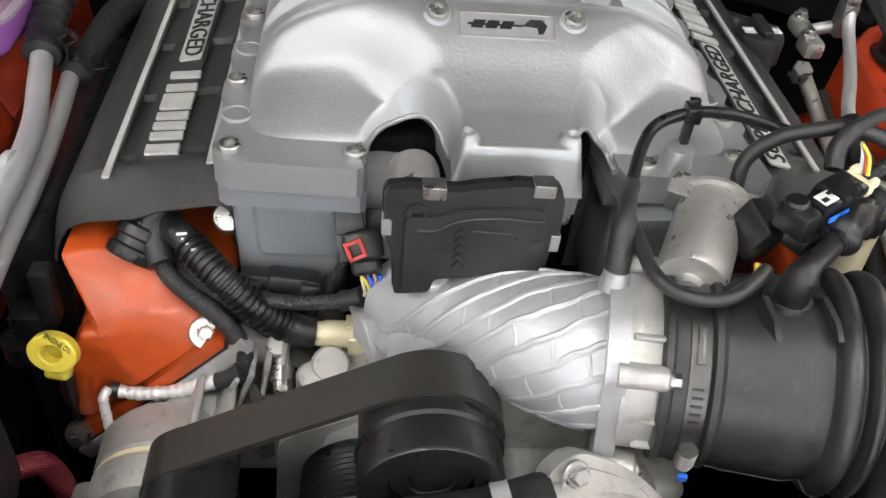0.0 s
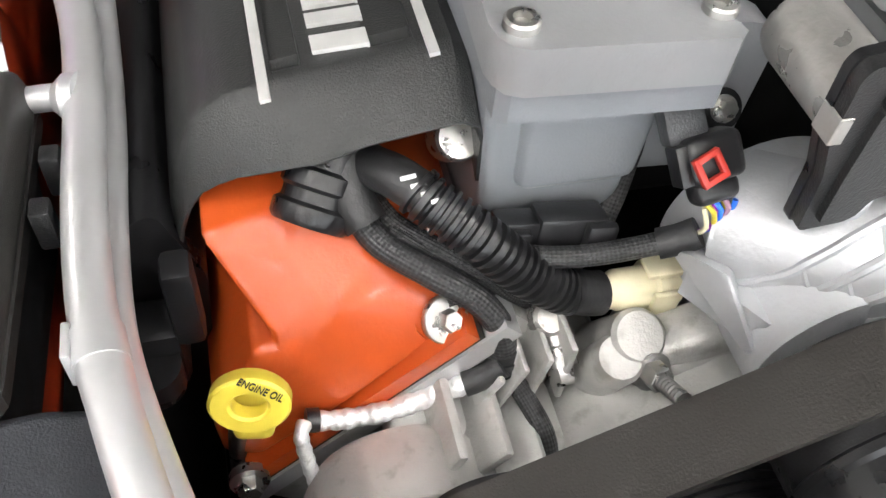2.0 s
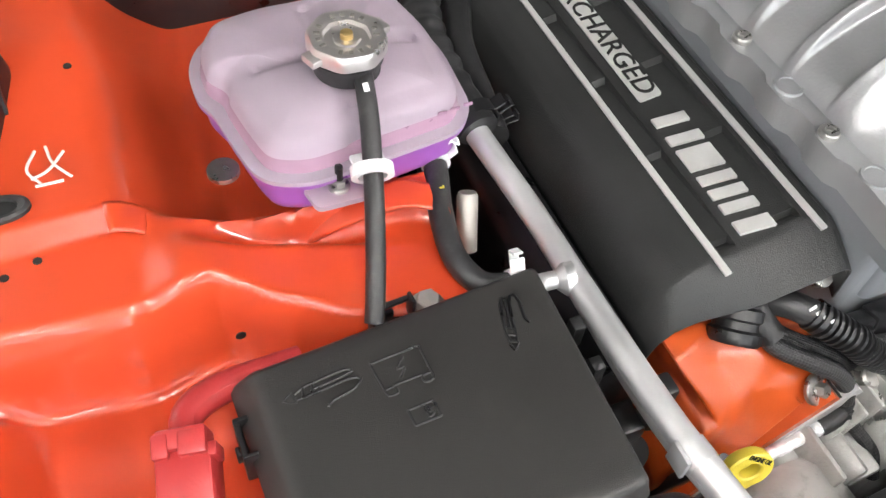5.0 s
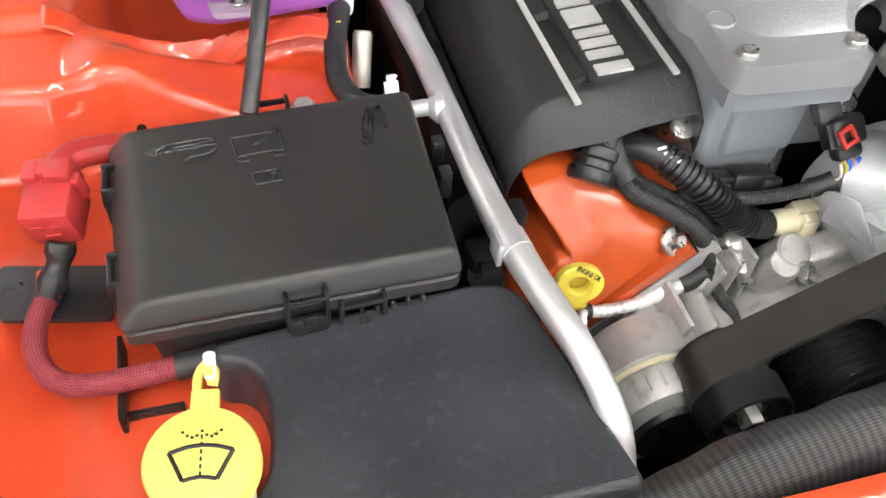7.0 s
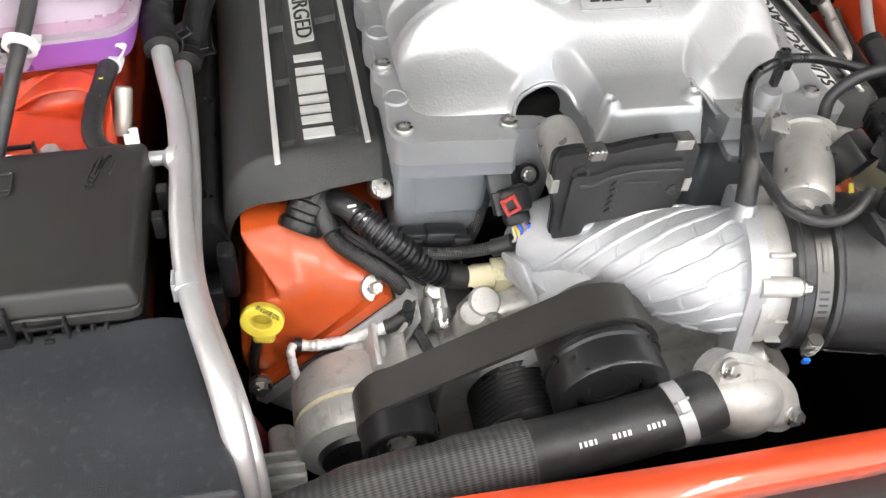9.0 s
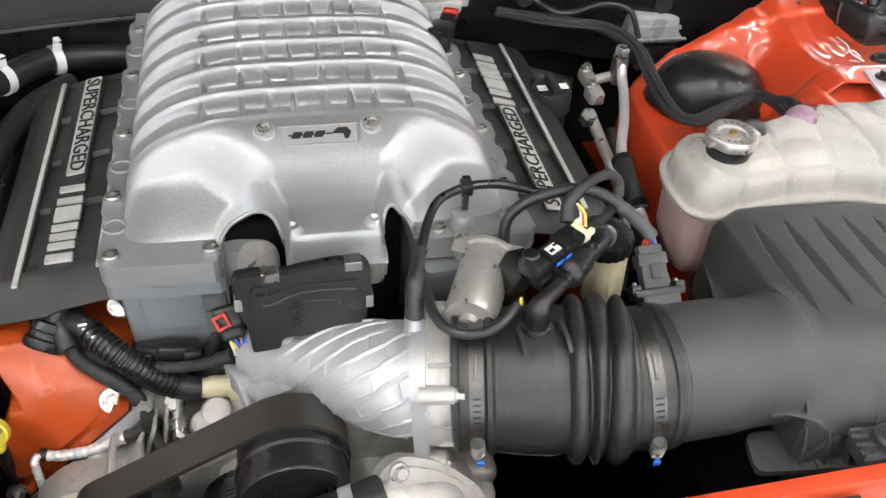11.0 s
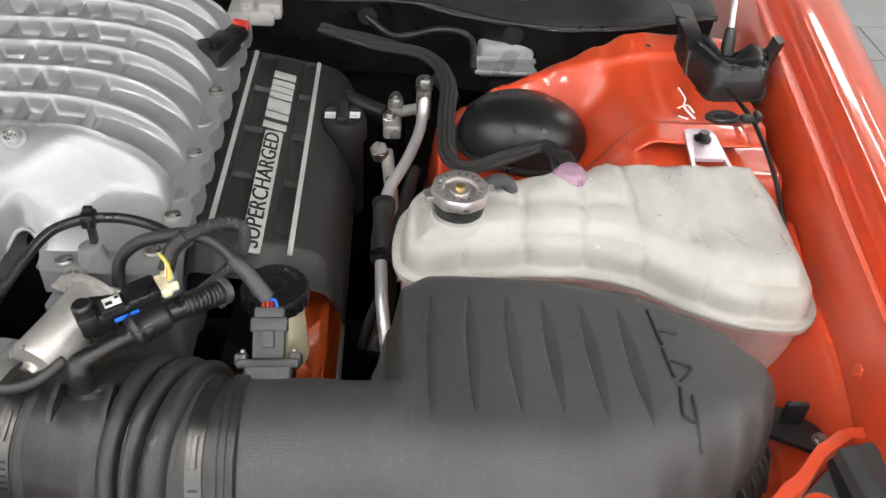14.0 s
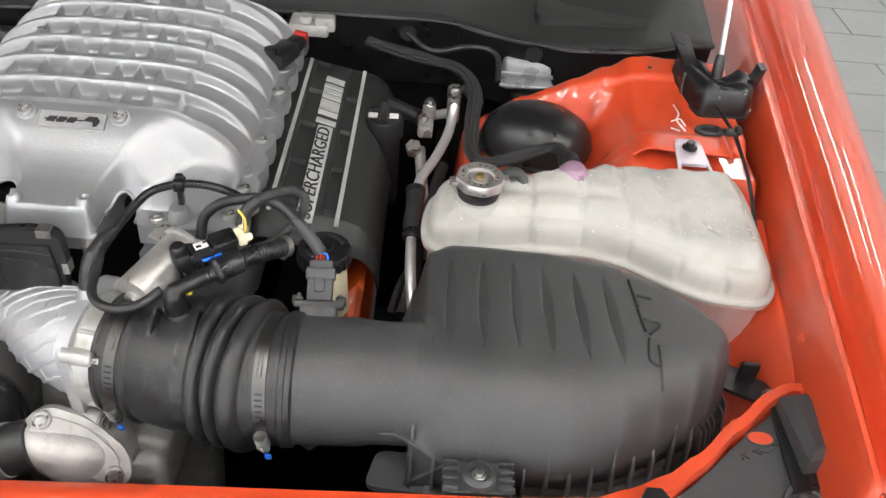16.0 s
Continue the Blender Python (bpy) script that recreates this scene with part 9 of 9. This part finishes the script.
part("cap", shift(lathe([(0, 0.004), (0.010, 0.0045), (0.012, 0.003), (0.0135, 0.001), (0.0155, 0.001), (0.017, 0.0035), (0.022, 0.003), (0.023, 0.0), (0, 0.0)], 32), 0.773, 0.258, 1.008), CHARCOAL, corner, "round plastic plug")
part("step", prism(rounded([(0.70, 0.11), (0.80, 0.21), (0.795, 0.165), (0.76, 0.10)], 0.008), 1.006, 1.012, 0.002), CHARCOAL, corner)
hexb = thing("adjuster_bolt", (0.622, 0.225, 1.0), "large black hexagon adjuster bolt in the cross panel", "bolt")
part("head", shift(joined(lathe([(0, 0), (0.017, 0), (0.016, 0.004), (0, 0.004)], 28), shift(hexagon(0.0145, 0.018), 0, 0, 0.004)), 0.624, 0.240, 1.008), SMOOTH, hexb)
stop = thing("bump_stop", (0.80, 0.335, 1.0), "black rubber bump stop block beside the fender", "bump stop")
part("block", loft([[(0.772, 0.376, 1.004), (0.806, 0.382, 1.004), (0.818, 0.296, 1.004), (0.775, 0.288, 1.004)], [(0.774, 0.373, 1.024), (0.803, 0.379, 1.024), (0.814, 0.300, 1.028), (0.778, 0.292, 1.028)], [(0.781, 0.369, 1.034), (0.799, 0.373, 1.034), (0.808, 0.306, 1.037), (0.786, 0.301, 1.037)]]), CHARCOAL, stop, "", 20)
part("base_plate", prism(rounded([(0.762, 0.268), (0.816, 0.280), (0.810, 0.386), (0.768, 0.380)], 0.006), 1.0085, 1.0125, 0.001), SMOOTH, stop, "thin moulded base")
bracket2 = thing("wing_bracket", (0.81, 0.24, 1.0), "small black bracket and clip at the fender's front", "bracket")
part("plate", joined(box(0.824, 0.290, 1.030, 0.030, 0.055, 0.05, 0.004), box(0.800, 0.225, 1.012, 0.04, 0.03, 0.014, 0.003), box(0.79, 0.21, 1.018, 0.012, 0.012, 0.006, 0.001)), SMOOTH, bracket2)
link2 = thing("box_bracket", (0.75, 0.42, 0.98), "black bracket with a screw beside the air box", "bracket")
part("plate", joined(prism(rounded([(0.735, 0.46), (0.785, 0.425), (0.795, 0.40), (0.775, 0.395), (0.735, 0.415)], 0.006), 0.985, 0.990, 0.0015), box(0.762, 0.428, 1.0, 0.02, 0.006, 0.03, 0.001)), SMOOTH, link2)
bolt(SMALL_BOLT, (0.782, 0.407, 0.990), (0, 0, 1), link2, 1.2)
# ---- floor tiles, last of all ----
TILE_MESH = make_mesh("tile", shift(box(0, 0, 0, 0.596, 0.296, 0.010, 0.0015, 1), 0, 0, 0), TILE, 30)
for i in range(12):
    for j in range(20):
        tx, ty = 0.9 + 0.6 * (i - 3) + (0.3 if j % 2 else 0.0), -1.0 + 0.3 * j
        if tx < 5.7 and ty < 5.8:
            ob = piece("tile", TILE_MESH, Matrix.Translation((tx, ty, 0.0)), floor)
